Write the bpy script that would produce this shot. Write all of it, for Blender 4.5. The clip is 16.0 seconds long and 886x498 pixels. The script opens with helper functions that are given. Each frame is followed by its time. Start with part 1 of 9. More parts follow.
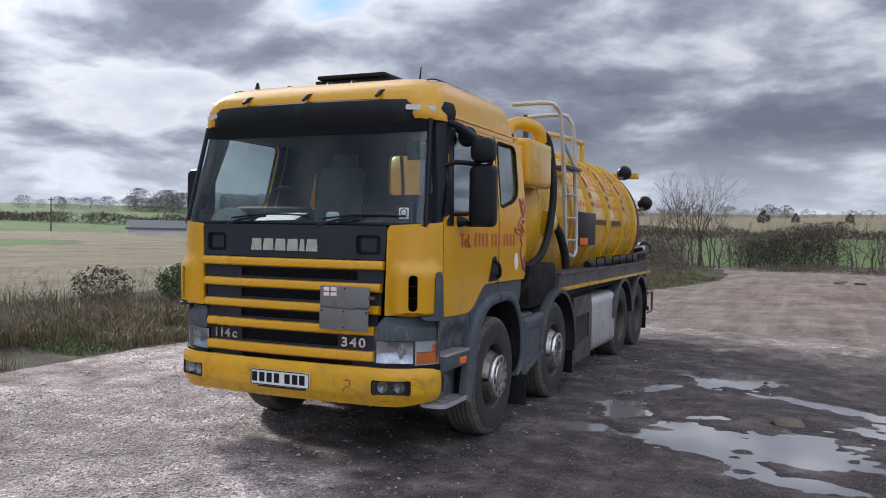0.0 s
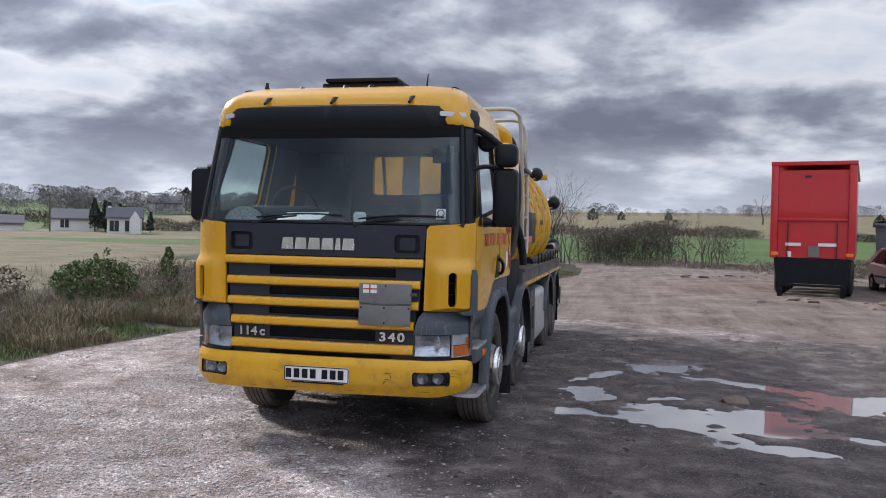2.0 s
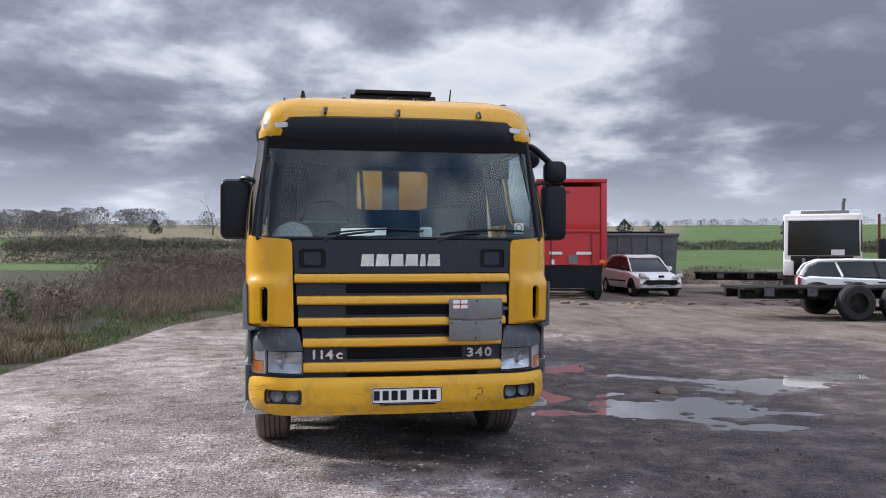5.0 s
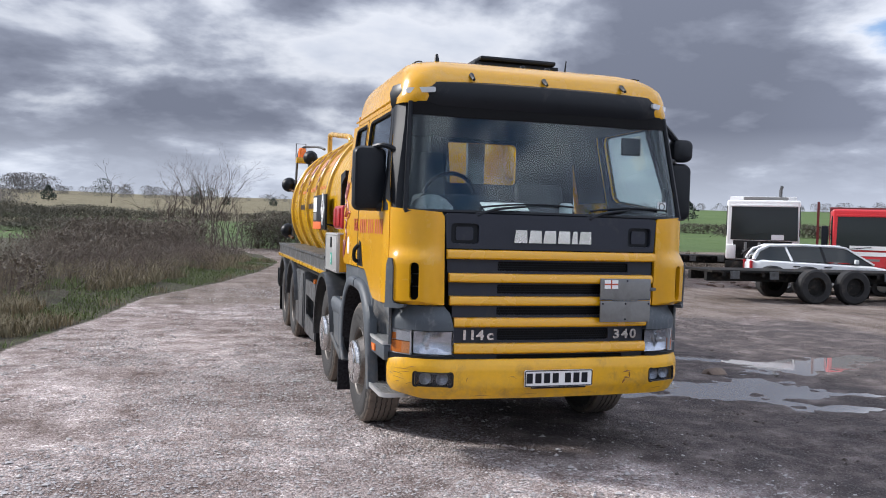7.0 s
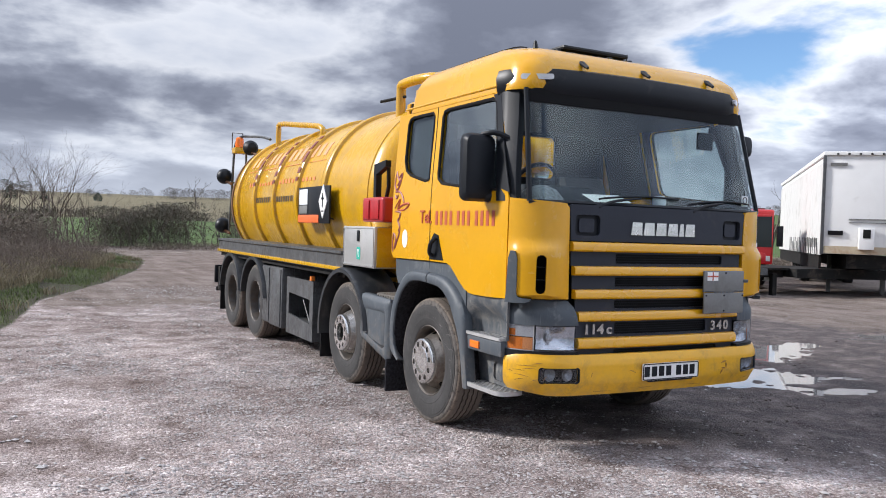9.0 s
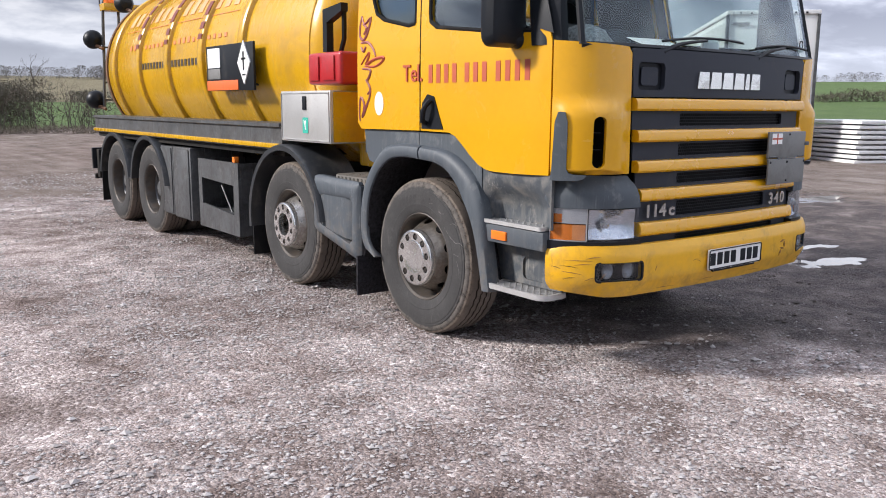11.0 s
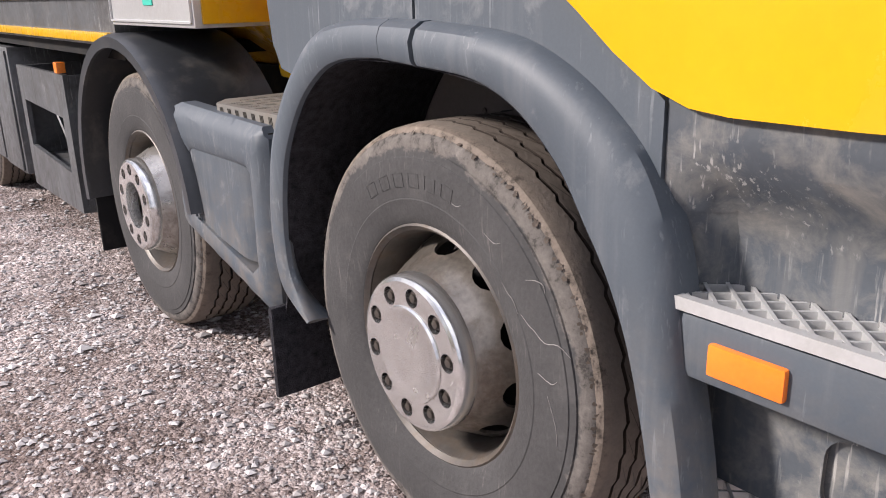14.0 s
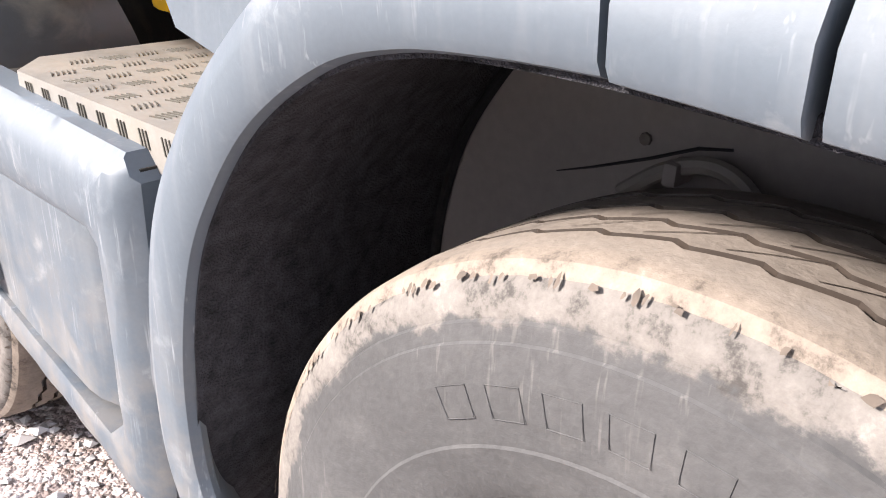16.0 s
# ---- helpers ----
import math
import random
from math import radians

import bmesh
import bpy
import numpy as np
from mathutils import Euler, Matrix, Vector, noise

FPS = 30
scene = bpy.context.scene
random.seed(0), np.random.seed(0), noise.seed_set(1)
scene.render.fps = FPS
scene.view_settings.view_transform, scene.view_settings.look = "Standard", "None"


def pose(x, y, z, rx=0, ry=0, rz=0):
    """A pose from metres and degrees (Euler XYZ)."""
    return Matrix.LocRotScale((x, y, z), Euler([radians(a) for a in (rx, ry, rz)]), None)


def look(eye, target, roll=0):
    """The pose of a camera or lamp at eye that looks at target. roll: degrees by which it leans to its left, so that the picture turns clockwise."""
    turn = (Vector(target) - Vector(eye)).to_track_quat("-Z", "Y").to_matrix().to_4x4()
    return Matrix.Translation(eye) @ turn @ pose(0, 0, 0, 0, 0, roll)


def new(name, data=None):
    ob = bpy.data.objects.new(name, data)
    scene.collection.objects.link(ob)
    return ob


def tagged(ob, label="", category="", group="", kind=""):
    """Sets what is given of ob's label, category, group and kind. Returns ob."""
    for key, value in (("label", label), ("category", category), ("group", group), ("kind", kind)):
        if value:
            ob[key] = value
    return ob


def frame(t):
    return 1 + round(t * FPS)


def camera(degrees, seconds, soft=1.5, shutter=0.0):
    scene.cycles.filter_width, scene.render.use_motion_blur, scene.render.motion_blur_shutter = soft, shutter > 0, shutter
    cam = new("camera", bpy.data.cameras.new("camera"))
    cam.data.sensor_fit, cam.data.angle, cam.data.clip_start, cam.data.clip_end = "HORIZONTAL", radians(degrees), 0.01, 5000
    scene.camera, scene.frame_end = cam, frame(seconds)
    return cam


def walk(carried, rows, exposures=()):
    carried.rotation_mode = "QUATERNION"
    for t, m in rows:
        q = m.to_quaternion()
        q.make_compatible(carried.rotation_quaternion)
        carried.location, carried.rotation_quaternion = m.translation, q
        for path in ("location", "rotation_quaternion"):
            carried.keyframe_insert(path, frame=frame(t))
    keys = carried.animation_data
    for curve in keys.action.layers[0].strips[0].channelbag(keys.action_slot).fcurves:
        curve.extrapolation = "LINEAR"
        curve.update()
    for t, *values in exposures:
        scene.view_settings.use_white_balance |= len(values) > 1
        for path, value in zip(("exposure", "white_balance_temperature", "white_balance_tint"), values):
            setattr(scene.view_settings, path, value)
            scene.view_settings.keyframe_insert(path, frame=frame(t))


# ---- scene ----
cam = camera(56.9, 16.0, soft=1.0)
PATH = [
    (0, (3.77, -5.557, 1.815), (2.961, -3.728, 1.775), 1.0),
    (0.5, (3.603, -5.716, 1.813), (2.866, -3.857, 1.773), 1.2),
    (1, (3.275, -5.923, 1.789), (2.626, -4.032, 1.744), 1.3),
    (1.5, (2.83, -6.148, 1.797), (2.286, -4.224, 1.752), 1.2),
    (2, (2.408, -6.42, 1.819), (1.979, -4.467, 1.776), 1.2),
    (2.5, (1.924, -6.514, 1.856), (1.605, -4.54, 1.816), 1.1),
    (3, (1.45, -6.624, 1.84), (1.233, -4.636, 1.803), 0.7),
    (3.5, (0.982, -6.724, 1.836), (0.867, -4.728, 1.802), 0.2),
    (4, (0.43, -6.71, 1.836), (0.429, -4.71, 1.81), -0.2),
    (4.5, (-0.188, -6.669, 1.807), (-0.02, -4.676, 1.8), -0.2),
    (4.7, (-0.426, -6.626, 1.798), (-0.188, -4.64, 1.799), -0.1),
    (6.8, (-2.363, -5.924, 1.754), (-1.817, -4.0, 1.706), 1.5),
    (7, (-2.57, -5.821, 1.757), (-2.008, -3.902, 1.702), 1.6),
    (7.5, (-3.071, -5.535, 1.721), (-2.441, -3.638, 1.651), 1.7),
    (8, (-3.561, -5.311, 1.702), (-2.797, -3.464, 1.635), 1.7),
    (8.5, (-4.026, -5.069, 1.688), (-3.14, -3.277, 1.641), 1.6),
    (9, (-4.408, -4.783, 1.649), (-3.467, -3.019, 1.601), 1.8),
    (9.5, (-4.688, -4.43, 1.619), (-3.69, -2.699, 1.524), 2.1),
    (10, (-4.755, -4.016, 1.587), (-3.668, -2.346, 1.413), 2.0),
    (10.2, (-4.749, -3.831, 1.598), (-3.62, -2.194, 1.382), 1.8),
    (12.3, (-3.391, -1.727, 1.419), (-2.181, -0.197, 0.981), 0.4),
    (12.5, (-3.225, -1.536, 1.428), (-2.033, 0.003, 0.969), 0.1),
    (13, (-2.876, -1.03, 1.394), (-1.709, 0.511, 0.879), -0.6),
    (13.5, (-2.539, -0.533, 1.37), (-1.38, 0.996, 0.804), -1.4),
    (14, (-2.291, -0.031, 1.341), (-1.121, 1.475, 0.739), -1.4),
    (14.5, (-2.042, 0.401, 1.33), (-0.837, 1.866, 0.696), -1.0),
    (15, (-1.809, 0.738, 1.316), (-0.54, 2.125, 0.633), 0.3),
    (15.5, (-1.728, 0.995, 1.296), (-0.404, 2.294, 0.546), 1.5),
    (16, (-1.694, 1.221, 1.307), (-0.336, 2.435, 0.481), 2.7),
]
walk(cam, [(t, look(eye, target, roll)) for t, eye, target, roll in PATH],
     exposures=[(0, 0.60, 6030, 11), (3.5, 0.70, 6030, 11), (7, 0.78, 6000, 11), (9, 0.78, 6000, 11), (10.2, 0.82, 6050, 12), (12.5, 1.02, 6340, 14), (13.5, 1.16, 6350, 16), (14.5, 1.56, 6400, 17), (15, 2.10, 6400, 13), (16, 2.70, 6400, 14)])

# ---- world, sun, exposure ----
SUN_AZ, SUN_EL = radians(-58), radians(30)     # azimuth from +y towards +x
SUN_DIR = Vector((math.sin(SUN_AZ) * math.cos(SUN_EL), math.cos(SUN_AZ) * math.cos(SUN_EL), math.sin(SUN_EL)))


def node(tree, kind, x=None, **values):
    n = tree.nodes.new(kind)
    for k, v in values.items():
        n.inputs[k.replace("_", " ")].default_value = v
    return n


def maths(tree, op, a, b=None, clamp=False):
    n = tree.nodes.new("ShaderNodeMath")
    n.operation, n.use_clamp = op, clamp
    for i, v in enumerate((a, b)):
        if v is None:
            continue
        if isinstance(v, (int, float)):
            n.inputs[i].default_value = v
        else:
            tree.links.new(v, n.inputs[i])
    return n.outputs[0]


def ramp(tree, fac, stops, mode="LINEAR"):
    n = tree.nodes.new("ShaderNodeValToRGB")
    n.color_ramp.interpolation = mode
    e = n.color_ramp.elements
    while len(e) < len(stops):
        e.new(0.5)
    for el, (p, c) in zip(e, stops):
        el.position = p
        el.color = (c, c, c, 1) if isinstance(c, (int, float)) else (*c, 1)
    tree.links.new(fac, n.inputs[0])
    return n.outputs[0]


def mixed(tree, fac, a, b, how="MIX"):
    n = tree.nodes.new("ShaderNodeMix")
    n.data_type, n.blend_type = "RGBA", how
    for i, v in ((0, fac), (6, a), (7, b)):
        if isinstance(v, (int, float)):
            n.inputs[i].default_value = v if i == 0 else (v, v, v, 1)
        elif isinstance(v, tuple):
            n.inputs[i].default_value = (*v, 1)
        else:
            tree.links.new(v, n.inputs[i])
    return n.outputs[2]


def noise_tex(tree, vec, scale, detail=4, rough=0.55, warp=0.0):
    n = tree.nodes.new("ShaderNodeTexNoise")
    n.inputs["Scale"].default_value = scale
    n.inputs["Detail"].default_value = detail
    n.inputs["Roughness"].default_value = rough
    n.inputs["Distortion"].default_value = warp
    tree.links.new(vec, n.inputs["Vector"])
    return n.outputs[0]


def make_world():
    w = bpy.data.worlds.new("overcast_sky")
    scene.world = w
    w.use_nodes = True
    t = w.node_tree
    t.nodes.clear()
    sky = t.nodes.new("ShaderNodeTexSky")
    sky.sky_type, sky.sun_disc = "NISHITA", False
    sky.sun_elevation, sky.sun_rotation = SUN_EL, SUN_AZ
    sky.dust_density, sky.air_density, sky.ozone_density = 0.3, 1.0, 4.0
    co = t.nodes.new("ShaderNodeTexCoord").outputs["Generated"]
    sep = t.nodes.new("ShaderNodeSeparateXYZ")
    t.links.new(co, sep.inputs[0])
    # the layer of cloud is flat, so it closes up into bars towards the horizon
    up = maths(t, "ADD", maths(t, "MAXIMUM", sep.outputs[2], 0.0), 0.27)
    px, py = maths(t, "DIVIDE", sep.outputs[0], up), maths(t, "DIVIDE", sep.outputs[1], up)
    com = t.nodes.new("ShaderNodeCombineXYZ")
    t.links.new(px, com.inputs[0]), t.links.new(py, com.inputs[1])
    t.links.new(maths(t, "ADD", maths(t, "MULTIPLY", sep.outputs[2], 1.6), 7.4), com.inputs[2])
    big = noise_tex(t, com.outputs[0], 0.9, 2, 0.5, 0.2)
    mid = noise_tex(t, com.outputs[0], 2.3, 11, 0.54, 0.15)
    # heaped, rounded edges of the single clouds
    heap = t.nodes.new("ShaderNodeTexVoronoi")
    heap.feature = "SMOOTH_F1"
    heap.inputs["Scale"].default_value, heap.inputs["Detail"].default_value, heap.inputs["Roughness"].default_value = 2.6, 4.0, 0.55
    t.links.new(com.outputs[0], heap.inputs["Vector"])
    body = maths(t, "ADD", maths(t, "MULTIPLY", big, 0.46), maths(t, "MULTIPLY", mid, 1.02))
    body = maths(t, "ADD", body, maths(t, "SUBTRACT", 0.150, maths(t, "MULTIPLY", heap.outputs["Distance"], 0.17)))

    def towards(az, el):
        d = t.nodes.new("ShaderNodeVectorMath")
        d.operation = "DOT_PRODUCT"
        t.links.new(co, d.inputs[0])
        a, e = radians(az), radians(el)
        d.inputs[1].default_value = (math.sin(a) * math.cos(e), math.cos(a) * math.cos(e), math.sin(e))
        return d.outputs["Value"]
    # the layer breaks in two places ahead, and lies open over the field behind
    opening = None
    for az, el, wide, deep in ((52, 17, 0.965, 0.18), (-29, 19, 0.990, 0.12), (172, 38, 0.62, 0.11)):
        gap = ramp(t, towards(az, el), [(wide, 0.0), (1.0, 1.0)], "EASE")
        body = maths(t, "SUBTRACT", body, maths(t, "MULTIPLY", gap, deep))
        opening = gap if opening is None else maths(t, "MAXIMUM", opening, gap)
    # thickness of the cloud: thin parts shine, thick parts are slate grey
    shade = ramp(t, body, [(0.36, (0.56, 0.585, 0.64)), (0.49, (0.70, 0.715, 0.755)), (0.575, (0.80, 0.80, 0.815)), (0.635, (0.63, 0.642, 0.68)),
                           (0.685, (0.45, 0.468, 0.525)), (0.75, (0.295, 0.311, 0.368)), (0.84, (0.21, 0.224, 0.275))])
    dot = t.nodes.new("ShaderNodeVectorMath")
    dot.operation = "DOT_PRODUCT"
    t.links.new(co, dot.inputs[0])
    dot.inputs[1].default_value = SUN_DIR
    near = maths(t, "POWER", maths(t, "MAXIMUM", dot.outputs["Value"], 0.0), 9.0)
    # clouds opposite the sun are lit from the front and shine white
    away = maths(t, "MAXIMUM", maths(t, "MULTIPLY", dot.outputs["Value"], -1.0), 0.0)
    glow = maths(t, "ADD", maths(t, "ADD", maths(t, "MULTIPLY", near, 0.45), maths(t, "MULTIPLY", away, 1.45)), 0.78)
    # an overcast sky is brighter overhead than at the horizon
    high = maths(t, "MAXIMUM", sep.outputs[2], 0.0)
    glow = maths(t, "MULTIPLY", glow, maths(t, "ADD", maths(t, "MULTIPLY", maths(t, "MULTIPLY", high, high), 1.95), 0.76))
    low = ramp(t, sep.outputs[2], [(0.0, 1.0), (0.035, 0.8), (0.12, 0.0)])
    cloud = mixed(t, 1.0, shade, glow, "MULTIPLY")
    cloud = mixed(t, maths(t, "MULTIPLY", low, 0.40), cloud, (0.80, 0.83, 0.88))
    bg_sky = t.nodes.new("ShaderNodeBackground")
    bg_sky.inputs[1].default_value = 0.095
    t.links.new(sky.outputs[0], bg_sky.inputs[0])
    bg_cl = t.nodes.new("ShaderNodeBackground")
    bg_cl.inputs[1].default_value = 0.90
    t.links.new(cloud, bg_cl.inputs[0])
    cover = maths(t, "MAXIMUM", ramp(t, body, [(0.43, 0.0), (0.60, 1.0)], "EASE"), low)
    cover = maths(t, "MAXIMUM", cover, maths(t, "SUBTRACT", 1.0, maths(t, "MULTIPLY", opening, 4.0, True)))
    mix = t.nodes.new("ShaderNodeMixShader")
    t.links.new(cover, mix.inputs[0]), t.links.new(bg_sky.outputs[0], mix.inputs[1]), t.links.new(bg_cl.outputs[0], mix.inputs[2])
    out = t.nodes.new("ShaderNodeOutputWorld")
    t.links.new(mix.outputs[0], out.inputs[0])


make_world()
sun_lamp = bpy.data.lights.new("sun", "SUN")
sun_lamp.energy, sun_lamp.angle, sun_lamp.color = 2.9, radians(7.0), (1.0, 0.93, 0.84)
new("sun", sun_lamp).matrix_world = Matrix.Translation((0, 0, 40)) @ SUN_DIR.to_track_quat("Z", "Y").to_matrix().to_4x4()


# ---- materials ----
def surface(name, base, rough=0.5, metal=0.0, vary=0.15, scale=1.5, fine=45.0, bump=0.15, grit=0.003, dirt=None, dirty=0.0, dirt_scale=3.0,
            coat=0.0, low=None, streak=0.0, scratch=None, scratched=0.6):
    """A painted, plastic or metal surface: colour that varies at two scales, patches of dirt, fine relief. low: height over which splashed dirt fades."""
    m = bpy.data.materials.new(name)
    m.use_nodes = True
    t = m.node_tree
    b = t.nodes["Principled BSDF"]
    co = t.nodes.new("ShaderNodeTexCoord").outputs["Object"]
    n1, n2 = noise_tex(t, co, scale, 4), noise_tex(t, co, fine, 3)
    k = maths(t, "ADD", maths(t, "MULTIPLY", n1, 0.65), maths(t, "MULTIPLY", n2, 0.35))
    col = mixed(t, ramp(t, k, [(0.3, 0.0), (0.7, 1.0)]), tuple(c * (1 - vary) for c in base), tuple(min(c * (1 + vary), 0.95) for c in base))
    rgh = maths(t, "ADD", maths(t, "MULTIPLY", n1, 0.16), rough - 0.08, True)
    if dirt:
        d1 = noise_tex(t, co, dirt_scale, 8, 0.68, 0.4)
        mask = ramp(t, d1, [(max(0.02, 0.62 - dirty * 0.4), 0.0), (0.80 - dirty * 0.22, 1.0)])
        if streak:
            st = t.nodes.new("ShaderNodeMapping")
            st.inputs["Scale"].default_value = (9, 9, 0.7)
            t.links.new(co, st.inputs["Vector"])
            s2 = noise_tex(t, st.outputs[0], 2.2, 4, 0.6)
            mask = maths(t, "MAXIMUM", mask, maths(t, "MULTIPLY", ramp(t, s2, [(0.52, 0.0), (0.72, 1.0)]), streak))
        mask = maths(t, "MULTIPLY", mask, min(1.0, 0.35 + dirty))
        col = mixed(t, mask, col, dirt)
        rgh = maths(t, "ADD", rgh, maths(t, "MULTIPLY", mask, 0.35), True)
    if low:
        sp = t.nodes.new("ShaderNodeSeparateXYZ")
        t.links.new(co, sp.inputs[0])
        f = maths(t, "SUBTRACT", 1.0, maths(t, "DIVIDE", sp.outputs[2], low), True)
        sm = ramp(t, noise_tex(t, co, 14, 5, 0.65), [(0.4, 0.0), (0.62, 1.0)])
        f = maths(t, "MULTIPLY", maths(t, "MULTIPLY", f, sm), 0.8)
        col = mixed(t, f, col, (0.19, 0.155, 0.12))
        rgh = maths(t, "ADD", rgh, maths(t, "MULTIPLY", f, 0.4), True)
    if scratch:
        lines = None
        for turn in ((0.5, 0.3, 0.2), (-0.7, 0.9, 0.4), (1.3, -0.5, 1.1)):
            mp = t.nodes.new("ShaderNodeMapping")
            mp.inputs["Rotation"].default_value = turn
            mp.inputs["Scale"].default_value = (85, 85, 5)
            t.links.new(co, mp.inputs["Vector"])
            one = ramp(t, noise_tex(t, mp.outputs[0], 1.0, 3, 0.6), [(0.63, 0.0), (0.70, 1.0)])
            lines = one if lines is None else maths(t, "MAXIMUM", lines, one)
        where = ramp(t, noise_tex(t, co, 5.5, 5, 0.65), [(0.46, 0.0), (0.64, 1.0)])
        rub = maths(t, "MULTIPLY", ramp(t, noise_tex(t, co, 21, 6, 0.7), [(0.56, 0.0), (0.72, 0.55)]), where)
        mask = maths(t, "MULTIPLY", maths(t, "MAXIMUM", maths(t, "MULTIPLY", lines, where), rub), scratched)
        col = mixed(t, mask, col, scratch)
    t.links.new(col, b.inputs["Base Color"])
    t.links.new(rgh, b.inputs["Roughness"])
    b.inputs["Metallic"].default_value = metal
    b.inputs["Coat Weight"].default_value = coat
    b.inputs["Coat Roughness"].default_value = 0.08
    if bump:
        bp = t.nodes.new("ShaderNodeBump")
        bp.inputs["Strength"].default_value = bump
        bp.inputs["Distance"].default_value = grit
        t.links.new(n2, bp.inputs["Height"])
        t.links.new(bp.outputs[0], b.inputs["Normal"])
    return m


def glass_mat(name, tint, clear=0.85, gloss_least=0.050):
    m = bpy.data.materials.new(name)
    m.use_nodes = True
    t = m.node_tree
    t.nodes.clear()
    tr = t.nodes.new("ShaderNodeBsdfTransparent")
    tr.inputs[0].default_value = (*[c * clear for c in tint], 1)
    gl = t.nodes.new("ShaderNodeBsdfGlossy")
    gl.inputs["Roughness"].default_value = 0.02
    gl.inputs["Color"].default_value = (0.9, 0.95, 1.0, 1)
    lw = t.nodes.new("ShaderNodeLayerWeight")
    lw.inputs[0].default_value = 0.5
    gloss = maths(t, "ADD", maths(t, "MULTIPLY", maths(t, "POWER", lw.outputs["Facing"], 4.6), 0.9), gloss_least)
    mx = t.nodes.new("ShaderNodeMixShader")
    t.links.new(gloss, mx.inputs[0])
    t.links.new(tr.outputs[0], mx.inputs[1]), t.links.new(gl.outputs[0], mx.inputs[2])
    out = t.nodes.new("ShaderNodeOutputMaterial")
    t.links.new(mx.outputs[0], out.inputs[0])
    return m


MUD = (0.20, 0.165, 0.13)
YELLOW = surface("yellow_paint", (0.67, 0.340, 0.003), 0.26, vary=0.06, scale=1.2, fine=30, bump=0.03, dirt=(0.46, 0.27, 0.02), dirty=0.12, dirt_scale=1.6, coat=0.3)
YELLOW_BUMPER = surface("scuffed_yellow_bumper", (0.71, 0.380, 0.005), 0.34, scratch=(0.22, 0.13, 0.05), scratched=0.35, vary=0.08, scale=4, fine=40, bump=0.05, dirt=(0.16, 0.11, 0.05), dirty=0.22, dirt_scale=5.5, coat=0.2, low=0.75)
YELLOW_TANK = surface("weathered_yellow_tank_paint", (0.60, 0.335, 0.004), 0.26, vary=0.10, scale=1.1, fine=25, bump=0.05, dirt=(0.30, 0.16, 0.035), dirty=0.28, dirt_scale=1.5, coat=0.35, streak=0.45)
GREY_PLASTIC = surface("slate_grey_plastic", (0.058, 0.071, 0.086), 0.58, scratch=(0.30, 0.31, 0.32), scratched=0.38, vary=0.12, scale=2.5, fine=160, bump=0.12, grit=0.001, dirt=(0.30, 0.30, 0.30), dirty=0.12, dirt_scale=7.0, low=0.9, streak=0.22)
DARK_PANEL = surface("dark_grille_panel", (0.030, 0.034, 0.046), 0.42, vary=0.12, scale=3, fine=80, bump=0.04, dirt=(0.10, 0.09, 0.08), dirty=0.10)
BLACK = surface("black_plastic", (0.009, 0.011, 0.015), 0.42, vary=0.2, scale=3, fine=90, bump=0.06, grit=0.001, dirt=(0.08, 0.075, 0.07), dirty=0.08)
FUZZ = surface("black_spray_fibre", (0.030, 0.029, 0.034), 0.95, vary=0.85, scale=40, fine=260, bump=1.0, grit=0.012, dirt=(0.075, 0.074, 0.076), dirty=0.12, dirt_scale=160)
CHASSIS = surface("dirty_black_chassis", (0.011, 0.011, 0.011), 0.8, vary=0.3, scale=3, fine=40, bump=0.2, dirt=(0.10, 0.083, 0.066), dirty=0.28, dirt_scale=4)
STEEL = surface("worn_grey_steel", (0.105, 0.110, 0.116), 0.45, 0.45, vary=0.3, scale=3, fine=30, bump=0.1, dirt=(0.045, 0.04, 0.036), dirty=0.42, dirt_scale=5, streak=0.75, scratch=(0.42, 0.42, 0.41), scratched=0.6)
ALU = surface("brushed_aluminium", (0.50, 0.50, 0.495), 0.42, 0.5, vary=0.12, scale=3, fine=90, bump=0.05, dirt=(0.26, 0.24, 0.21), dirty=0.2, dirt_scale=4)
CHROME = surface("dulled_chrome", (0.72, 0.715, 0.70), 0.19, 0.9, vary=0.12, scale=7, fine=60, bump=0.06, dirt=(0.34, 0.31, 0.27), dirty=0.16, dirt_scale=9)
BELL = surface("rust_stained_wheel_disc", (0.24, 0.215, 0.185), 0.34, 0.75, scratch=(0.22, 0.18, 0.14), scratched=0.35, vary=0.5, scale=8, fine=60, bump=0.25, dirt=(0.10, 0.068, 0.045), dirty=0.40, dirt_scale=12)
BRIGHT_BELL = surface("spotted_chrome_wheel_disc", (0.42, 0.40, 0.37), 0.28, 0.75, vary=0.3, scale=9, fine=60, bump=0.15, dirt=(0.10, 0.075, 0.055), dirty=0.32, dirt_scale=13)
NUT_STEEL = surface("dark_rusted_nut", (0.055, 0.045, 0.038), 0.5, 0.3, vary=0.3, scale=30, bump=0.2)
SCUFFED = surface("scuffed_grey_step_plastic", (0.062, 0.072, 0.084), 0.6, scratch=(0.38, 0.37, 0.35), scratched=0.75, vary=0.15, scale=4, fine=90, bump=0.15, dirt=(0.24, 0.225, 0.20), dirty=0.42, dirt_scale=9, streak=0.45)
RIM = surface("grimy_steel_rim", (0.095, 0.086, 0.078), 0.5, 0.5, vary=0.3, scale=9, fine=60, bump=0.2, dirt=(0.13, 0.096, 0.068), dirty=0.42, dirt_scale=10)


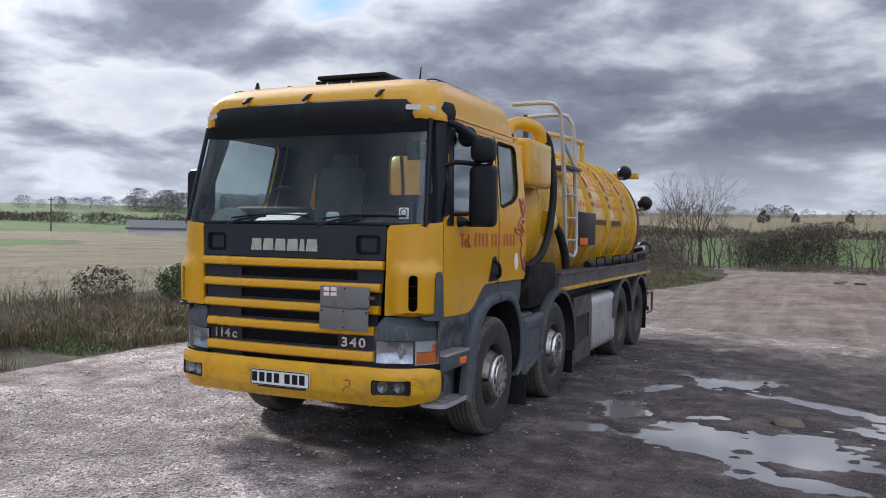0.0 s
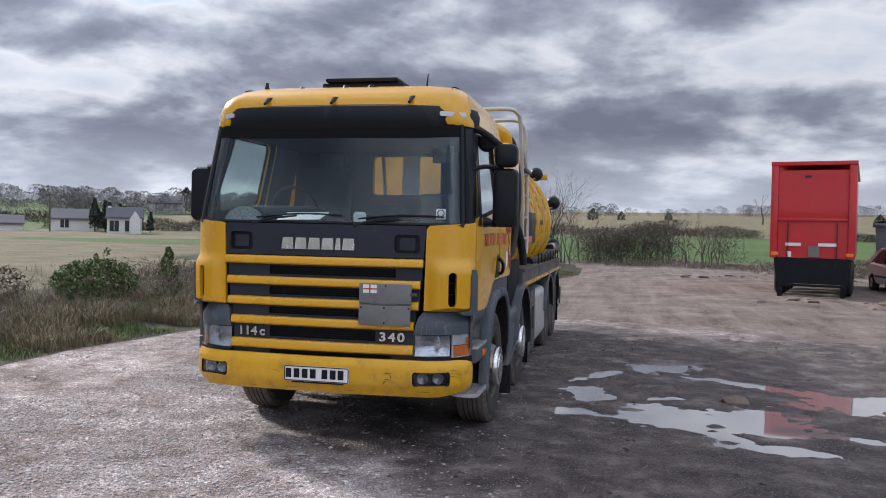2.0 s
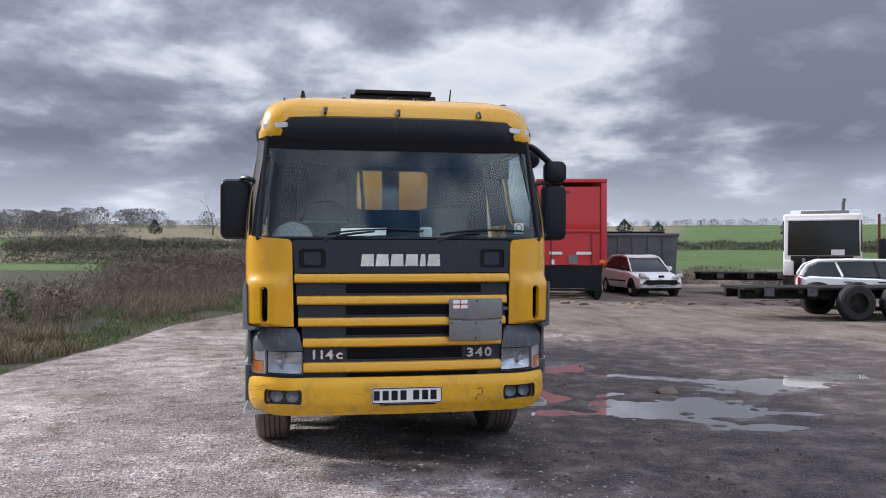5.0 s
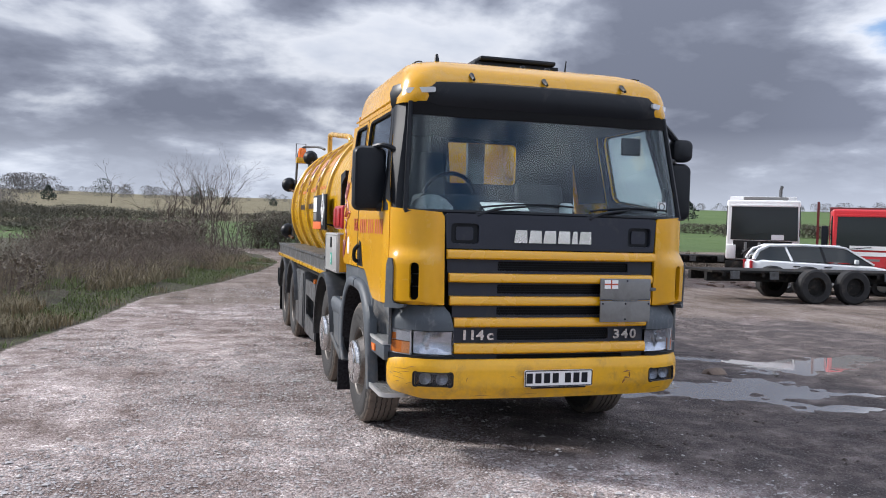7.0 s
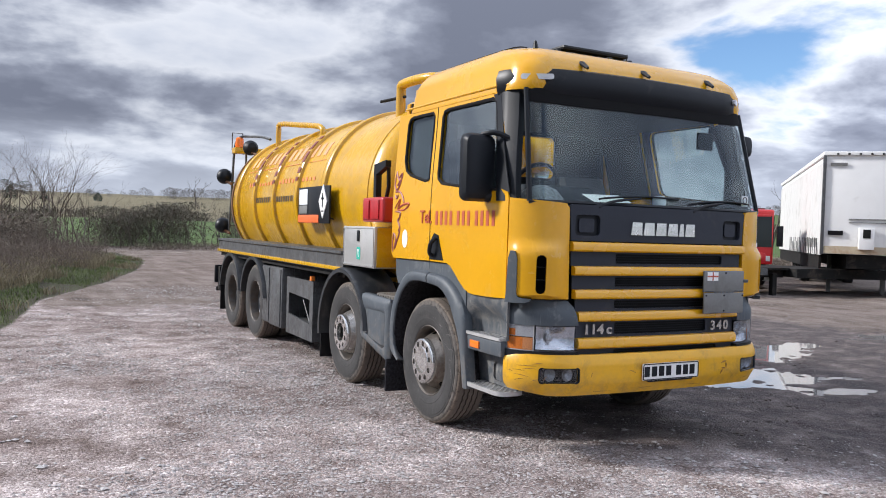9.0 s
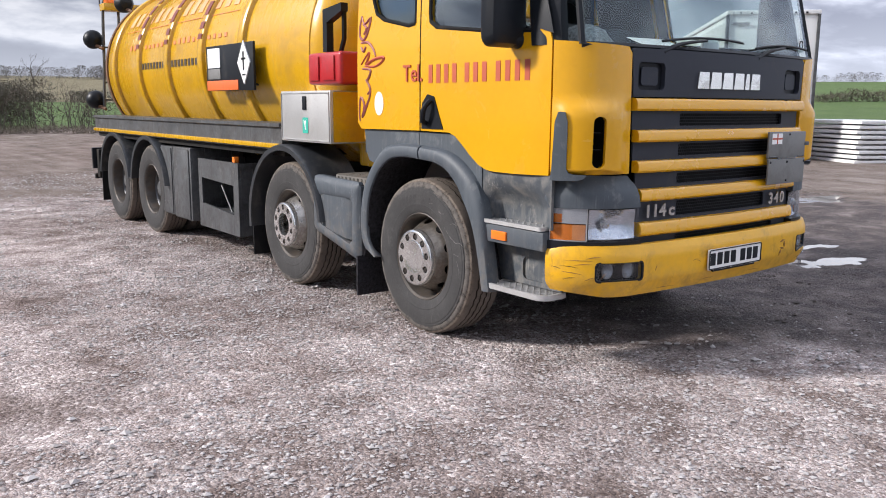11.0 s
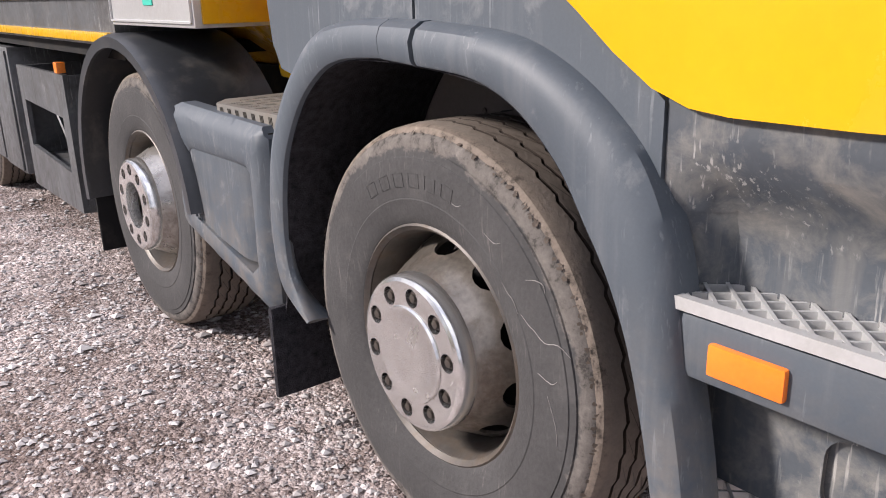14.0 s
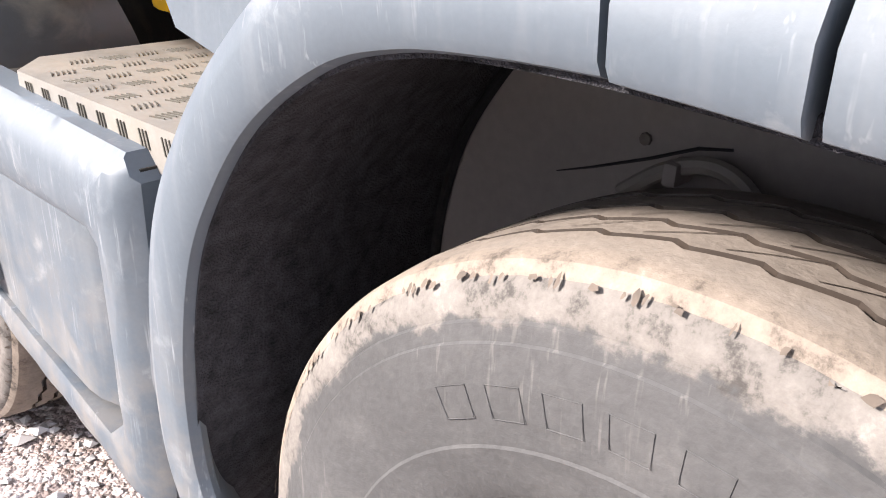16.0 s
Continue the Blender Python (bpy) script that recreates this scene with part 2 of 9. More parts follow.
def tyre_material(name, base, mud, inner, outer, edge):
    """Rubber with dried mud that clings to the shoulders: beyond a radius on the wall, beyond a half width on the tread."""
    m = surface(name, base, 0.78, scratch=(0.24, 0.22, 0.20), scratched=0.25, vary=0.25, scale=5, fine=95, bump=0.5, grit=0.003, dirt=(0.105, 0.101, 0.098), dirty=0.18, dirt_scale=7)
    t = m.node_tree
    b = t.nodes["Principled BSDF"]
    old = b.inputs["Base Color"].links[0].from_socket
    co = t.nodes.new("ShaderNodeTexCoord").outputs["Object"]
    sp = t.nodes.new("ShaderNodeSeparateXYZ")
    t.links.new(co, sp.inputs[0])
    rad = maths(t, "SQRT", maths(t, "ADD", maths(t, "MULTIPLY", sp.outputs[1], sp.outputs[1]), maths(t, "MULTIPLY", sp.outputs[2], sp.outputs[2])))
    half = maths(t, "ABSOLUTE", sp.outputs[0])
    n = maths(t, "SUBTRACT", noise_tex(t, co, 11, 7, 0.7), 0.5)
    wall = ramp(t, maths(t, "ADD", rad, maths(t, "MULTIPLY", n, 0.09)), [(inner, 0.0), (outer, 1.0)])
    side = ramp(t, maths(t, "ADD", half, maths(t, "MULTIPLY", n, 0.03)), [(edge, 0.0), (edge + 0.02, 1.0)])
    shade = ramp(t, noise_tex(t, co, 26, 8, 0.75), [(0.36, tuple(c * 0.28 for c in mud)), (0.46, tuple(c * 0.75 for c in mud)), (0.62, mud), (0.72, tuple(c * 1.35 for c in mud))])
    cover = maths(t, "MULTIPLY", maths(t, "MULTIPLY", wall, side), 0.92)
    t.links.new(mixed(t, cover, old, shade), b.inputs["Base Color"])
    return m


RUBBER = tyre_material("dusty_tyre_rubber", (0.050, 0.049, 0.049), (0.150, 0.135, 0.122), 0.476, 0.484, 0.09)
TREAD = tyre_material("dried_mud_on_tyre_tread", (0.150, 0.127, 0.108), (0.200, 0.164, 0.134), 0.40, 0.41, 0.098)
PALE_SCRATCH = surface("pale_scuffed_rubber", (0.20, 0.19, 0.18), 0.8, vary=0.3, scale=40, bump=0.2)
TORN = surface("torn_brown_rubber", (0.085, 0.066, 0.052), 0.85, vary=0.5, scale=40, bump=0.4)
# Wet rubber, with the grooves' shade also put into its dark colour.
GROOVE = surface("wet_shaded_tread_groove", (0.034, 0.026, 0.021), 0.45, vary=0.3, bump=0.2)
FLAP = surface("black_rubber_flap", (0.009, 0.009, 0.010), 0.9, vary=0.3, scale=6, fine=200, bump=0.5, dirt=(0.08, 0.07, 0.06), dirty=0.2)
YARD_RUBBER = surface("old_black_tyre_rubber", (0.030, 0.030, 0.031), 0.8, vary=0.25, scale=5, fine=60, bump=0.2, dirt=(0.12, 0.10, 0.085), dirty=0.2)
HOSE = surface("black_rubber_hose", (0.016, 0.016, 0.018), 0.5, vary=0.25, fine=60, dirt=(0.1, 0.09, 0.08), dirty=0.2)
WHITE = surface("white_paint", (0.82, 0.82, 0.81), 0.35, vary=0.04, scale=2, bump=0.02, dirt=(0.50, 0.48, 0.45), dirty=0.08)
INNER_WING = surface("dusty_inner_wing", (0.19, 0.170, 0.160), 0.75, vary=0.15, scale=3, fine=60, bump=0.1, dirt=(0.17, 0.13, 0.105), dirty=0.25)
SILVER_CAR = surface("silver_car_paint", (0.76, 0.78, 0.80), 0.42, 0.0, vary=0.04, bump=0.0, coat=0.15)
RED = surface("red_paint", (0.56, 0.026, 0.032), 0.38, vary=0.10, scale=1.2, bump=0.03, dirt=(0.30, 0.04, 0.04), dirty=0.22, dirt_scale=1.2, coat=0.3, streak=0.3)
RED_BOX = surface("red_plastic", (0.40, 0.012, 0.018), 0.35, vary=0.1, bump=0.03, dirt=(0.16, 0.03, 0.03), dirty=0.2, coat=0.2)
RED_INK = surface("faded_red_lettering", (0.42, 0.075, 0.035), 0.5, vary=0.12, bump=0)
FLAME_INK = surface("faded_mauve_lettering", (0.30, 0.085, 0.085), 0.5, vary=0.25, bump=0)
DARK_INK = surface("dark_lettering", (0.05, 0.035, 0.03), 0.5, vary=0.1, bump=0)
MAROON_INK = surface("maroon_lettering", (0.17, 0.022, 0.016), 0.5, vary=0.12, bump=0)
FADED_INK = surface("bleached_orange_lettering", (0.62, 0.20, 0.06), 0.5, vary=0.12, bump=0)
PLATE_GREY = surface("scratched_grey_metal_plate", (0.20, 0.20, 0.195), 0.55, 0.3, vary=0.12, scale=5, bump=0.06, dirt=(0.13, 0.12, 0.11), dirty=0.3, dirt_scale=6)
SKIP_GREY = surface("faded_blue_grey_steel", (0.10, 0.112, 0.130), 0.6, vary=0.2, scale=1.5, bump=0.1, dirt=(0.10, 0.075, 0.06), dirty=0.35, dirt_scale=2, streak=0.5)
CURTAIN = surface("stained_white_curtain", (0.62, 0.62, 0.60), 0.6, vary=0.06, scale=1, bump=0.05, dirt=(0.33, 0.32, 0.29), dirty=0.3, dirt_scale=1.0, streak=0.6)
FADED_RED = surface("weathered_maroon_frame", (0.12, 0.016, 0.018), 0.55, vary=0.2, dirt=(0.10, 0.07, 0.05), dirty=0.3)
# Near-black that paints in the shade of recesses; panel joints use it too.
BLACK_SHADE = surface("painted_black_shade", (0.006, 0.006, 0.007), 0.9, vary=0.2, bump=0)
TRIM_DARK = surface("dark_cab_trim", (0.024, 0.030, 0.038), 0.7, vary=0.2, scale=4, fine=120, bump=0.1)
SEAT = surface("grey_seat_fabric", (0.085, 0.092, 0.105), 0.9, vary=0.25, scale=6, fine=200, bump=0.3)
PAPER = surface("white_paper", (0.75, 0.78, 0.80), 0.7, vary=0.06, bump=0.02)
FLEECE = surface("speckled_fleece", (0.28, 0.29, 0.30), 0.95, vary=0.7, scale=60, fine=160, bump=0.8, grit=0.01)
AMBER = surface("amber_plastic_lens", (0.85, 0.19, 0.015), 0.22, vary=0.1, scale=20, fine=140, bump=0.2, grit=0.001, coat=0.4)
MELLOW_LENS = surface("half_bleached_amber_lens", (0.84, 0.33, 0.12), 0.22, vary=0.15, scale=16, fine=140, bump=0.2, grit=0.001, coat=0.4)
PALE_LENS = surface("bleached_lens", (0.74, 0.46, 0.34), 0.2, vary=0.15, scale=16, fine=140, bump=0.2, grit=0.001, coat=0.5)
PINK_LENS = surface("faded_amber_lens", (0.85, 0.22, 0.03), 0.22, vary=0.2, scale=16, fine=140, bump=0.2, grit=0.001, coat=0.4)
CLEAR_LENS = surface("milky_clear_lens", (0.60, 0.62, 0.64), 0.25, vary=0.1, scale=12, fine=90, bump=0.1, coat=0.5)
REFLECTOR = surface("lamp_reflector", (0.66, 0.66, 0.67), 0.24, 0.9, vary=0.05, fine=40, bump=0.05)
GREEN_STICKER = surface("green_sticker", (0.03, 0.40, 0.30), 0.5, vary=0.08, bump=0)
ORANGE_PLATE = surface("orange_hazard_panel", (0.70, 0.13, 0.02), 0.5, vary=0.12, dirt=(0.3, 0.1, 0.05), dirty=0.2)
STONE_WALL = surface("white_render_wall", (0.62, 0.62, 0.60), 0.8, vary=0.06, scale=0.5)
SLATE = surface("grey_slate_roof", (0.10, 0.10, 0.115), 0.7, vary=0.15, scale=0.8)
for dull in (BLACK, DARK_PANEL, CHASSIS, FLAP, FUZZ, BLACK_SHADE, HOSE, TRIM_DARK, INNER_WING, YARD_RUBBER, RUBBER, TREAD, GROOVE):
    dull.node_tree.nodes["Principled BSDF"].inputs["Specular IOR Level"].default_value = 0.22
GLASS = glass_mat("cab_glass", (0.92, 0.98, 0.975), 0.93, 0.036)
SIDE_GLASS = glass_mat("door_glass", (0.93, 0.98, 0.97), 0.95, 0.12)
FOG_GLASS = glass_mat("dusty_lamp_glass", (0.86, 0.88, 0.91), 0.88)
DULL_REFLECTOR = surface("tarnished_reflector", (0.58, 0.59, 0.61), 0.26, 0.6, vary=0.15, fine=40, bump=0.05)
GREY_LENS = surface("crazed_clear_lens", (0.55, 0.52, 0.50), 0.25, vary=0.15, scale=12, fine=120, bump=0.25, grit=0.001, coat=0.5)
LAMP_GLASS = glass_mat("lamp_glass", (0.95, 0.97, 1.0), 0.95)
MIRROR = surface("mirror_glass", (0.8, 0.82, 0.84), 0.08, 1.0, vary=0.02, bump=0)
CAR_GLASS = surface("dark_car_glass", (0.018, 0.024, 0.027), 0.10, vary=0.1, bump=0)


# ---- mesh helpers ----
def bm_box(x0, x1, y0, y1, z0, z1, bevel=0.0, seg=2, bm=None):
    own = bm is None
    bm = bm or bmesh.new()
    vs = [bm.verts.new((x, y, z)) for x in (x0, x1) for y in (y0, y1) for z in (z0, z1)]
    fs = [bm.faces.new([vs[i] for i in f]) for f in ((0, 1, 3, 2), (4, 6, 7, 5), (0, 4, 5, 1), (2, 3, 7, 6), (0, 2, 6, 4), (1, 5, 7, 3))]
    if bevel:
        edges = list({e for f in fs for e in f.edges})
        bmesh.ops.bevel(bm, geom=edges, offset=bevel, segments=seg, profile=0.6, affect="EDGES", clamp_overlap=True)
    return bm


def bm_loft(rings, closed=True, cap=True, bm=None):
    """Quads between rings of equally many points; cap closes the first and the last ring."""
    bm = bm or bmesh.new()
    vr = [[bm.verts.new(p) for p in r] for r in rings]
    n = len(rings[0])
    for a, b in zip(vr, vr[1:]):
        for i in range(n if closed else n - 1):
            j = (i + 1) % n
            bm.faces.new((a[i], a[j], b[j], b[i]))
    if cap and closed:
        bm.faces.new(list(reversed(vr[0])))
        bm.faces.new(vr[-1])
    return bm


def bm_tube(points, r, sides=8, smooth=0, bm=None, cap=True):
    """A round bar along points; smooth: Catmull-Rom steps between them. r may be a list."""
    pts = [Vector(p) for p in points]
    rs = list(r) if isinstance(r, (list, tuple)) else [r] * len(pts)
    if smooth:
        pts, rs = rounded_path(pts, smooth, rs)
    rings = []
    ref = Vector((0, 0, 1))
    side = None
    for i, p in enumerate(pts):
        d = (pts[min(i + 1, len(pts) - 1)] - pts[max(i - 1, 0)]).normalized()
        if side is None:
            side = d.cross(ref if abs(d.z) < 0.9 else Vector((1, 0, 0))).normalized()
        side = (side - d * side.dot(d)).normalized()
        up = side.cross(d)
        rings.append([p + (side * math.cos(a) + up * math.sin(a)) * rs[i] for a in (2 * math.pi * k / sides for k in range(sides))])
    return bm_loft(rings, bm=bm, cap=cap)


def rounded_path(pts, steps, rs=None):
    out, ro = [], []
    rs = rs or [0] * len(pts)
    for i in range(len(pts) - 1):
        p0, p1, p2, p3 = pts[max(i - 1, 0)], pts[i], pts[i + 1], pts[min(i + 2, len(pts) - 1)]
        for k in range(steps):
            u = k / steps
            out.append(0.5 * ((2 * p1) + (p2 - p0) * u + (2 * p0 - 5 * p1 + 4 * p2 - p3) * u * u + (3 * p1 - p0 - 3 * p2 + p3) * u ** 3))
            ro.append(rs[i] + (rs[i + 1] - rs[i]) * u)
    return out + [pts[-1]], ro + [rs[-1]]


def bm_lathe(profile, sides=48, axis="x", centre=(0, 0, 0), bm=None):
    """Turns (along, radius) points about an axis; not capped unless the radius is zero at an end."""
    rings = []
    for a, r in profile:
        ring = []
        for k in range(sides):
            th = 2 * math.pi * k / sides
            c, s = math.cos(th) * r, math.sin(th) * r
            p = {"x": (a, c, s), "y": (c, a, s), "z": (c, s, a)}[axis]
            ring.append(Vector(p) + Vector(centre))
        rings.append(ring)
    bm = bm_loft(rings, cap=False, bm=bm)
    bmesh.ops.remove_doubles(bm, verts=bm.verts, dist=1e-5)
    return bm


def bm_prism(outline, lo, hi, axis="x", bevel=0.0, bm=None):
    """A flat shape (list of two coordinates) pushed out along an axis."""
    bm = bm or bmesh.new()
    put = {"x": lambda h, p: (h, p[0], p[1]), "y": lambda h, p: (p[0], h, p[1]), "z": lambda h, p: (p[0], p[1], h)}[axis]
    a, b = [bm.verts.new(put(lo, p)) for p in outline], [bm.verts.new(put(hi, p)) for p in outline]
    n = len(outline)
    fs = [bm.faces.new(a), bm.faces.new(list(reversed(b)))]
    fs += [bm.faces.new((a[(i + 1) % n], a[i], b[i], b[(i + 1) % n])) for i in range(n)]
    if bevel:
        es = list({e for f in fs[:2] for e in f.edges})
        bmesh.ops.bevel(bm, geom=es, offset=bevel, segments=2, profile=0.6, affect="EDGES", clamp_overlap=True)
    return bm


def round_rect(u0, u1, v0, v1, r, steps=5):
    pts = []
    for cu, cv, a0 in ((u1 - r, v1 - r, 0), (u0 + r, v1 - r, 90), (u0 + r, v0 + r, 180), (u1 - r, v0 + r, 270)):
        for k in range(steps + 1):
            a = radians(a0 + 90 * k / steps)
            pts.append((cu + r * math.cos(a), cv + r * math.sin(a)))
    return pts


def bm_plate(outline, holes, place, thick, ucuts=(), vcuts=()):
    """A sheet with holes, cut out flat in (u, v), then bent by place(u, v, depth) and given its thickness."""
    bm = bmesh.new()
    edges = []
    for loop in (outline, *holes):
        vs = [bm.verts.new((u, v, 0)) for u, v in loop]
        edges += [bm.edges.new((vs[i], vs[(i + 1) % len(vs)])) for i in range(len(vs))]
    bmesh.ops.triangle_fill(bm, edges=edges, use_beauty=True, use_dissolve=False)
    for i, cuts in enumerate((ucuts, vcuts)):
        for c in cuts:
            co, no = ((c, 0, 0), (1, 0, 0)) if i == 0 else ((0, c, 0), (0, 1, 0))
            bmesh.ops.bisect_plane(bm, geom=bm.verts[:] + bm.edges[:] + bm.faces[:], plane_co=co, plane_no=no, dist=1e-5)
    bm.verts.index_update()
    flat = [(v.co.x, v.co.y) for v in bm.verts]
    faces = [[v.index for v in f.verts] for f in bm.faces]
    rim = [(e.verts[0].index, e.verts[1].index) for e in bm.edges if len(e.link_faces) == 1]
    bm.free()
    out = bmesh.new()
    a = [out.verts.new(place(u, v, 0.0)) for u, v in flat]
    b = [out.verts.new(place(u, v, thick)) for u, v in flat]
    for f in faces:
        out.faces.new([a[i] for i in f])
        out.faces.new([b[i] for i in reversed(f)])
    for i, j in rim:
        out.faces.new((a[i], a[j], b[j], b[i]))
    bmesh.ops.recalc_face_normals(out, faces=out.faces[:])
    return out


def mesh_of(name, bm, material, angle=38):
    me = bpy.data.meshes.new(name)
    bmesh.ops.recalc_face_normals(bm, faces=bm.faces[:])
    bm.to_mesh(me)
    bm.free()
    me.materials.append(material)
    me.polygons.foreach_set("use_smooth", [True] * len(me.polygons))
    me.set_sharp_from_angle(angle=radians(angle))
    return me


def part(name, bm, material, parent=None, label="", angle=38):
    ob = new(name, mesh_of(name, bm, material, angle))
    if parent:
        ob.parent = parent
    if label:
        ob["label"] = label
    return ob


def thing(name, label, category, at=(0, 0, 0), group="", kind=""):
    ob = new(name)
    ob.location = at
    ob.empty_display_size = 0.2
    bpy.context.view_layer.update()
    return tagged(ob, label, category, group, kind)


def mirror_bm(bm):
    """The same shape on the other side of the truck."""
    for v in bm.verts:
        v.co.x = -v.co.x
    bmesh.ops.reverse_faces(bm, faces=bm.faces[:])
    return bm


def raw_mesh(name, verts, faces, material, smooth=False):
    me = bpy.data.meshes.new(name)
    me.from_pydata(verts, [], faces)
    me.materials.append(material)
    if smooth:
        me.polygons.foreach_set("use_smooth", [True] * len(me.polygons))
    me.update()
    return me


def smoothstep(a, b, x):
    u = np.clip((np.asarray(x, dtype=float) - a) / (b - a), 0, 1)
    return u * u * (3 - 2 * u)


# ---- ground ----
PUDDLES = [  # centre x, y, half length, half width, turn in degrees, depth
    (2.95, 5.25, 0.56, 0.37, 20, 0.055), (2.15, 4.40, 0.45, 0.12, 58, 0.042), (2.05, 3.05, 0.43, 0.21, 95, 0.050), (1.95, 2.13, 0.34, 0.15, 0, 0.046), (2.36, 1.98, 0.28, 0.12, -15, 0.042),
    (2.86, 2.08, 0.49, 0.49, 10, 0.055), (3.74, 2.18, 0.49, 0.44, 15, 0.052), (4.05, 4.25, 0.81, 0.17, -30, 0.046), (4.72, 3.75, 0.38, 0.17, -35, 0.044), (5.25, 3.35, 0.87, 0.37, 14, 0.052),
    (6.25, 3.85, 0.69, 0.27, 18, 0.046), (3.78, 1.04, 0.47, 0.15, -8, 0.044), (3.44, 1.40, 0.25, 0.10, -35, 0.036), (4.45, 1.70, 0.40, 0.09, -15, 0.038), (2.97, 3.08, 0.22, 0.10, 20, 0.036), (9.40, 4.20, 0.80, 0.30, 10, 0.040)]
VERGE = [(-60, -5.0), (-12, -5.3), (0, -5.35), (4, -5.45), (6.5, -5.1), (9.3, -4.5), (13, -4.0), (18, -2.3), (23, -0.9), (30, 0.4), (38, 0.2), (60, -4), (2500, -300)]


def verge_x(y):
    return np.interp(y, [p[0] for p in VERGE], [p[1] for p in VERGE])


def value_noise(x, y, seed=0):
    xi, yi = np.floor(x), np.floor(y)
    fx, fy = x - xi, y - yi
    fx, fy = fx * fx * (3 - 2 * fx), fy * fy * (3 - 2 * fy)

    def h(a, b):
        s = np.sin(a * 127.1 + b * 311.7 + seed * 74.7) * 43758.5453
        return s - np.floor(s)
    return (h(xi, yi) * (1 - fx) + h(xi + 1, yi) * fx) * (1 - fy) + (h(xi, yi + 1) * (1 - fx) + h(xi + 1, yi + 1) * fx) * fy


def puddle_depth(x, y):
    d = np.zeros_like(x)
    wob = 0.6 * (value_noise(x * 2.6, y * 2.6, 5) - 0.5) + 0.85 * (value_noise(x * 6, y * 6, 6) - 0.5) + 0.75 * (value_noise(x * 11, y * 11, 7) - 0.5)
    for cx, cy, a, b, turn, deep in PUDDLES:
        c, s = math.cos(radians(turn)), math.sin(radians(turn))
        u, v = ((x - cx) * c + (y - cy) * s) / a, (-(x - cx) * s + (y - cy) * c) / b
        d = np.maximum(d, deep * np.clip(1.30 - np.sqrt(u * u + v * v) + 0.9 * wob, 0, 1))
    return d


def mudness(x, y):
    """How far the pale gravel has given way to mud: 0 on the track, 1 at the wet side of the lorry."""
    w = 1.5 * (value_noise(x * 0.55, y * 0.55, 9) - 0.5) + 0.9 * (value_noise(x * 1.7, y * 1.7, 10) - 0.5) + 0.4 * (value_noise(x * 5, y * 5, 11) - 0.5)
    return smoothstep(-0.5, 1.6, x + 0.03 * y + w - 0.6 * smoothstep(0.5, -1.5, y)) * smoothstep(13, 8, y + 0.15 * x + 1.2 * w)


def land(x, y):
    """Height of the ground."""
    x, y = np.asarray(x, dtype=float), np.asarray(y, dtype=float)
    dist = np.hypot(x, y)
    out = smoothstep(0.0, 1.0, (verge_x(y) - x) / 2.2)                     # on the verge and beyond it
    yard = 1 - out
    bump = (value_noise(x * 0.9, y * 0.9, 1) - 0.5) * 0.05 + (value_noise(x * 2.7, y * 2.7, 2) - 0.5) * 0.028 + (value_noise(x * 7, y * 7, 3) - 0.5) * 0.010
    calm = 1 - smoothstep(2.2, 1.3, np.abs(x)) * smoothstep(-2, -0.5, y) * smoothstep(11, 9.5, y)
    muddy = smoothstep(0.8, 2.0, x)
    z = yard * bump * calm * (0.45 + 0.75 * muddy)
    clods = (value_noise(x * 5.5, y * 5.5, 12) - 0.5) * 0.030 + (value_noise(x * 10, y * 10, 13) - 0.5) * 0.026
    z = z + yard * calm * muddy * clods * smoothstep(0.3, 0.7, value_noise(x * 0.9 + 7, y * 0.9, 14)) * smoothstep(14, 9, y)
    wet = yard * smoothstep(1.2, 1.8, x) * smoothstep(11, 10, x) * smoothstep(0, 0.5, y) * smoothstep(7.2, 6.5, y)
    pool = puddle_depth(x, y)
    z = np.where(wet > 0.5, np.where(z < -0.004, -0.004 + 0.12 * (z + 0.004), z), z)
    z = z * (1 - 0.85 * smoothstep(0.0, 0.012, pool)) - pool
    z = z + yard * 0.10 * smoothstep(9, 21, y) * smoothstep(1, 6, x)
    z = z + out * (0.16 + 0.10 * (value_noise(x * 0.8, y * 0.8, 4) - 0.5)) + out * smoothstep(3, 14, verge_x(y) - x) * 0.15
    side = x / np.maximum(dist, 1)
    slope = 0.0150 + 0.0055 * smoothstep(-0.62, -0.22, side) * smoothstep(-0.2, 0.3, y / np.maximum(dist, 1))
    z = z + 0.030 * np.clip(dist - 112, 0, 160) * smoothstep(-0.1, 0.2, y / np.maximum(dist, 1))
    z = z + slope * np.clip(dist - 45, 0, 260) + 0.6 * smoothstep(60, 140, dist) * (value_noise(x / 60, y / 60, 8) - 0.5)
    return z


def spaced(fine, lo, hi, far, mid=0.13, growth=1.16):
    pts = [lo]
    while pts[-1] < hi:
        step = mid
        for a, b, s in fine:
            if a <= pts[-1] < b:
                step = s
        pts.append(pts[-1] + step)
    step = mid
    up = [pts[-1]]
    while up[-1] < far:
        step *= growth
        up.append(up[-1] + step)
    step = mid
    dn = [pts[0]]
    while dn[-1] > -far:
        step *= growth
        dn.append(dn[-1] - step)
    return np.array(list(reversed(dn[1:])) + pts + up[1:])


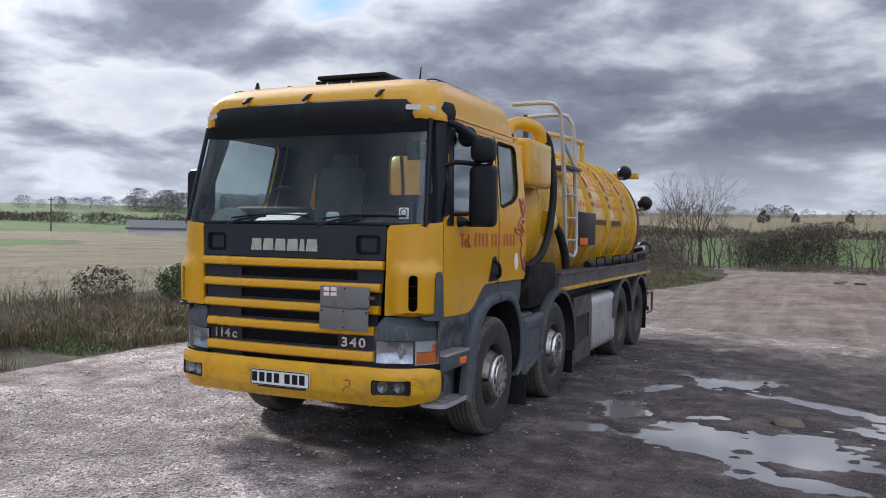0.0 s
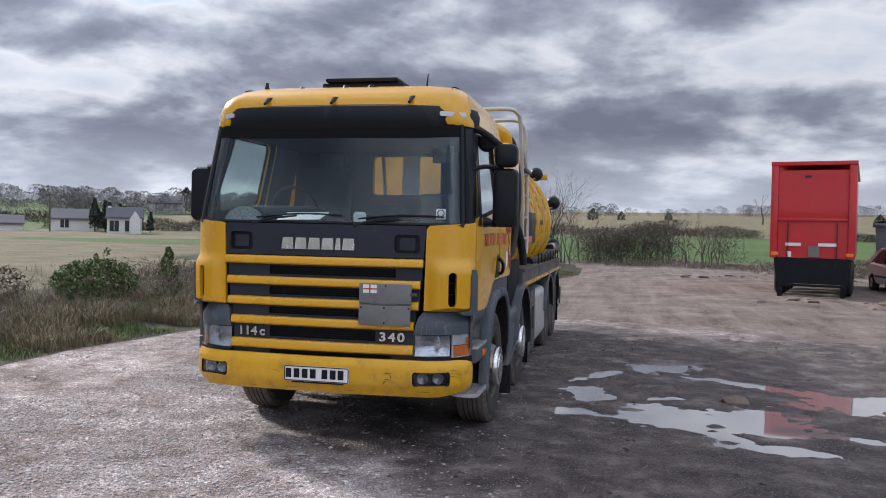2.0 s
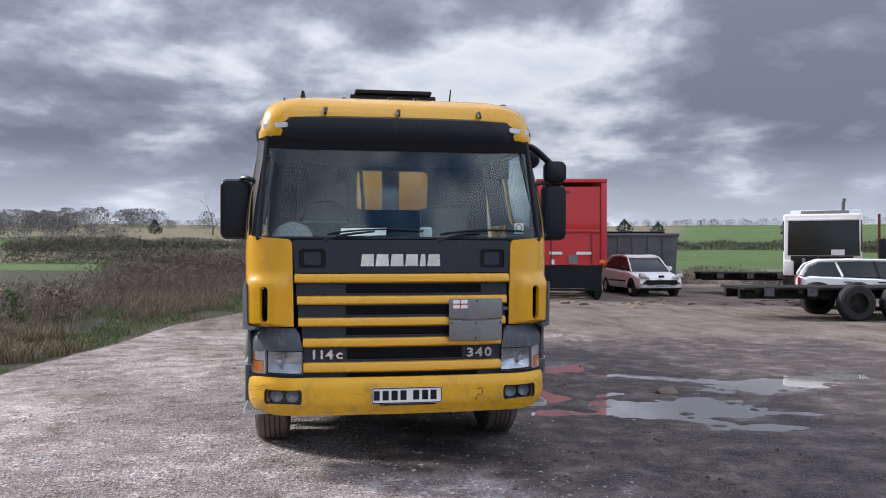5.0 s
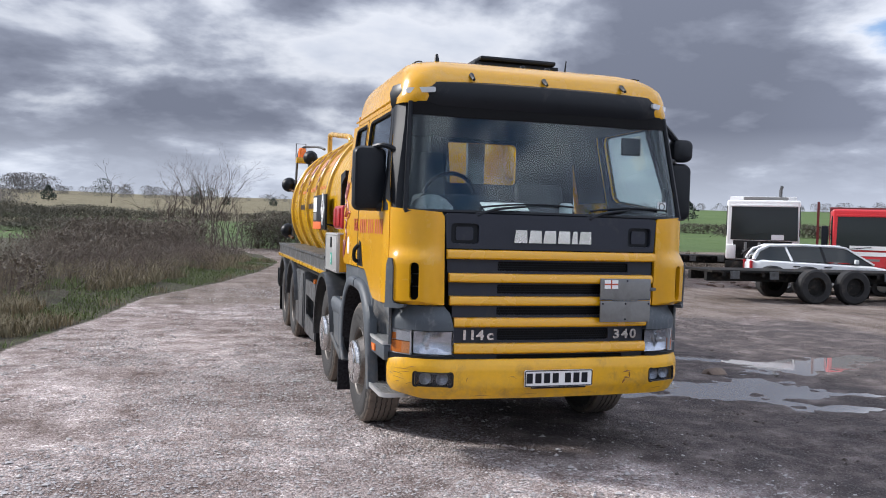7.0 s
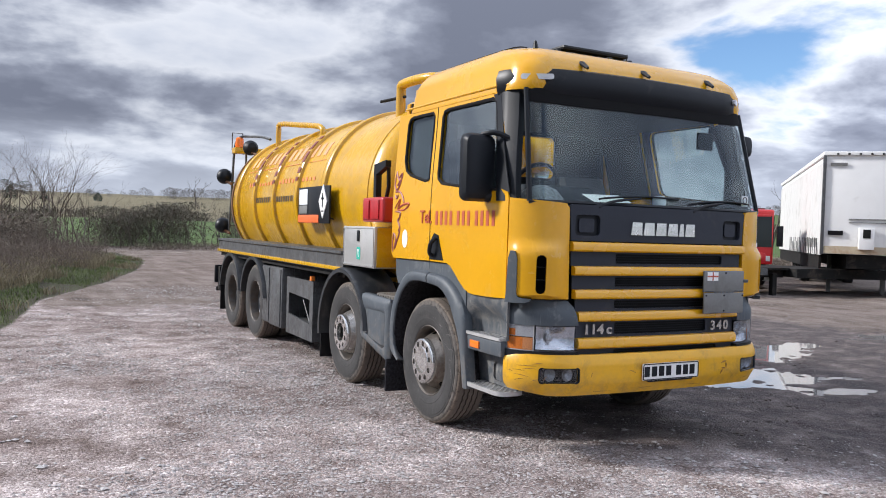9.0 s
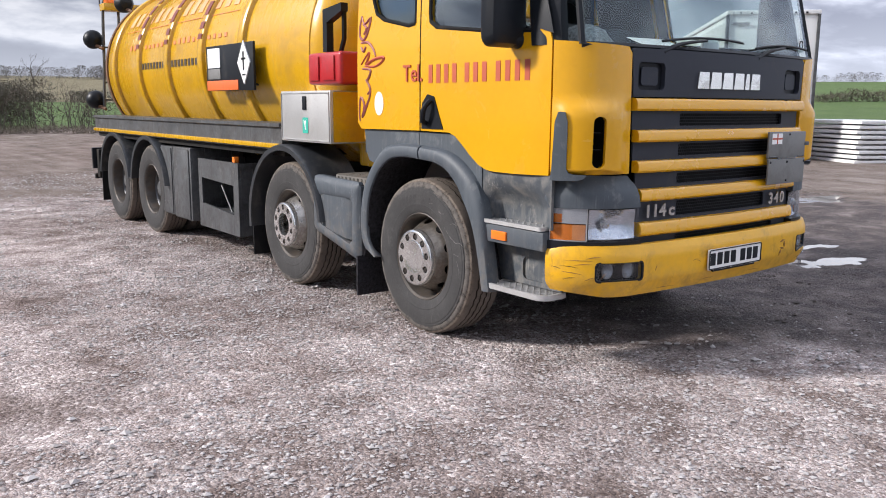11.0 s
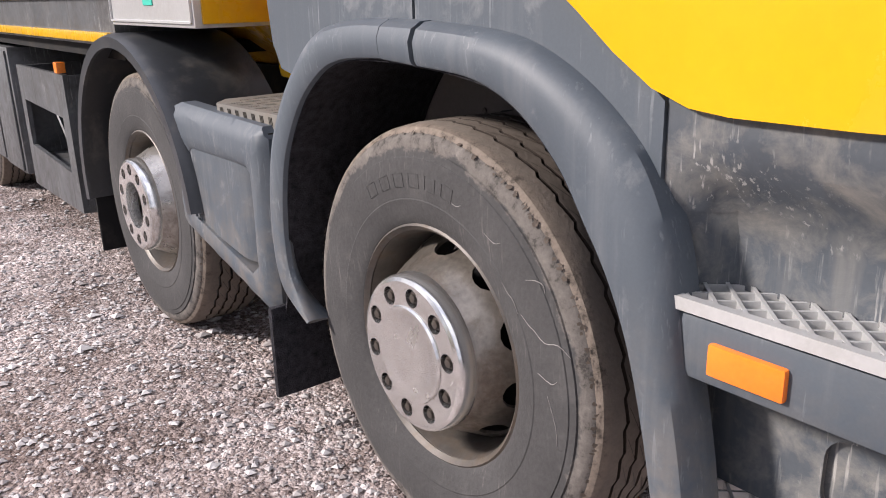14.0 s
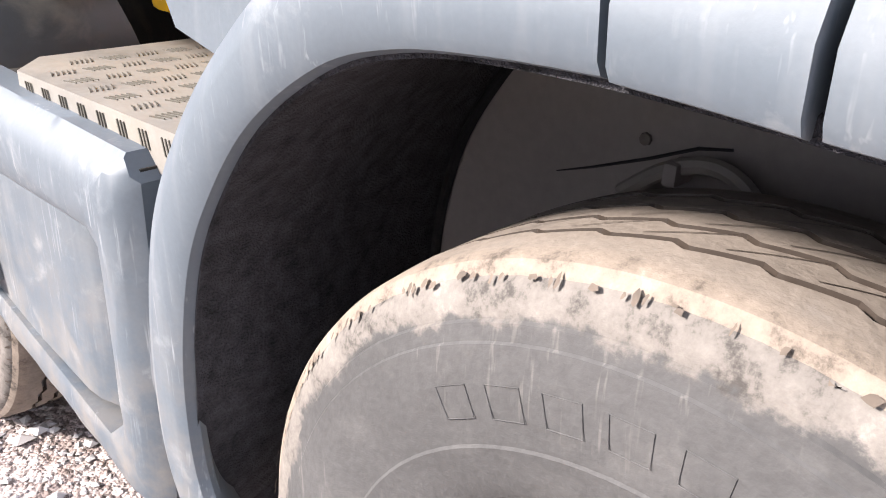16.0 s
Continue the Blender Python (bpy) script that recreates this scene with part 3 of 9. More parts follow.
def ground_material():
    m = bpy.data.materials.new("yard_ground")
    m.use_nodes = True
    t = m.node_tree
    b = t.nodes["Principled BSDF"]
    geo = t.nodes.new("ShaderNodeTexCoord").outputs["Object"]

    def attr(name):
        n = t.nodes.new("ShaderNodeAttribute")
        n.attribute_name = name
        return n.outputs["Fac"]
    edge = maths(t, "SUBTRACT", noise_tex(t, geo, 1.6, 6, 0.62), 0.5)
    fine_edge = maths(t, "SUBTRACT", noise_tex(t, geo, 9.0, 4, 0.6), 0.5)

    def mask(name, wobble=0.9, lo=0.40, hi=0.60):
        v = maths(t, "ADD", maths(t, "ADD", attr(name), maths(t, "MULTIPLY", edge, wobble)), maths(t, "MULTIPLY", fine_edge, wobble * 0.55))
        return ramp(t, v, [(lo, 0.0), (hi, 1.0)])
    # crushed stone: cells of pale and brown chips of several sizes in grey-brown fines
    vor = t.nodes.new("ShaderNodeTexVoronoi")
    vor.inputs["Scale"].default_value = 42
    t.links.new(geo, vor.inputs["Vector"])
    vor2 = t.nodes.new("ShaderNodeTexVoronoi")
    vor2.inputs["Scale"].default_value = 95
    t.links.new(geo, vor2.inputs["Vector"])
    sep = t.nodes.new("ShaderNodeSeparateColor")
    t.links.new(vor.outputs["Color"], sep.inputs[0])
    sep2 = t.nodes.new("ShaderNodeSeparateColor")
    t.links.new(vor2.outputs["Color"], sep2.inputs[0])
    chip = ramp(t, sep.outputs[0], [(0.0, (0.15, 0.122, 0.112)), (0.4, (0.29, 0.248, 0.235)), (0.78, (0.45, 0.405, 0.39)), (1.0, (0.72, 0.69, 0.68))])
    chip2 = ramp(t, sep2.outputs[0], [(0.0, (0.16, 0.130, 0.118)), (0.6, (0.315, 0.268, 0.252)), (1.0, (0.54, 0.495, 0.48))])
    pick = ramp(t, noise_tex(t, geo, 11, 5, 0.7), [(0.44, 0.0), (0.6, 1.0)])
    gravel = mixed(t, pick, chip2, chip)
    tone = ramp(t, noise_tex(t, geo, 0.55, 5, 0.6), [(0.33, (0.60, 0.53, 0.50)), (0.48, (0.95, 0.92, 0.91)), (0.62, (1.38, 1.37, 1.38))])
    gravel = mixed(t, 1.0, gravel, tone, "MULTIPLY")
    tone = ramp(t, noise_tex(t, geo, 2.4, 6, 0.65), [(0.36, (0.55, 0.49, 0.46)), (0.5, (0.98, 0.965, 0.96)), (0.62, (1.32, 1.32, 1.32))])
    gravel = mixed(t, 1.0, gravel, tone, "MULTIPLY")
    mud_n = noise_tex(t, geo, 2.2, 8, 0.68)
    mud = ramp(t, mud_n, [(0.32, (0.030, 0.023, 0.023)), (0.46, (0.070, 0.055, 0.053)), (0.56, (0.135, 0.110, 0.104)), (0.68, (0.25, 0.212, 0.200))])
    mud = mixed(t, ramp(t, sep2.outputs[1], [(0.86, 0.0), (0.93, 0.7)]), mud, (0.24, 0.215, 0.20))
    ruts = t.nodes.new("ShaderNodeMapping")
    ruts.inputs["Rotation"].default_value = (0, 0, radians(24))
    ruts.inputs["Scale"].default_value = (2.4, 0.22, 1.0)
    t.links.new(geo, ruts.inputs["Vector"])
    lay = maths(t, "ADD", maths(t, "MULTIPLY", noise_tex(t, geo, 0.7, 9, 0.68), 0.6), maths(t, "MULTIPLY", noise_tex(t, ruts.outputs[0], 1.0, 6, 0.62, 0.3), 0.4))
    dirt = ramp(t, lay, [(0.36, (0.075, 0.056, 0.046)), (0.47, (0.155, 0.118, 0.096)), (0.56, (0.22, 0.178, 0.152)), (0.68, (0.33, 0.285, 0.255))])
    dirt = mixed(t, ramp(t, sep.outputs[1], [(0.80, 0.0), (0.92, 0.55)]), dirt, (0.34, 0.31, 0.29))
    col = mixed(t, mask("mud", 0.9, 0.22, 0.80), gravel, mud)
    col = mixed(t, mask("dirt", 0.7), col, dirt)
    soil = ramp(t, noise_tex(t, geo, 3.5, 7, 0.7), [(0.3, (0.024, 0.020, 0.013)), (0.5, (0.052, 0.046, 0.027)), (0.62, (0.055, 0.068, 0.022)), (0.8, (0.095, 0.086, 0.048))])
    col = mixed(t, mask("verge", 0.35), col, soil)
    stub = ramp(t, noise_tex(t, geo, 0.35, 8, 0.7), [(0.3, (0.105, 0.090, 0.050)), (0.5, (0.165, 0.142, 0.082)), (0.75, (0.24, 0.21, 0.13))])
    col = mixed(t, mask("stubble", 0.2), col, stub)
    grass = ramp(t, noise_tex(t, geo, 0.12, 8, 0.7), [(0.3, (0.055, 0.098, 0.026)), (0.7, (0.105, 0.155, 0.045))])
    col = mixed(t, mask("green", 0.15), col, grass)
    t.links.new(col, b.inputs["Base Color"])
    wet = maths(t, "MULTIPLY", mask("mud"), ramp(t, mud_n, [(0.35, 1.0), (0.55, 0.25), (0.7, 0.0)]))
    soak = maths(t, "MAXIMUM", maths(t, "MULTIPLY", wet, 0.5), attr("soaked"))
    t.links.new(maths(t, "SUBTRACT", 0.93, maths(t, "MULTIPLY", soak, 0.5), True), b.inputs["Roughness"])
    b.inputs["Specular IOR Level"].default_value = 0.35
    h = maths(t, "ADD", maths(t, "MULTIPLY", vor.outputs["Distance"], -0.55), maths(t, "MULTIPLY", vor2.outputs["Distance"], -0.3))
    h = maths(t, "ADD", h, maths(t, "MULTIPLY", noise_tex(t, geo, 6, 8, 0.70), 1.5))
    bp = t.nodes.new("ShaderNodeBump")
    bp.inputs["Strength"].default_value, bp.inputs["Distance"].default_value = 0.9, 0.036
    t.links.new(h, bp.inputs["Height"])
    t.links.new(bp.outputs[0], b.inputs["Normal"])
    return m


def build_ground():
    xs = spaced([(1.6, 5.6, 0.040), (0.2, 1.6, 0.055), (5.6, 6.6, 0.055)], -9.0, 9.0, 3200)
    ys = spaced([(0.7, 6.2, 0.040), (-4.2, 0.7, 0.055), (6.2, 8.0, 0.055)], -5.0, 13.0, 3200)
    gx, gy = np.meshgrid(xs, ys)
    x, y = gx.ravel(), gy.ravel()
    z = land(x, y)
    nx = len(xs)
    i = np.arange(len(xs) * (len(ys) - 1)).reshape(len(ys) - 1, nx)[:, :-1].ravel()
    faces = np.stack([i, i + 1, i + nx + 1, i + nx], 1)
    me = raw_mesh("ground", np.stack([x, y, z], 1).tolist(), faces.tolist(), ground_material(), True)
    vx = verge_x(y)
    out = smoothstep(-0.45, 0.12, vx - x)
    dist = np.hypot(x, y)
    side = x / np.maximum(dist, 1)
    stub = smoothstep(5.5, 8.5, vx - x) * (1 - smoothstep(24, 30, y) * smoothstep(-26, -14, x))
    green = np.maximum(smoothstep(33, 40, vx - x - 0.25 * y), smoothstep(44, 50, y) * smoothstep(-60, -40, x)) * smoothstep(20, 26, dist)
    green = green * (1 - smoothstep(66, 70, dist) * (1 - smoothstep(100, 106, dist)) * smoothstep(0.0, -0.3, side))
    green = np.maximum(green, smoothstep(55, 62, dist) * smoothstep(-0.3, 0.0, side))
    tan = smoothstep(112, 117, dist) * (1 - smoothstep(290, 310, dist)) * smoothstep(0.50, 0.38, side) * smoothstep(-0.36, -0.24, side)
    data = {
        "mud": (1 - out) * mudness(x, y),
        "dirt": (1 - out) * np.maximum(smoothstep(8, 15, y + 0.3 * np.maximum(x, 0)), smoothstep(7, 12, x)),
        "verge": out, "stubble": np.maximum(stub * (1 - green), tan), "green": green * (1 - tan),
        "soaked": smoothstep(0.002, 0.012, puddle_depth(x, y)),
    }
    for name, v in data.items():
        me.attributes.new(name, "FLOAT", "POINT").data.foreach_set("value", v.astype(np.float32))
    tagged(new("ground", me), "gravel yard with brown mud, verge and farm fields beyond", "ground", kind="structure")


build_ground()


def water_material():
    m = bpy.data.materials.new("sky_paled_muddy_water")
    m.use_nodes = True
    t = m.node_tree
    b = t.nodes["Principled BSDF"]
    # Muddy base paled, and IOR raised, to paint in brighter sky reflection.
    b.inputs["Base Color"].default_value = (0.24, 0.225, 0.215, 1)
    b.inputs["Roughness"].default_value = 0.03
    b.inputs["IOR"].default_value = 2.4
    b.inputs["Specular IOR Level"].default_value = 1.0
    co = t.nodes.new("ShaderNodeTexCoord").outputs["Object"]
    bp = t.nodes.new("ShaderNodeBump")
    bp.inputs["Strength"].default_value, bp.inputs["Distance"].default_value = 0.03, 0.004
    t.links.new(noise_tex(t, co, 5, 2), bp.inputs["Height"])
    t.links.new(bp.outputs[0], b.inputs["Normal"])
    return m


WATER = water_material()
for name, rect in (("puddle_water", (1.6, 8.2, 0.3, 6.6)), ("puddle_water", (8.3, 10.6, 3.5, 5.0))):
    x0, x1, y0, y1 = rect
    ob = new(name, raw_mesh(name, [(x0, y0, -0.0105), (x1, y0, -0.0105), (x1, y1, -0.0105), (x0, y1, -0.0105)], [(0, 1, 2, 3)], WATER))
    tagged(ob, "shallow still rainwater lying in potholes of the muddy yard", "water", kind="structure")


# ---- the tanker lorry ----
RUSTY = surface("rusty_scrape", (0.22, 0.11, 0.04), 0.8, vary=0.3, scale=30, bump=0.2)
truck = thing("tanker_lorry", "yellow eight-wheeled vacuum tanker lorry with grey plastic arches, parked on gravel", "lorry")
AXLES = (1.415, 3.35, 6.98, 8.33)
HUB_Z, TYRE_R = 0.525, 0.535
W, F, RC, CROWN = 1.255, -0.105, 0.36, 0.045          # half width, front face, corner radius and bow of the lower cab


def half_width(z):
    return W - 0.105 * float(smoothstep(1.80, 2.85, z)) - 0.01 * float(smoothstep(1.5, 1.1, z))


def wrap(s, z, depth=0.0, w=None, f=F, r=RC, crown=CROWN):
    """Point on the cab's skin, s metres round from the middle of the front, towards +x or -x."""
    sign, s = (1, s) if s >= 0 else (-1, -s)
    w = half_width(z) if w is None else w
    flat, arc = w - r, r * math.pi / 2
    if s <= flat:
        x, y, nx, ny = s, f + crown * (s / flat) ** 2, 2 * crown * s / flat ** 2 * 0.6, -1.0
    elif s <= flat + arc:
        a = (s - flat) / r
        x, y, nx, ny = flat + r * math.sin(a), f + crown + r * (1 - math.cos(a)), math.sin(a), -math.cos(a)
    else:
        x, y, nx, ny = w, f + crown + r + (s - flat - arc), 1.0, 0.0
    n = math.hypot(nx, ny)
    return (sign * (x - nx / n * depth), y - ny / n * depth, z)


S_SIDE = (W - RC) + RC * math.pi / 2 - (F + CROWN + RC)    # s minus this is y along the side


def at_y(y):
    return y + S_SIDE


def steps(a, b, step):
    n = max(2, int(abs(b - a) / step))
    return [a + (b - a) * i / n for i in range(1, n)]


def build_cab():
    cab = part("cab_roof", roof_shell(), YELLOW, truck)
    for sign in (-1, 1):
        def skin(u, v, d, sg=sign):
            return wrap(sg * u, v, d)
        # door with its window opening
        y0, y1 = 0.185, 1.365
        low = [(at_y(y), z) for y, z in ((y0, 1.165), (0.45, 1.158), (0.63, 1.158), (0.70, 1.165), (0.77, 1.19), (0.85, 1.242), (0.93, 1.305), (1.0, 1.355), (1.06, 1.376), (y1, 1.38))]
        outline = low + [(at_y(y1), 2.70), (at_y(0.42), 2.70), (at_y(0.33), 2.66), (at_y(y0 + 0.035), 2.02), (at_y(y0), 1.89)]
        hole = [(at_y(y), z) for y, z in ((0.30, 1.99), (0.33, 1.955), (0.60, 1.965), (1.20, 2.03), (1.265, 2.07), (1.275, 2.12), (1.275, 2.60), (1.25, 2.645), (1.20, 2.655), (0.47, 2.655), (0.41, 2.62))]
        door = part("cab_door", bm_plate(outline, [hole], skin, 0.035, steps(at_y(y0), at_y(y1), 0.12), steps(1.2, 2.7, 0.12)), YELLOW, truck)
        # rear side panel with the quarter window
        outline = [(at_y(y), z) for y, z in ((1.375, 1.38), (2.10, 1.375), (2.145, 1.42), (2.145, 2.70), (1.375, 2.70))]
        quarter = [(at_y(y), z) for y, z in ((1.43, 2.07), (1.50, 2.06), (1.80, 2.12), (1.90, 2.17), (1.945, 2.26), (1.945, 2.60), (1.91, 2.645), (1.86, 2.655), (1.46, 2.655), (1.43, 2.62))]
        part("cab_side_panel", bm_plate(outline, [quarter], skin, 0.035, (), steps(1.38, 2.7, 0.12)), YELLOW, truck)
        part("door_trim", bm_plate([(at_y(0.30), 1.40), (at_y(1.36), 1.40), (at_y(1.36), 2.68), (at_y(0.45), 2.68), (at_y(0.29), 2.0)], [[(u * 1.0, v) for u, v in hole[1:-1]]], lambda u, v, d, sg=sign: wrap(sg * u, v, 0.040 + d), 0.02, (), steps(1.4, 2.68, 0.12)), TRIM_DARK, door)
        part("pillar_trim", bm_plate([(at_y(0.15), 1.86), (at_y(0.325), 1.95), (at_y(0.43), 2.64), (at_y(0.24), 2.68)], [], lambda u, v, d, sg=sign: wrap(sg * u, v, 0.037 + d), 0.006, steps(at_y(0.15), at_y(0.43), 0.06), steps(1.9, 2.68, 0.12)), TRIM_DARK, door)
        for nm, loop in (("door_window", hole), ("quarter_window", quarter)):
            pane = part(nm, bm_plate(loop, [], lambda u, v, d, sg=sign: wrap(sg * u, v, 0.016 + d), 0.005, (), steps(1.95, 2.66, 0.12)), SIDE_GLASS if nm == "door_window" else GLASS, truck, "tinted side window glass")
            pane.visible_shadow = False
            ring = [Vector(wrap(sign * u, v, 0.006)) for u, v in loop]
            ring.append(ring[0])
            part("window_seal", bm_tube(ring, 0.014, 6), FLAP, pane)
        # Dark panel added inside to block daylight through the quarter window.
        part("window_blank", bm_plate([(at_y(1.40), 2.03), (at_y(1.98), 2.03), (at_y(1.98), 2.69), (at_y(1.40), 2.69)], [], lambda u, v, d, sg=sign: wrap(sg * u, v, 0.05 + d), 0.01, (), steps(2.0, 2.69, 0.12)), TRIM_DARK, truck)
        # front corner panel with the pod that holds the air slot
        def pod(u, v, d, sg=sign):
            k = float(smoothstep(1.60, 1.50, v) * smoothstep(0.88, 1.00, u) * smoothstep(1.36, 1.22, u) * smoothstep(1.172, 1.20, v))
            return wrap(sg * u, v, d - 0.042 * k)
        slot = round_rect(1.050, 1.114, 1.215, 1.490, 0.031)
        outline = [(0.862, 1.178), (1.32, 1.172), (1.335, 1.19), (1.335, 1.895), (1.30, 1.89), (0.90, 1.862), (0.876, 1.83)]
        corner = part("corner_panel", bm_plate(outline, [slot], pod, 0.03, steps(0.86, 1.335, 0.03), steps(1.17, 1.66, 0.035)), YELLOW, truck)
        # Black sheet in place of the shade deep in the slot.
        part("slot_shade", bm_plate(round_rect(1.008, 1.152, 1.20, 1.505, 0.05), [], lambda u, v, d, sg=sign: wrap(sg * u, v, 0.075 + d), 0.02), BLACK_SHADE, corner)
        for k in range(2):
            z = 1.305 + 0.092 * k
            part("slot_vane", bm_plate([(1.044, z), (1.120, z), (1.120, z + 0.006), (1.044, z + 0.006)], [], lambda u, v, d, sg=sign: wrap(sg * u, v, 0.02 + d), 0.04), BLACK, corner)
        part("air_deflector", bm_plate([(1.140, 1.176), (1.150, 1.158), (1.185, 1.146), (1.315, 1.145), (1.308, 1.20), (1.300, 1.46), (1.284, 1.515), (1.252, 1.512), (1.238, 1.46), (1.236, 1.21), (1.225, 1.186), (1.200, 1.178)], [],
                                       lambda u, v, d, sg=sign: wrap(sg * u, v, d - 0.052), 0.05, steps(1.14, 1.31, 0.03), steps(1.17, 1.55, 0.08)), GREY_PLASTIC, truck)
        # door handle in its black recess
        hy = 1.235
        hs = bm_plate([(at_y(hy - 0.115), 1.395), (at_y(hy + 0.115), 1.395), (at_y(hy + 0.105), 1.56), (at_y(hy + 0.05), 1.615), (at_y(hy - 0.02), 1.60)], [],
                      lambda u, v, d, sg=sign: wrap(sg * u, v, d - 0.006), 0.01)
        plate = part("handle_recess", hs, BLACK, door)
        p = [Vector(wrap(sign * at_y(hy + q), z, -dd)) for q, z, dd in ((0.055, 1.43, 0.012), (0.05, 1.45, 0.045), (0.02, 1.53, 0.05), (0.0, 1.575, 0.016))]
        part("handle_grip", bm_tube(p, 0.017, 8, 4), BLACK, plate)
        # A-pillar, black, and the black cover that runs from it to the door window
        part("pillar_cover", bm_plate([(at_y(0.175), 1.93), (at_y(0.315), 1.975), (at_y(0.425), 2.62), (at_y(0.46), 2.685), (at_y(0.36), 2.69), (at_y(0.20), 2.05)], [], lambda u, v, d, sg=sign: wrap(sg * u, v, d - 0.006), 0.008, steps(at_y(0.18), at_y(0.46), 0.06), steps(1.95, 2.69, 0.1)), BLACK, truck)
        rows = []
        for k in range(9):
            z = 1.87 + (2.72 - 1.87) * k / 8
            w = half_width(z)
            y = 0.225 + 0.155 * k / 8
            rows.append([(sign * (w - 0.01), y, z), (sign * (w + 0.004), y + 0.05, z), (sign * (w + 0.004), y + 0.10, z), (sign * (w - 0.045), y + 0.10, z), (sign * (w - 0.09), y + 0.0, z), (sign * (w - 0.10), y - 0.08, z), (sign * (w - 0.055), y - 0.075, z)])
        part("windscreen_pillar", bm_loft(rows), BLACK, truck)
    # windscreen
    def screen(u, v, d):
        k = (v - 1.86) / 0.84
        return wrap(u, v, d, w=1.225 - 0.075 * k, f=-0.055 + 0.175 * k, r=0.22, crown=0.06)
    sheet = []
    for k in range(15):
        v = 1.865 + 0.84 * k / 14
        us = [(1.16 - 0.06 * k / 14) * (-1 + 2 * i / 48) for i in range(49)]
        sheet.append([screen(u, v, 0.0) for u in us] + [screen(u, v, 0.006) for u in reversed(us)])
    ws = part("windscreen", bm_loft(sheet), GLASS, truck, "large reflecting windscreen glass")
    ws.visible_shadow = False
    # Black band that paints the visor's shade onto the top of the glass.
    part("visor_shade_band", bm_plate([(-1.10, 2.60), (-0.7, 2.585), (0.7, 2.585), (1.10, 2.60), (1.095, 2.703), (-1.095, 2.703)], [], lambda u, v, d: screen(u, v, d - 0.006), 0.004, steps(-1.1, 1.1, 0.08)), BLACK_SHADE, ws)
    seal = [Vector(screen(u, 1.868, -0.004)) for u in [-1.16 + 0.08 * i for i in range(30)]]
    part("screen_seal", bm_tube(seal, 0.018, 6), BLACK, ws)
    for sg in (-1, 1):
        part("screen_seal", bm_tube([Vector(screen(sg * (1.155 - 0.06 * k / 6), 1.87 + 0.83 * k / 6, -0.004)) for k in range(7)], 0.020, 6), BLACK, ws)
    # back and floor of the cab, dark inside; the back has its window
    rw = round_rect(-0.25, 0.50, 2.20, 2.61, 0.05)
    back = part("cab_back", bm_plate([(-1.2, 1.30), (1.2, 1.30), (1.13, 2.80), (-1.13, 2.80)], [rw], lambda u, v, d: (u, 2.145 - d, v), 0.05), YELLOW, truck)
    pane = part("rear_window", bm_plate(rw, [], lambda u, v, d: (u, 2.12 - d, v), 0.005), GLASS, truck)
    pane.visible_shadow = False
    part("cab_lining", bm_plate([(-1.19, 1.32), (1.19, 1.32), (1.12, 2.80), (-1.12, 2.80)], [rw], lambda u, v, d: (u, 2.085 - d, v), 0.012), TRIM_DARK, truck)
    part("cab_floor", bm_box(-1.2, 1.2, 0.34, 2.13, 1.20, 1.33), TRIM_DARK, truck)
    part("headlining", bm_box(-1.08, 1.08, 0.36, 2.08, 2.655, 2.69), TRIM_DARK, truck)


def ring_outline(w, f, b, r, z, n=10):
    pts = []
    for cx, cy, a0 in ((w - r, b - r, 0), (-w + r, b - r, 90), (-w + r, f + r, 180), (w - r, f + r, 270)):
        for k in range(n + 1):
            a = radians(a0 + 90 * k / n)
            pts.append((cx + r * math.cos(a), cy + r * math.sin(a) + (0.05 * (1 - (cx + r * math.cos(a)) ** 2 / w ** 2) * -1 if a0 >= 180 else 0), z))
    return pts


def roof_shell():
    levels = [(2.695, 1.160, 0.20, 2.15, 0.20), (2.74, 1.158, 0.185, 2.15, 0.20), (2.765, 1.148, 0.185, 2.145, 0.20), (2.84, 1.135, 0.185, 2.145, 0.20),
              (2.92, 1.112, 0.215, 2.14, 0.20), (2.98, 1.085, 0.285, 2.13, 0.22), (3.032, 1.045, 0.38, 2.11, 0.24),
              (3.070, 0.99, 0.50, 2.075, 0.26), (3.100, 0.91, 0.64, 2.02, 0.28), (3.122, 0.79, 0.80, 1.93, 0.30), (3.136, 0.55, 0.98, 1.80, 0.30), (3.142, 0.22, 1.2, 1.62, 0.15)]
    return bm_loft([ring_outline(w, f, b, r, z) for z, w, f, b, r in levels])


build_cab()


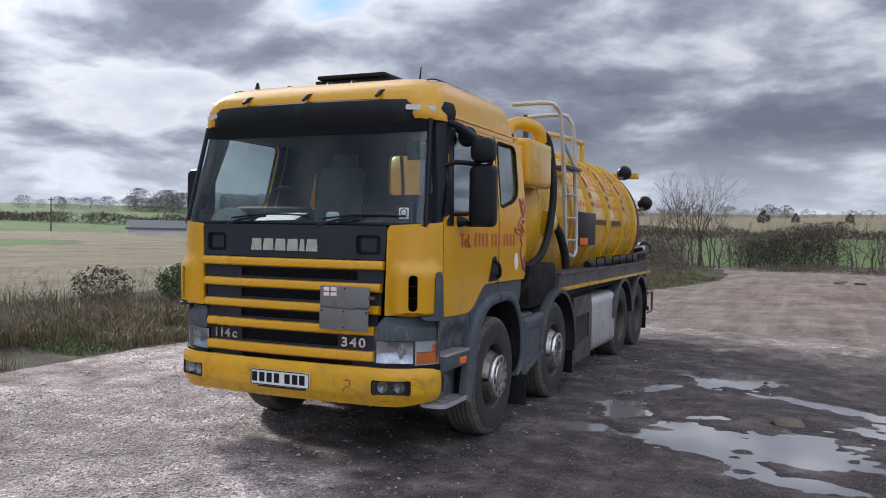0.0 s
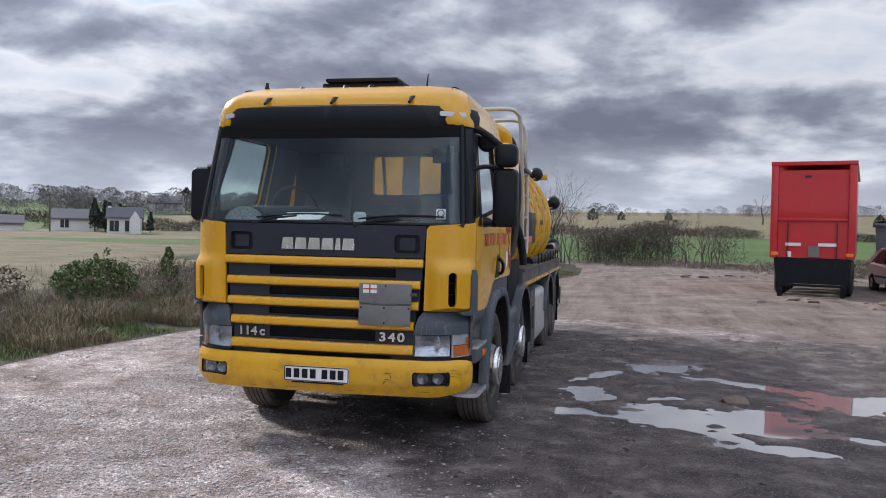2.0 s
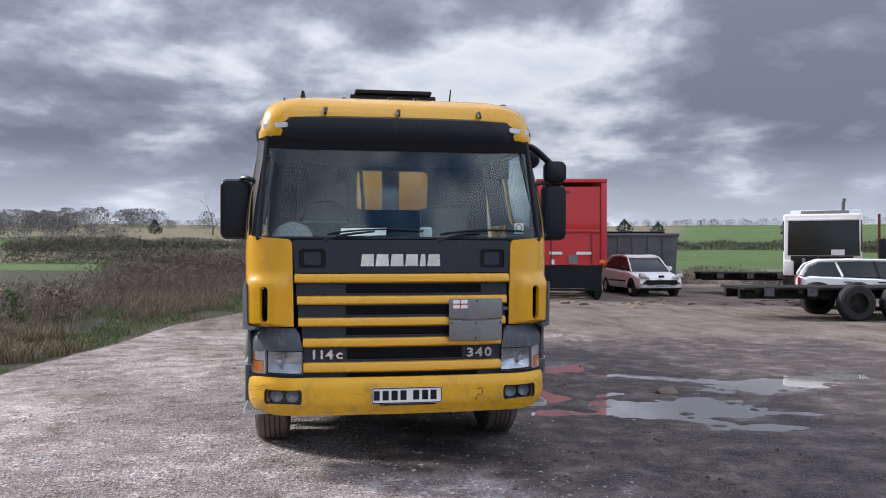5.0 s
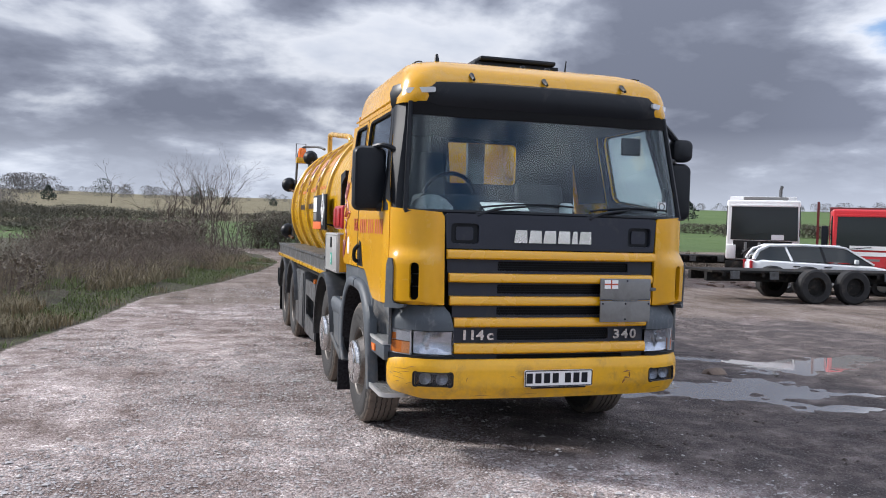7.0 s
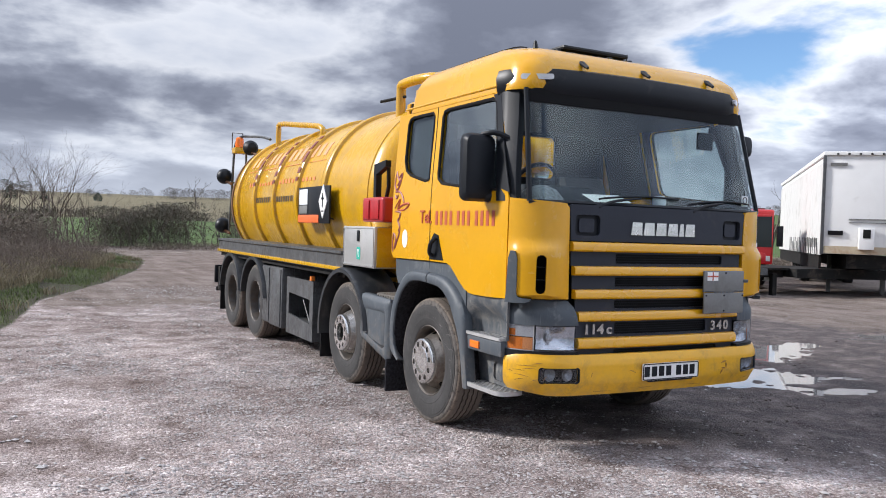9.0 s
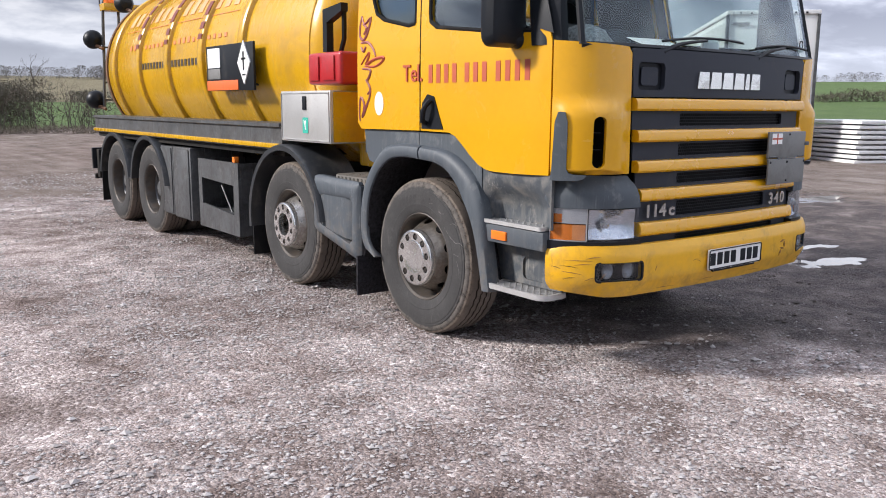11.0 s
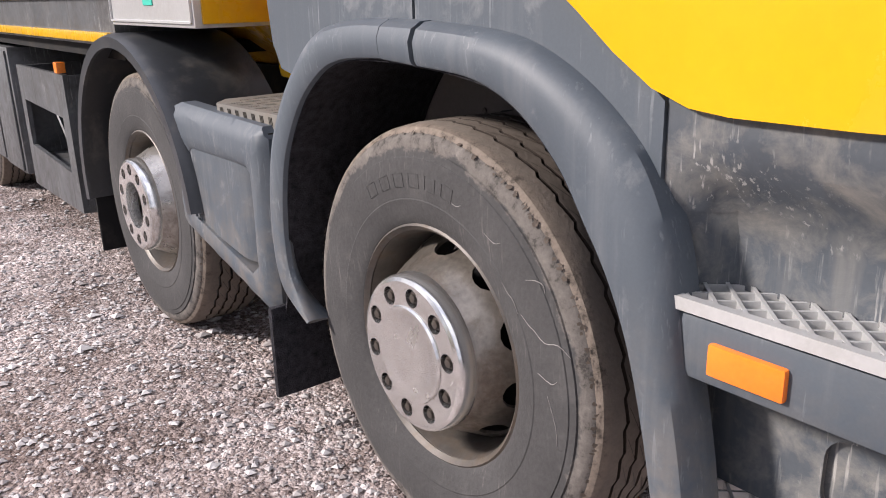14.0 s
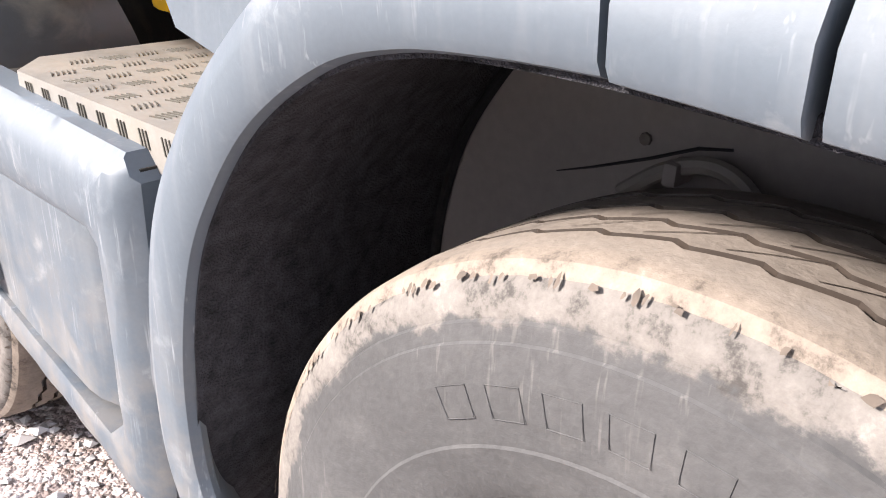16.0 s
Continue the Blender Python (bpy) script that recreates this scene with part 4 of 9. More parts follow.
def build_visor():
    rows = []
    prof = [(0.00, 2.868), (-0.055, 2.872), (-0.115, 2.850), (-0.140, 2.79), (-0.130, 2.70), (-0.105, 2.655), (-0.075, 2.648), (-0.06, 2.67), (-0.03, 2.80)]
    for i in range(41):
        u = -1.22 + 2.44 * i / 40
        ring = []
        for d, z in prof:
            ring.append(wrap(u, z, d + 0.03, w=1.085, f=0.185, r=0.30, crown=0.05))
        rows.append(ring)
    visor = part("sun_visor", bm_loft(rows), BLACK, truck, "deep glossy black sun visor above the windscreen")
    for sg in (-1, 1):
        part("marker_lamp", bm_plate(round_rect(0.88, 1.05, 2.765, 2.805, 0.012, 3), [], lambda u, v, d: wrap(sg * u, v, -0.130 + d, w=1.085, f=0.185, r=0.30, crown=0.05), 0.02), CLEAR_LENS, visor)
    for u in (-0.62, -0.02, 0.6):
        part("visor_bolt", bm_lathe([(0, 0.0001), (0.006, 0.010), (0.016, 0.010)], 10, "y", wrap(u, 2.84, -0.085, w=1.085, f=0.185, r=0.30)), STEEL, visor)
    for x in (-0.62, -0.02, 0.66):
        part("visor_bracket", bm_tube([(x, 0.12, 2.88), (x, 0.19, 2.925), (x + 0.02, 0.25, 2.945)], [0.012, 0.02, 0.012], 6), BLACK, visor)


build_visor()


def build_front():
    def face(u, v, d):
        return wrap(u, v, d)
    recs = [round_rect(s * 0.72 - 0.105, s * 0.72 + 0.105, 1.635, 1.785, 0.03) for s in (-1, 1)]
    panel = part("logo_panel", bm_plate([(-0.855, 1.598), (0.855, 1.598), (0.872, 1.84), (0.85, 1.858), (-0.85, 1.858), (-0.872, 1.84)], recs, face, 0.03, steps(-0.86, 0.86, 0.1)), DARK_PANEL, truck)
    for s in (-1, 1):
        part("panel_recess", bm_plate(round_rect(s * 0.72 - 0.115, s * 0.72 + 0.115, 1.625, 1.795, 0.03), [], lambda u, v, d: wrap(u, v, 0.028 + d), 0.015), BLACK, panel)
        part("panel_recess", bm_plate(round_rect(s * 0.72 - 0.065, s * 0.72 + 0.065, 1.66, 1.76, 0.02), [], lambda u, v, d: wrap(u, v, 0.016 + d), 0.014), DARK_PANEL, panel)
    # maker's mark as plain bright blocks of its size
    for k in range(6):
        u0 = -0.345 + 0.1165 * k
        wd = 0.105 if k != 4 else 0.05
        shift = 0.0 if k < 5 else -0.055
        part("badge_block", bm_plate([(u0 + shift, 1.650), (u0 + wd + shift, 1.650), (u0 + wd + shift - 0.004, 1.745), (u0 + shift + 0.012, 1.745)], [], lambda u, v, d: wrap(u, v, d - 0.012), 0.012), CHROME, panel)
    bars = [(1.522, 1.592, 0.855), (1.350, 1.418, 0.835), (1.180, 1.248, 0.825), (1.018, 1.088, 0.79), (0.820, 0.898, 0.785)]
    for z0, z1, wd in bars:
        prof = [(z0, 0.0), (z0, -0.022), (z0 + 0.010, -0.034), (z1 - 0.022, -0.034), (z1 - 0.004, -0.020), (z1, 0.0), (z1, 0.02), (z0, 0.02)]
        rows = [[wrap(-wd + 2 * wd * i / 24, z, d) for z, d in prof] for i in range(25)]
        part("grille_bar", bm_loft(rows), YELLOW, truck, "glossy yellow grille bar")
    gaps = [(1.418, 1.522, 0.845), (1.248, 1.350, 0.83), (1.088, 1.180, 0.80), (0.898, 1.018, 0.785), (0.755, 0.820, 0.79)]
    for k, (z0, z1, wd) in enumerate(gaps):
        a, b = (-0.46, 0.63) if k < 3 else (-0.45, 0.47) if k == 3 else (-0.45, 0.6)
        h = [round_rect(a, b, z0 + 0.018, z1 - 0.014, 0.012, 2)]
        slat = part("grille_panel", bm_plate([(-wd, z0), (wd, z0), (wd, z1), (-wd, z1)], h, lambda u, v, d: wrap(u, v, d + 0.012), 0.012, steps(-wd, wd, 0.1)), DARK_PANEL, truck)
        # Black sheet that paints the darkness behind the mesh.
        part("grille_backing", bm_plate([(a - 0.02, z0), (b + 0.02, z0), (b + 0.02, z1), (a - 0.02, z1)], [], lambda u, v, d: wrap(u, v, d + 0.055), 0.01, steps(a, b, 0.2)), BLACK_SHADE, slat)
        part("grille_mesh", honeycomb(a, b, z0 + 0.018, z1 - 0.014), BLACK, slat)
    for text, u, z, size in (("1", -0.735, 0.925, 0.098), ("1", -0.675, 0.925, 0.098), ("4", -0.615, 0.925, 0.098), ("c", -0.535, 0.925, 0.098), ("3", 0.505, 0.925, 0.098), ("4", 0.580, 0.925, 0.098), ("0", 0.655, 0.925, 0.098)):
        lettering(text, u, z, size, truck, wide=1.22)


def honeycomb(a, b, z0, z1, cell=0.020):
    """Wire mesh of small hexagonal holes, as joined struts."""
    bm = bmesh.new()
    n = int((b - a) / cell)
    rows = int((z1 - z0) / (cell * 0.8))
    for r in range(rows + 1):
        z = z0 + (z1 - z0) * r / max(rows, 1)
        pts = [wrap(a + (b - a) * i / 12, z, 0.028) for i in range(13)]
        for p, q in zip(pts, pts[1:]):
            vs = [bm.verts.new(c) for c in ((p[0], p[1], z - 0.002), (q[0], q[1], z - 0.002), (q[0], q[1], z + 0.002), (p[0], p[1], z + 0.002))]
            bm.faces.new(vs)
    for i in range(n + 1):
        for r in range(rows):
            u = a + (b - a) * (i + 0.5 * (r % 2)) / n
            if u > b:
                continue
            p = wrap(u, z0, 0.027)
            za, zb = z0 + (z1 - z0) * r / rows, z0 + (z1 - z0) * (r + 1) / rows
            vs = [bm.verts.new(c) for c in ((p[0] - 0.002, p[1], za), (p[0] + 0.002, p[1], za), (p[0] + 0.002, p[1], zb), (p[0] - 0.002, p[1], zb))]
            bm.faces.new(vs)
    return bm


def lettering(text, u, z, size, parent, wide=1.0, place=None, material=None, name="model_number"):
    cu = bpy.data.curves.new("letters", "FONT")
    cu.body, cu.size, cu.extrude = text, size, 0.004
    cu.offset = 0.003 if wide > 1.1 else 0.001
    tmp = new("letters", cu)
    me = bpy.data.meshes.new_from_object(tmp.evaluated_get(bpy.context.evaluated_depsgraph_get()))
    bpy.data.objects.remove(tmp)
    bm = bmesh.new()
    bm.from_mesh(me)
    bpy.data.meshes.remove(me)
    fn = place or (lambda a, b, d: wrap(a, b, d))
    for v in bm.verts:
        v.co = fn(u + v.co.x * wide, z + v.co.y, -0.004 - v.co.z)
    return part(name, bm, material or CHROME, parent)


build_front()


def build_bumper():
    def bw(u, v, d):
        tuck = 0.05 * float(smoothstep(0.60, 0.47, v))
        return wrap(u, v, d + tuck + 0.02 * float(smoothstep(0.72, 0.785, v)), w=1.23, f=-0.185, r=0.42, crown=0.04)
    fogs = [round_rect(s * 0.955 - 0.152, s * 0.955 + 0.152, 0.583, 0.692, 0.02, 3) for s in (-1, 1)]
    low = [(-1.385 + 2.77 * i / 16, 0.488 + 0.032 * float(smoothstep(1.0, 1.35, abs(-1.385 + 2.77 * i / 16)))) for i in range(17)]
    out = low + [(1.402, 0.55), (1.402, 0.745), (1.38, 0.765), (1.2, 0.783), (-1.2, 0.783), (-1.38, 0.765), (-1.402, 0.745), (-1.402, 0.55)]
    bumper = part("front_bumper", bm_plate(out, fogs, bw, 0.035, steps(-1.385, 1.385, 0.05), steps(0.49, 0.78, 0.04)), YELLOW_BUMPER, truck, "scraped yellow front bumper")
    # scrapes and rust on the bumper
    for u, v, ln, tilt, mt in ((0.60, 0.675, 0.07, 10, RUSTY), (0.625, 0.65, 0.05, 95, RUSTY), (0.60, 0.625, 0.06, 170, RUSTY), (0.575, 0.60, 0.05, 60, RUSTY), (-0.36, 0.655, 0.05, 5, RUSTY), (-0.33, 0.645, 0.04, -20, RUSTY),
                               (1.20, 0.70, 0.09, -14, BLACK), (1.22, 0.675, 0.07, -20, BLACK), (1.18, 0.655, 0.08, -8, BLACK), (-1.22, 0.68, 0.10, 4, RUSTY), (-1.28, 0.63, 0.12, -6, RUSTY), (-1.18, 0.60, 0.06, 20, RUSTY), (-0.70, 0.64, 0.04, 70, RUSTY), (-1.25, 0.70, 0.16, 2, RUSTY), (-1.30, 0.665, 0.10, -3, BLACK), (-1.16, 0.72, 0.08, 8, RUSTY), (-1.30, 0.60, 0.07, 12, BLACK),
                               (-1.10, 0.62, 0.05, 50, RUSTY), (-1.38, 0.655, 0.06, -10, BLACK), (-0.2, 0.52, 0.12, 2, RUSTY), (0.3, 0.515, 0.15, -2, RUSTY), (-0.6, 0.51, 0.2, 1, RUSTY), (0.9, 0.53, 0.1, 4, RUSTY)):
        u = u * 0.965 if abs(u) > 1 else u
        c, s = math.cos(radians(tilt)) * ln / 2, math.sin(radians(tilt)) * ln / 2
        part("scrape_mark", bm_tube([Vector(bw(u - c, v - s, -0.0005)), Vector(bw(u, v + 0.004, -0.001)), Vector(bw(u + c, v + s, -0.0005))], [0.0006, 0.007 if 0.55 < u < 0.65 else 0.0020 if mt is RUSTY else 0.0014, 0.0006], 5, 2), mt, bumper)
    part("bumper_core", bm_box(-1.05, 1.05, 0.0, 0.12, 0.50, 0.76), CHASSIS, truck)
    for s in (-1, 1):
        fog = part("fog_lamp", bm_plate(round_rect(s * 0.955 - 0.162, s * 0.955 + 0.162, 0.573, 0.702, 0.02, 3), [], lambda u, v, d: bw(u, v, 0.075 + d), 0.02), BLACK, bumper)
        for q in (-0.074, 0.074):
            c = Vector(bw(s * 0.955 + q, 0.638, 0.058))
            part("lamp_reflector", bm_lathe([(0.020, 0.0001), (0.012, 0.022), (-0.008, 0.047)], 20, "y", c), DULL_REFLECTOR, fog)
        lens = part("fog_lens", bm_plate(round_rect(s * 0.955 - 0.148, s * 0.955 + 0.148, 0.587, 0.688, 0.018, 3), [], lambda u, v, d: bw(u, v, 0.008 + d), 0.004), FOG_GLASS, fog)
        part("fog_frame", bm_tube([Vector(bw(u, v, 0.004)) for u, v in round_rect(s * 0.955 - 0.151, s * 0.955 + 0.151, 0.584, 0.691, 0.02, 3)] + [Vector(bw(s * 0.955 + 0.151, 0.671, 0.004))], 0.008, 5), BLACK, fog)
    # number plate: white with plain dark bars in place of its characters
    num = part("number_plate", bm_plate(round_rect(-0.265, 0.290, 0.580, 0.705, 0.012, 3), [], lambda u, v, d: (u, -0.201 + d, v), 0.010), WHITE, truck, "white front number plate")
    part("plate_border", bm_tube([(u, -0.203, v) for u, v in round_rect(-0.26, 0.285, 0.585, 0.70, 0.012, 3)] + [(0.285, -0.203, 0.69)], 0.004, 5), BLACK, num)
    for k, u in enumerate((-0.225, -0.155, -0.085, -0.015, 0.085, 0.155, 0.222)):
        part("plate_bar", bm_box(u - 0.024, u + 0.024, -0.205, -0.2005, 0.608, 0.682), BLACK, num)
    part("plate_holder", bm_box(-0.20, 0.24, -0.190, -0.155, 0.565, 0.58), BLACK, num)
    # folding hazard plate with a small flag sticker
    hz = part("hazard_plate", bm_box(0.352, 0.785, -0.165, -0.150, 1.225, 1.392, 0.006), PLATE_GREY, truck, "scratched folded grey metal hazard plate")
    part("plate_flap", bm_box(0.352, 0.780, -0.172, -0.158, 1.060, 1.222, 0.006), PLATE_GREY, hz)
    part("plate_latch", bm_box(0.775, 0.83, -0.168, -0.152, 1.30, 1.325, 0.004), STEEL, hz)
    part("plate_fold", bm_tube([(0.36, -0.168, 1.235), (0.44, -0.17, 1.235), (0.46, -0.17, 1.222), (0.66, -0.17, 1.222), (0.68, -0.17, 1.235), (0.775, -0.168, 1.235)], 0.004, 5), STEEL, hz)
    for x, z in ((0.372, 1.20), (0.565, 1.20), (0.765, 1.20), (0.565, 1.08), (0.575, 1.375)):
        part("plate_rivet", bm_lathe([(-0.006, 0.0001), (-0.004, 0.007), (0, 0.008)], 8, "y", (x, -0.172, z)), BLACK, hz)
    flag = part("flag_sticker", bm_box(0.385, 0.50, -0.1672, -0.165, 1.315, 1.382), WHITE, hz)
    part("flag_cross", bm_box(0.385, 0.50, -0.1685, -0.167, 1.343, 1.354), RED_INK, flag)
    part("flag_cross", bm_box(0.437, 0.448, -0.1687, -0.167, 1.315, 1.382), RED_INK, flag)
    # head lamps, grey brow above and dark strip below
    def hl(u, v, d):
        return wrap(u, v, d, w=1.215, f=-0.132, r=0.42, crown=0.045)
    for s in (-1, 1):
        brow_out = [(s * u, v) for u, v in ((0.79, 0.99), (1.33, 0.985), (1.355, 1.03), (1.355, 1.165), (0.86, 1.165), (0.82, 1.12))]
        part("lamp_brow", bm_plate(brow_out, [], lambda u, v, d: hl(u, v, d + 0.05 * float(smoothstep(1.06, 1.165, v)) - 0.012), 0.05, steps(s * 0.8, s * 1.355, 0.04), steps(0.99, 1.165, 0.03)), GREY_PLASTIC, truck)
        under = [(s * u, v) for u, v in ((0.785, 0.755), (1.33, 0.755), (1.33, 0.803), (0.785, 0.803))]
        part("lamp_sill", bm_plate(under, [], lambda u, v, d: hl(u, v, d - 0.02), 0.06, steps(s * 0.8, s * 1.33, 0.05)), BLACK, truck)
        lamp = part("head_lamp", bm_plate([(s * u, v) for u, v in ((0.785, 0.80), (1.325, 0.80), (1.325, 0.99), (0.785, 0.99))], [], lambda u, v, d: hl(u, v, d + 0.075), 0.02, steps(s * 0.8, s * 1.325, 0.04)), BLACK, truck)
        part("lamp_reflector", bm_plate([(s * u, v) for u, v in ((0.80, 0.812), (1.105, 0.812), (1.105, 0.978), (0.80, 0.978))], [],
                                        lambda u, v, d: hl(u, v, d + 0.02 + 0.05 * (1 - ((abs(u) - 0.9525) / 0.155) ** 2) * (1 - ((v - 0.895) / 0.085) ** 2)), 0.004, steps(s * 0.81, s * 1.10, 0.025), steps(0.82, 0.97, 0.025)), REFLECTOR, lamp)
        c = Vector(hl(s * 1.0, 0.895, 0.03))
        part("lamp_bulb_cap", bm_lathe([(-0.01, 0.0001), (-0.008, 0.022), (0.02, 0.026)], 14, "y", c), CHROME, lamp)
        part("lamp_lens", bm_plate([(s * u, v) for u, v in ((0.79, 0.806), (1.113, 0.806), (1.113, 0.985), (0.79, 0.985))], [], lambda u, v, d: hl(u, v, d - 0.004), 0.004, steps(s * 0.81, s * 1.10, 0.03)), LAMP_GLASS, lamp)
        for a, b, glass in ((1.262, 1.320, PINK_LENS), (1.196, 1.262, AMBER if s > 0 else PINK_LENS), (1.123, 1.196, AMBER if s > 0 else MELLOW_LENS)):
            part("indicator_lens", bm_plate([(s * u, v) for u, v in ((a, 0.808), (b, 0.808), (b, 0.896), (a, 0.896))], [], lambda u, v, d: hl(u, v, d - 0.004), 0.03, steps(s * a, s * b, 0.02)), glass, lamp, "sun-bleached orange indicator lens")
        part("lens_frame", bm_plate([(s * u, v) for u, v in ((1.114, 0.803), (1.326, 0.803), (1.326, 0.989), (1.114, 0.989))], [[(s * u, v) for u, v in ((1.121, 0.809), (1.320, 0.809), (1.320, 0.983), (1.121, 0.983))]], lambda u, v, d: hl(u, v, d - 0.006), 0.02, steps(s * 1.12, s * 1.322, 0.02)), GREY_LENS, lamp)
        part("indicator_cover", bm_plate([(s * u, v) for u, v in ((1.118, 0.806), (1.322, 0.806), (1.322, 0.986), (1.118, 0.986))], [], lambda u, v, d: hl(u, v, d - 0.012), 0.003, steps(s * 1.12, s * 1.322, 0.02)), LAMP_GLASS, lamp)
        part("side_light_lens", bm_plate([(s * u, v) for u, v in ((1.122, 0.902), (1.322, 0.902), (1.322, 0.985), (1.122, 0.985))], [], lambda u, v, d: hl(u, v, d - 0.004), 0.03, steps(s * 1.122, s * 1.322, 0.02)), GREY_LENS, lamp)
        part("amber_band", bm_plate([(s * u, v) for u, v in ((1.255, 0.906), (1.320, 0.906), (1.320, 0.955), (1.255, 0.955))], [], lambda u, v, d: hl(u, v, d - 0.0065), 0.003, (s * 1.275, s * 1.295)), PINK_LENS, lamp)
    # Panel added to paint the space behind the grille black.
    part("front_void_panel", bm_box(-0.80, 0.80, 0.02, 0.10, 0.74, 1.86), BLACK_SHADE, truck)


build_bumper()


# ---- wheels ----
def tyre_bm():
    """Sidewalls and carcass, outward along +x."""
    prof = [(-0.115, 0.283), (-0.135, 0.30), (-0.150, 0.36), (-0.153, 0.42), (-0.148, 0.475), (-0.138, 0.505), (-0.125, 0.520), (-0.11, 0.524), (0.11, 0.524),
            (0.125, 0.520), (0.138, 0.508), (0.145, 0.494), (0.1455, 0.480), (0.1495, 0.478), (0.151, 0.462), (0.1535, 0.460), (0.156, 0.43), (0.156, 0.40), (0.152, 0.365), (0.1535, 0.362), (0.148, 0.335), (0.142, 0.31), (0.130, 0.294), (0.115, 0.283)]
    return bm_lathe(prof, 96, "x")


GROOVES = (-0.066, -0.022, 0.022, 0.066)
KINK = 15                                    # steps of the tread from one kink of a groove to the next


def groove_shift(k, g):
    """Grooves run in long slants with short returns, each set against the next."""
    u = ((k + (KINK // 2 if g % 2 else 0)) % KINK) / KINK
    return 0.0050 * (u / 0.78 * 2 - 1 if u < 0.78 else 1 - 2 * (u - 0.78) / 0.22)


def tread_bm(n=720):
    """Five ribs parted by four kinked grooves."""
    cols = [(-0.134, 0.508), (-0.130, 0.518), (-0.124, 0.526), (-0.112, 0.5305)]
    for g in GROOVES:
        cols += [(g - 0.0050, 0.5345), (g - 0.0032, 0.519), (g + 0.0032, 0.519), (g + 0.0050, 0.5345)]
    cols += [(0.112, 0.5305), (0.124, 0.526), (0.130, 0.518), (0.134, 0.508)]
    last = len(cols) - 1
    bm = bmesh.new()
    vr = []
    for k in range(n):
        th = 2 * math.pi * k / n
        ring = []
        for i, (a, r) in enumerate(cols):
            if 4 <= i <= last - 4:
                a += groove_shift(k, (i - 4) // 4)
            ring.append(bm.verts.new((a, r * math.cos(th), r * math.sin(th))))
        vr.append(ring)
    for k in range(n):
        a, b = vr[k], vr[(k + 1) % n]
        for i in range(last):
            f = bm.faces.new((a[i], a[i + 1], b[i + 1], b[i]))
            groove = 4 <= i <= last - 5 and (i - 4) % 4 < 3
            f.material_index = 1 if groove else 0
    return bm


def sipe_bm(n=720):
    """Fine cuts that slant across the inner ribs from kink to kink, and torn spots along the shoulders."""
    bm = bmesh.new()
    rng = random.Random(17)
    at = 0.0
    while at < 2 * math.pi:
        w, low, high = rng.uniform(0.003, 0.011) / 0.51, rng.uniform(0.0, 0.5), rng.uniform(0.55, 1.0)
        for side in (-1, 1):
            rim = []
            for q in range(7):
                b = 2 * math.pi * q / 7
                k = min(max(low + (high - low) * (0.5 + 0.5 * math.sin(b)) + rng.uniform(-0.12, 0.12), 0.0), 1.0)
                rim.append((side * (0.1445 - 0.0135 * k), 0.5085 + 0.0125 * k, at + w * (0.5 + 0.5 * math.cos(b)) + rng.uniform(-0.2, 0.2) * w))
            bm.faces.new([bm.verts.new((a, r * math.cos(t), r * math.sin(t))) for a, r, t in rim]).material_index = 1
        at += rng.choice((0.012, 0.02, 0.03, 0.045, 0.07))
    for g in range(3):
        for k in range(0, n, KINK):
            k0 = k - (KINK // 2 if g % 2 else 0)
            ends = []
            for q in range(6):
                u = q / 5
                kk = k0 + (KINK * 0.95) * u
                a = GROOVES[g] + 0.004 + groove_shift(int(k0) % n, g) + (GROOVES[g + 1] - GROOVES[g] - 0.008) * u
                ends.append((a, 2 * math.pi * kk / n))
            for (a0, t0), (a1, t1) in zip(ends, ends[1:]):
                w = 0.0028
                pts = [(a0, t0), (a1, t1), (a1, t1 + w / 0.5345), (a0, t0 + w / 0.5345)]
                bm.faces.new([bm.verts.new((a, 0.5356 * math.cos(t), 0.5356 * math.sin(t))) for a, t in pts])
    return bm


def bell_bm(r0, a0, r1, a1, hole_v=0.30, hole_u=9.0, hole_h=0.20):
    """The cone of the wheel disc with ten hand holes."""
    out = bmesh.new()
    for k in range(10):
        mid = 36 * k + 18
        hole = [(mid + hole_u * math.cos(radians(q)), hole_v + hole_h * math.sin(radians(q))) for q in range(0, 360, 30)]

        def place(u, v, d):
            r, a = r0 + (r1 - r0) * v - d * 0.6, a0 + (a1 - a0) * v - d * 0.4
            return (a, r * math.cos(radians(u)), r * math.sin(radians(u)))
        seg = bm_plate([(36 * k, 0), (36 * k + 36, 0), (36 * k + 36, 1), (36 * k, 1)], [hole], place, 0.012, [36 * k + q for q in (6, 12, 18, 24, 30)], (0.5,))
        me = bpy.data.meshes.new("tmp")
        seg.to_mesh(me)
        seg.free()
        out.from_mesh(me)
        bpy.data.meshes.remove(me)
    bmesh.ops.remove_doubles(out, verts=out.verts, dist=1e-4)
    return out


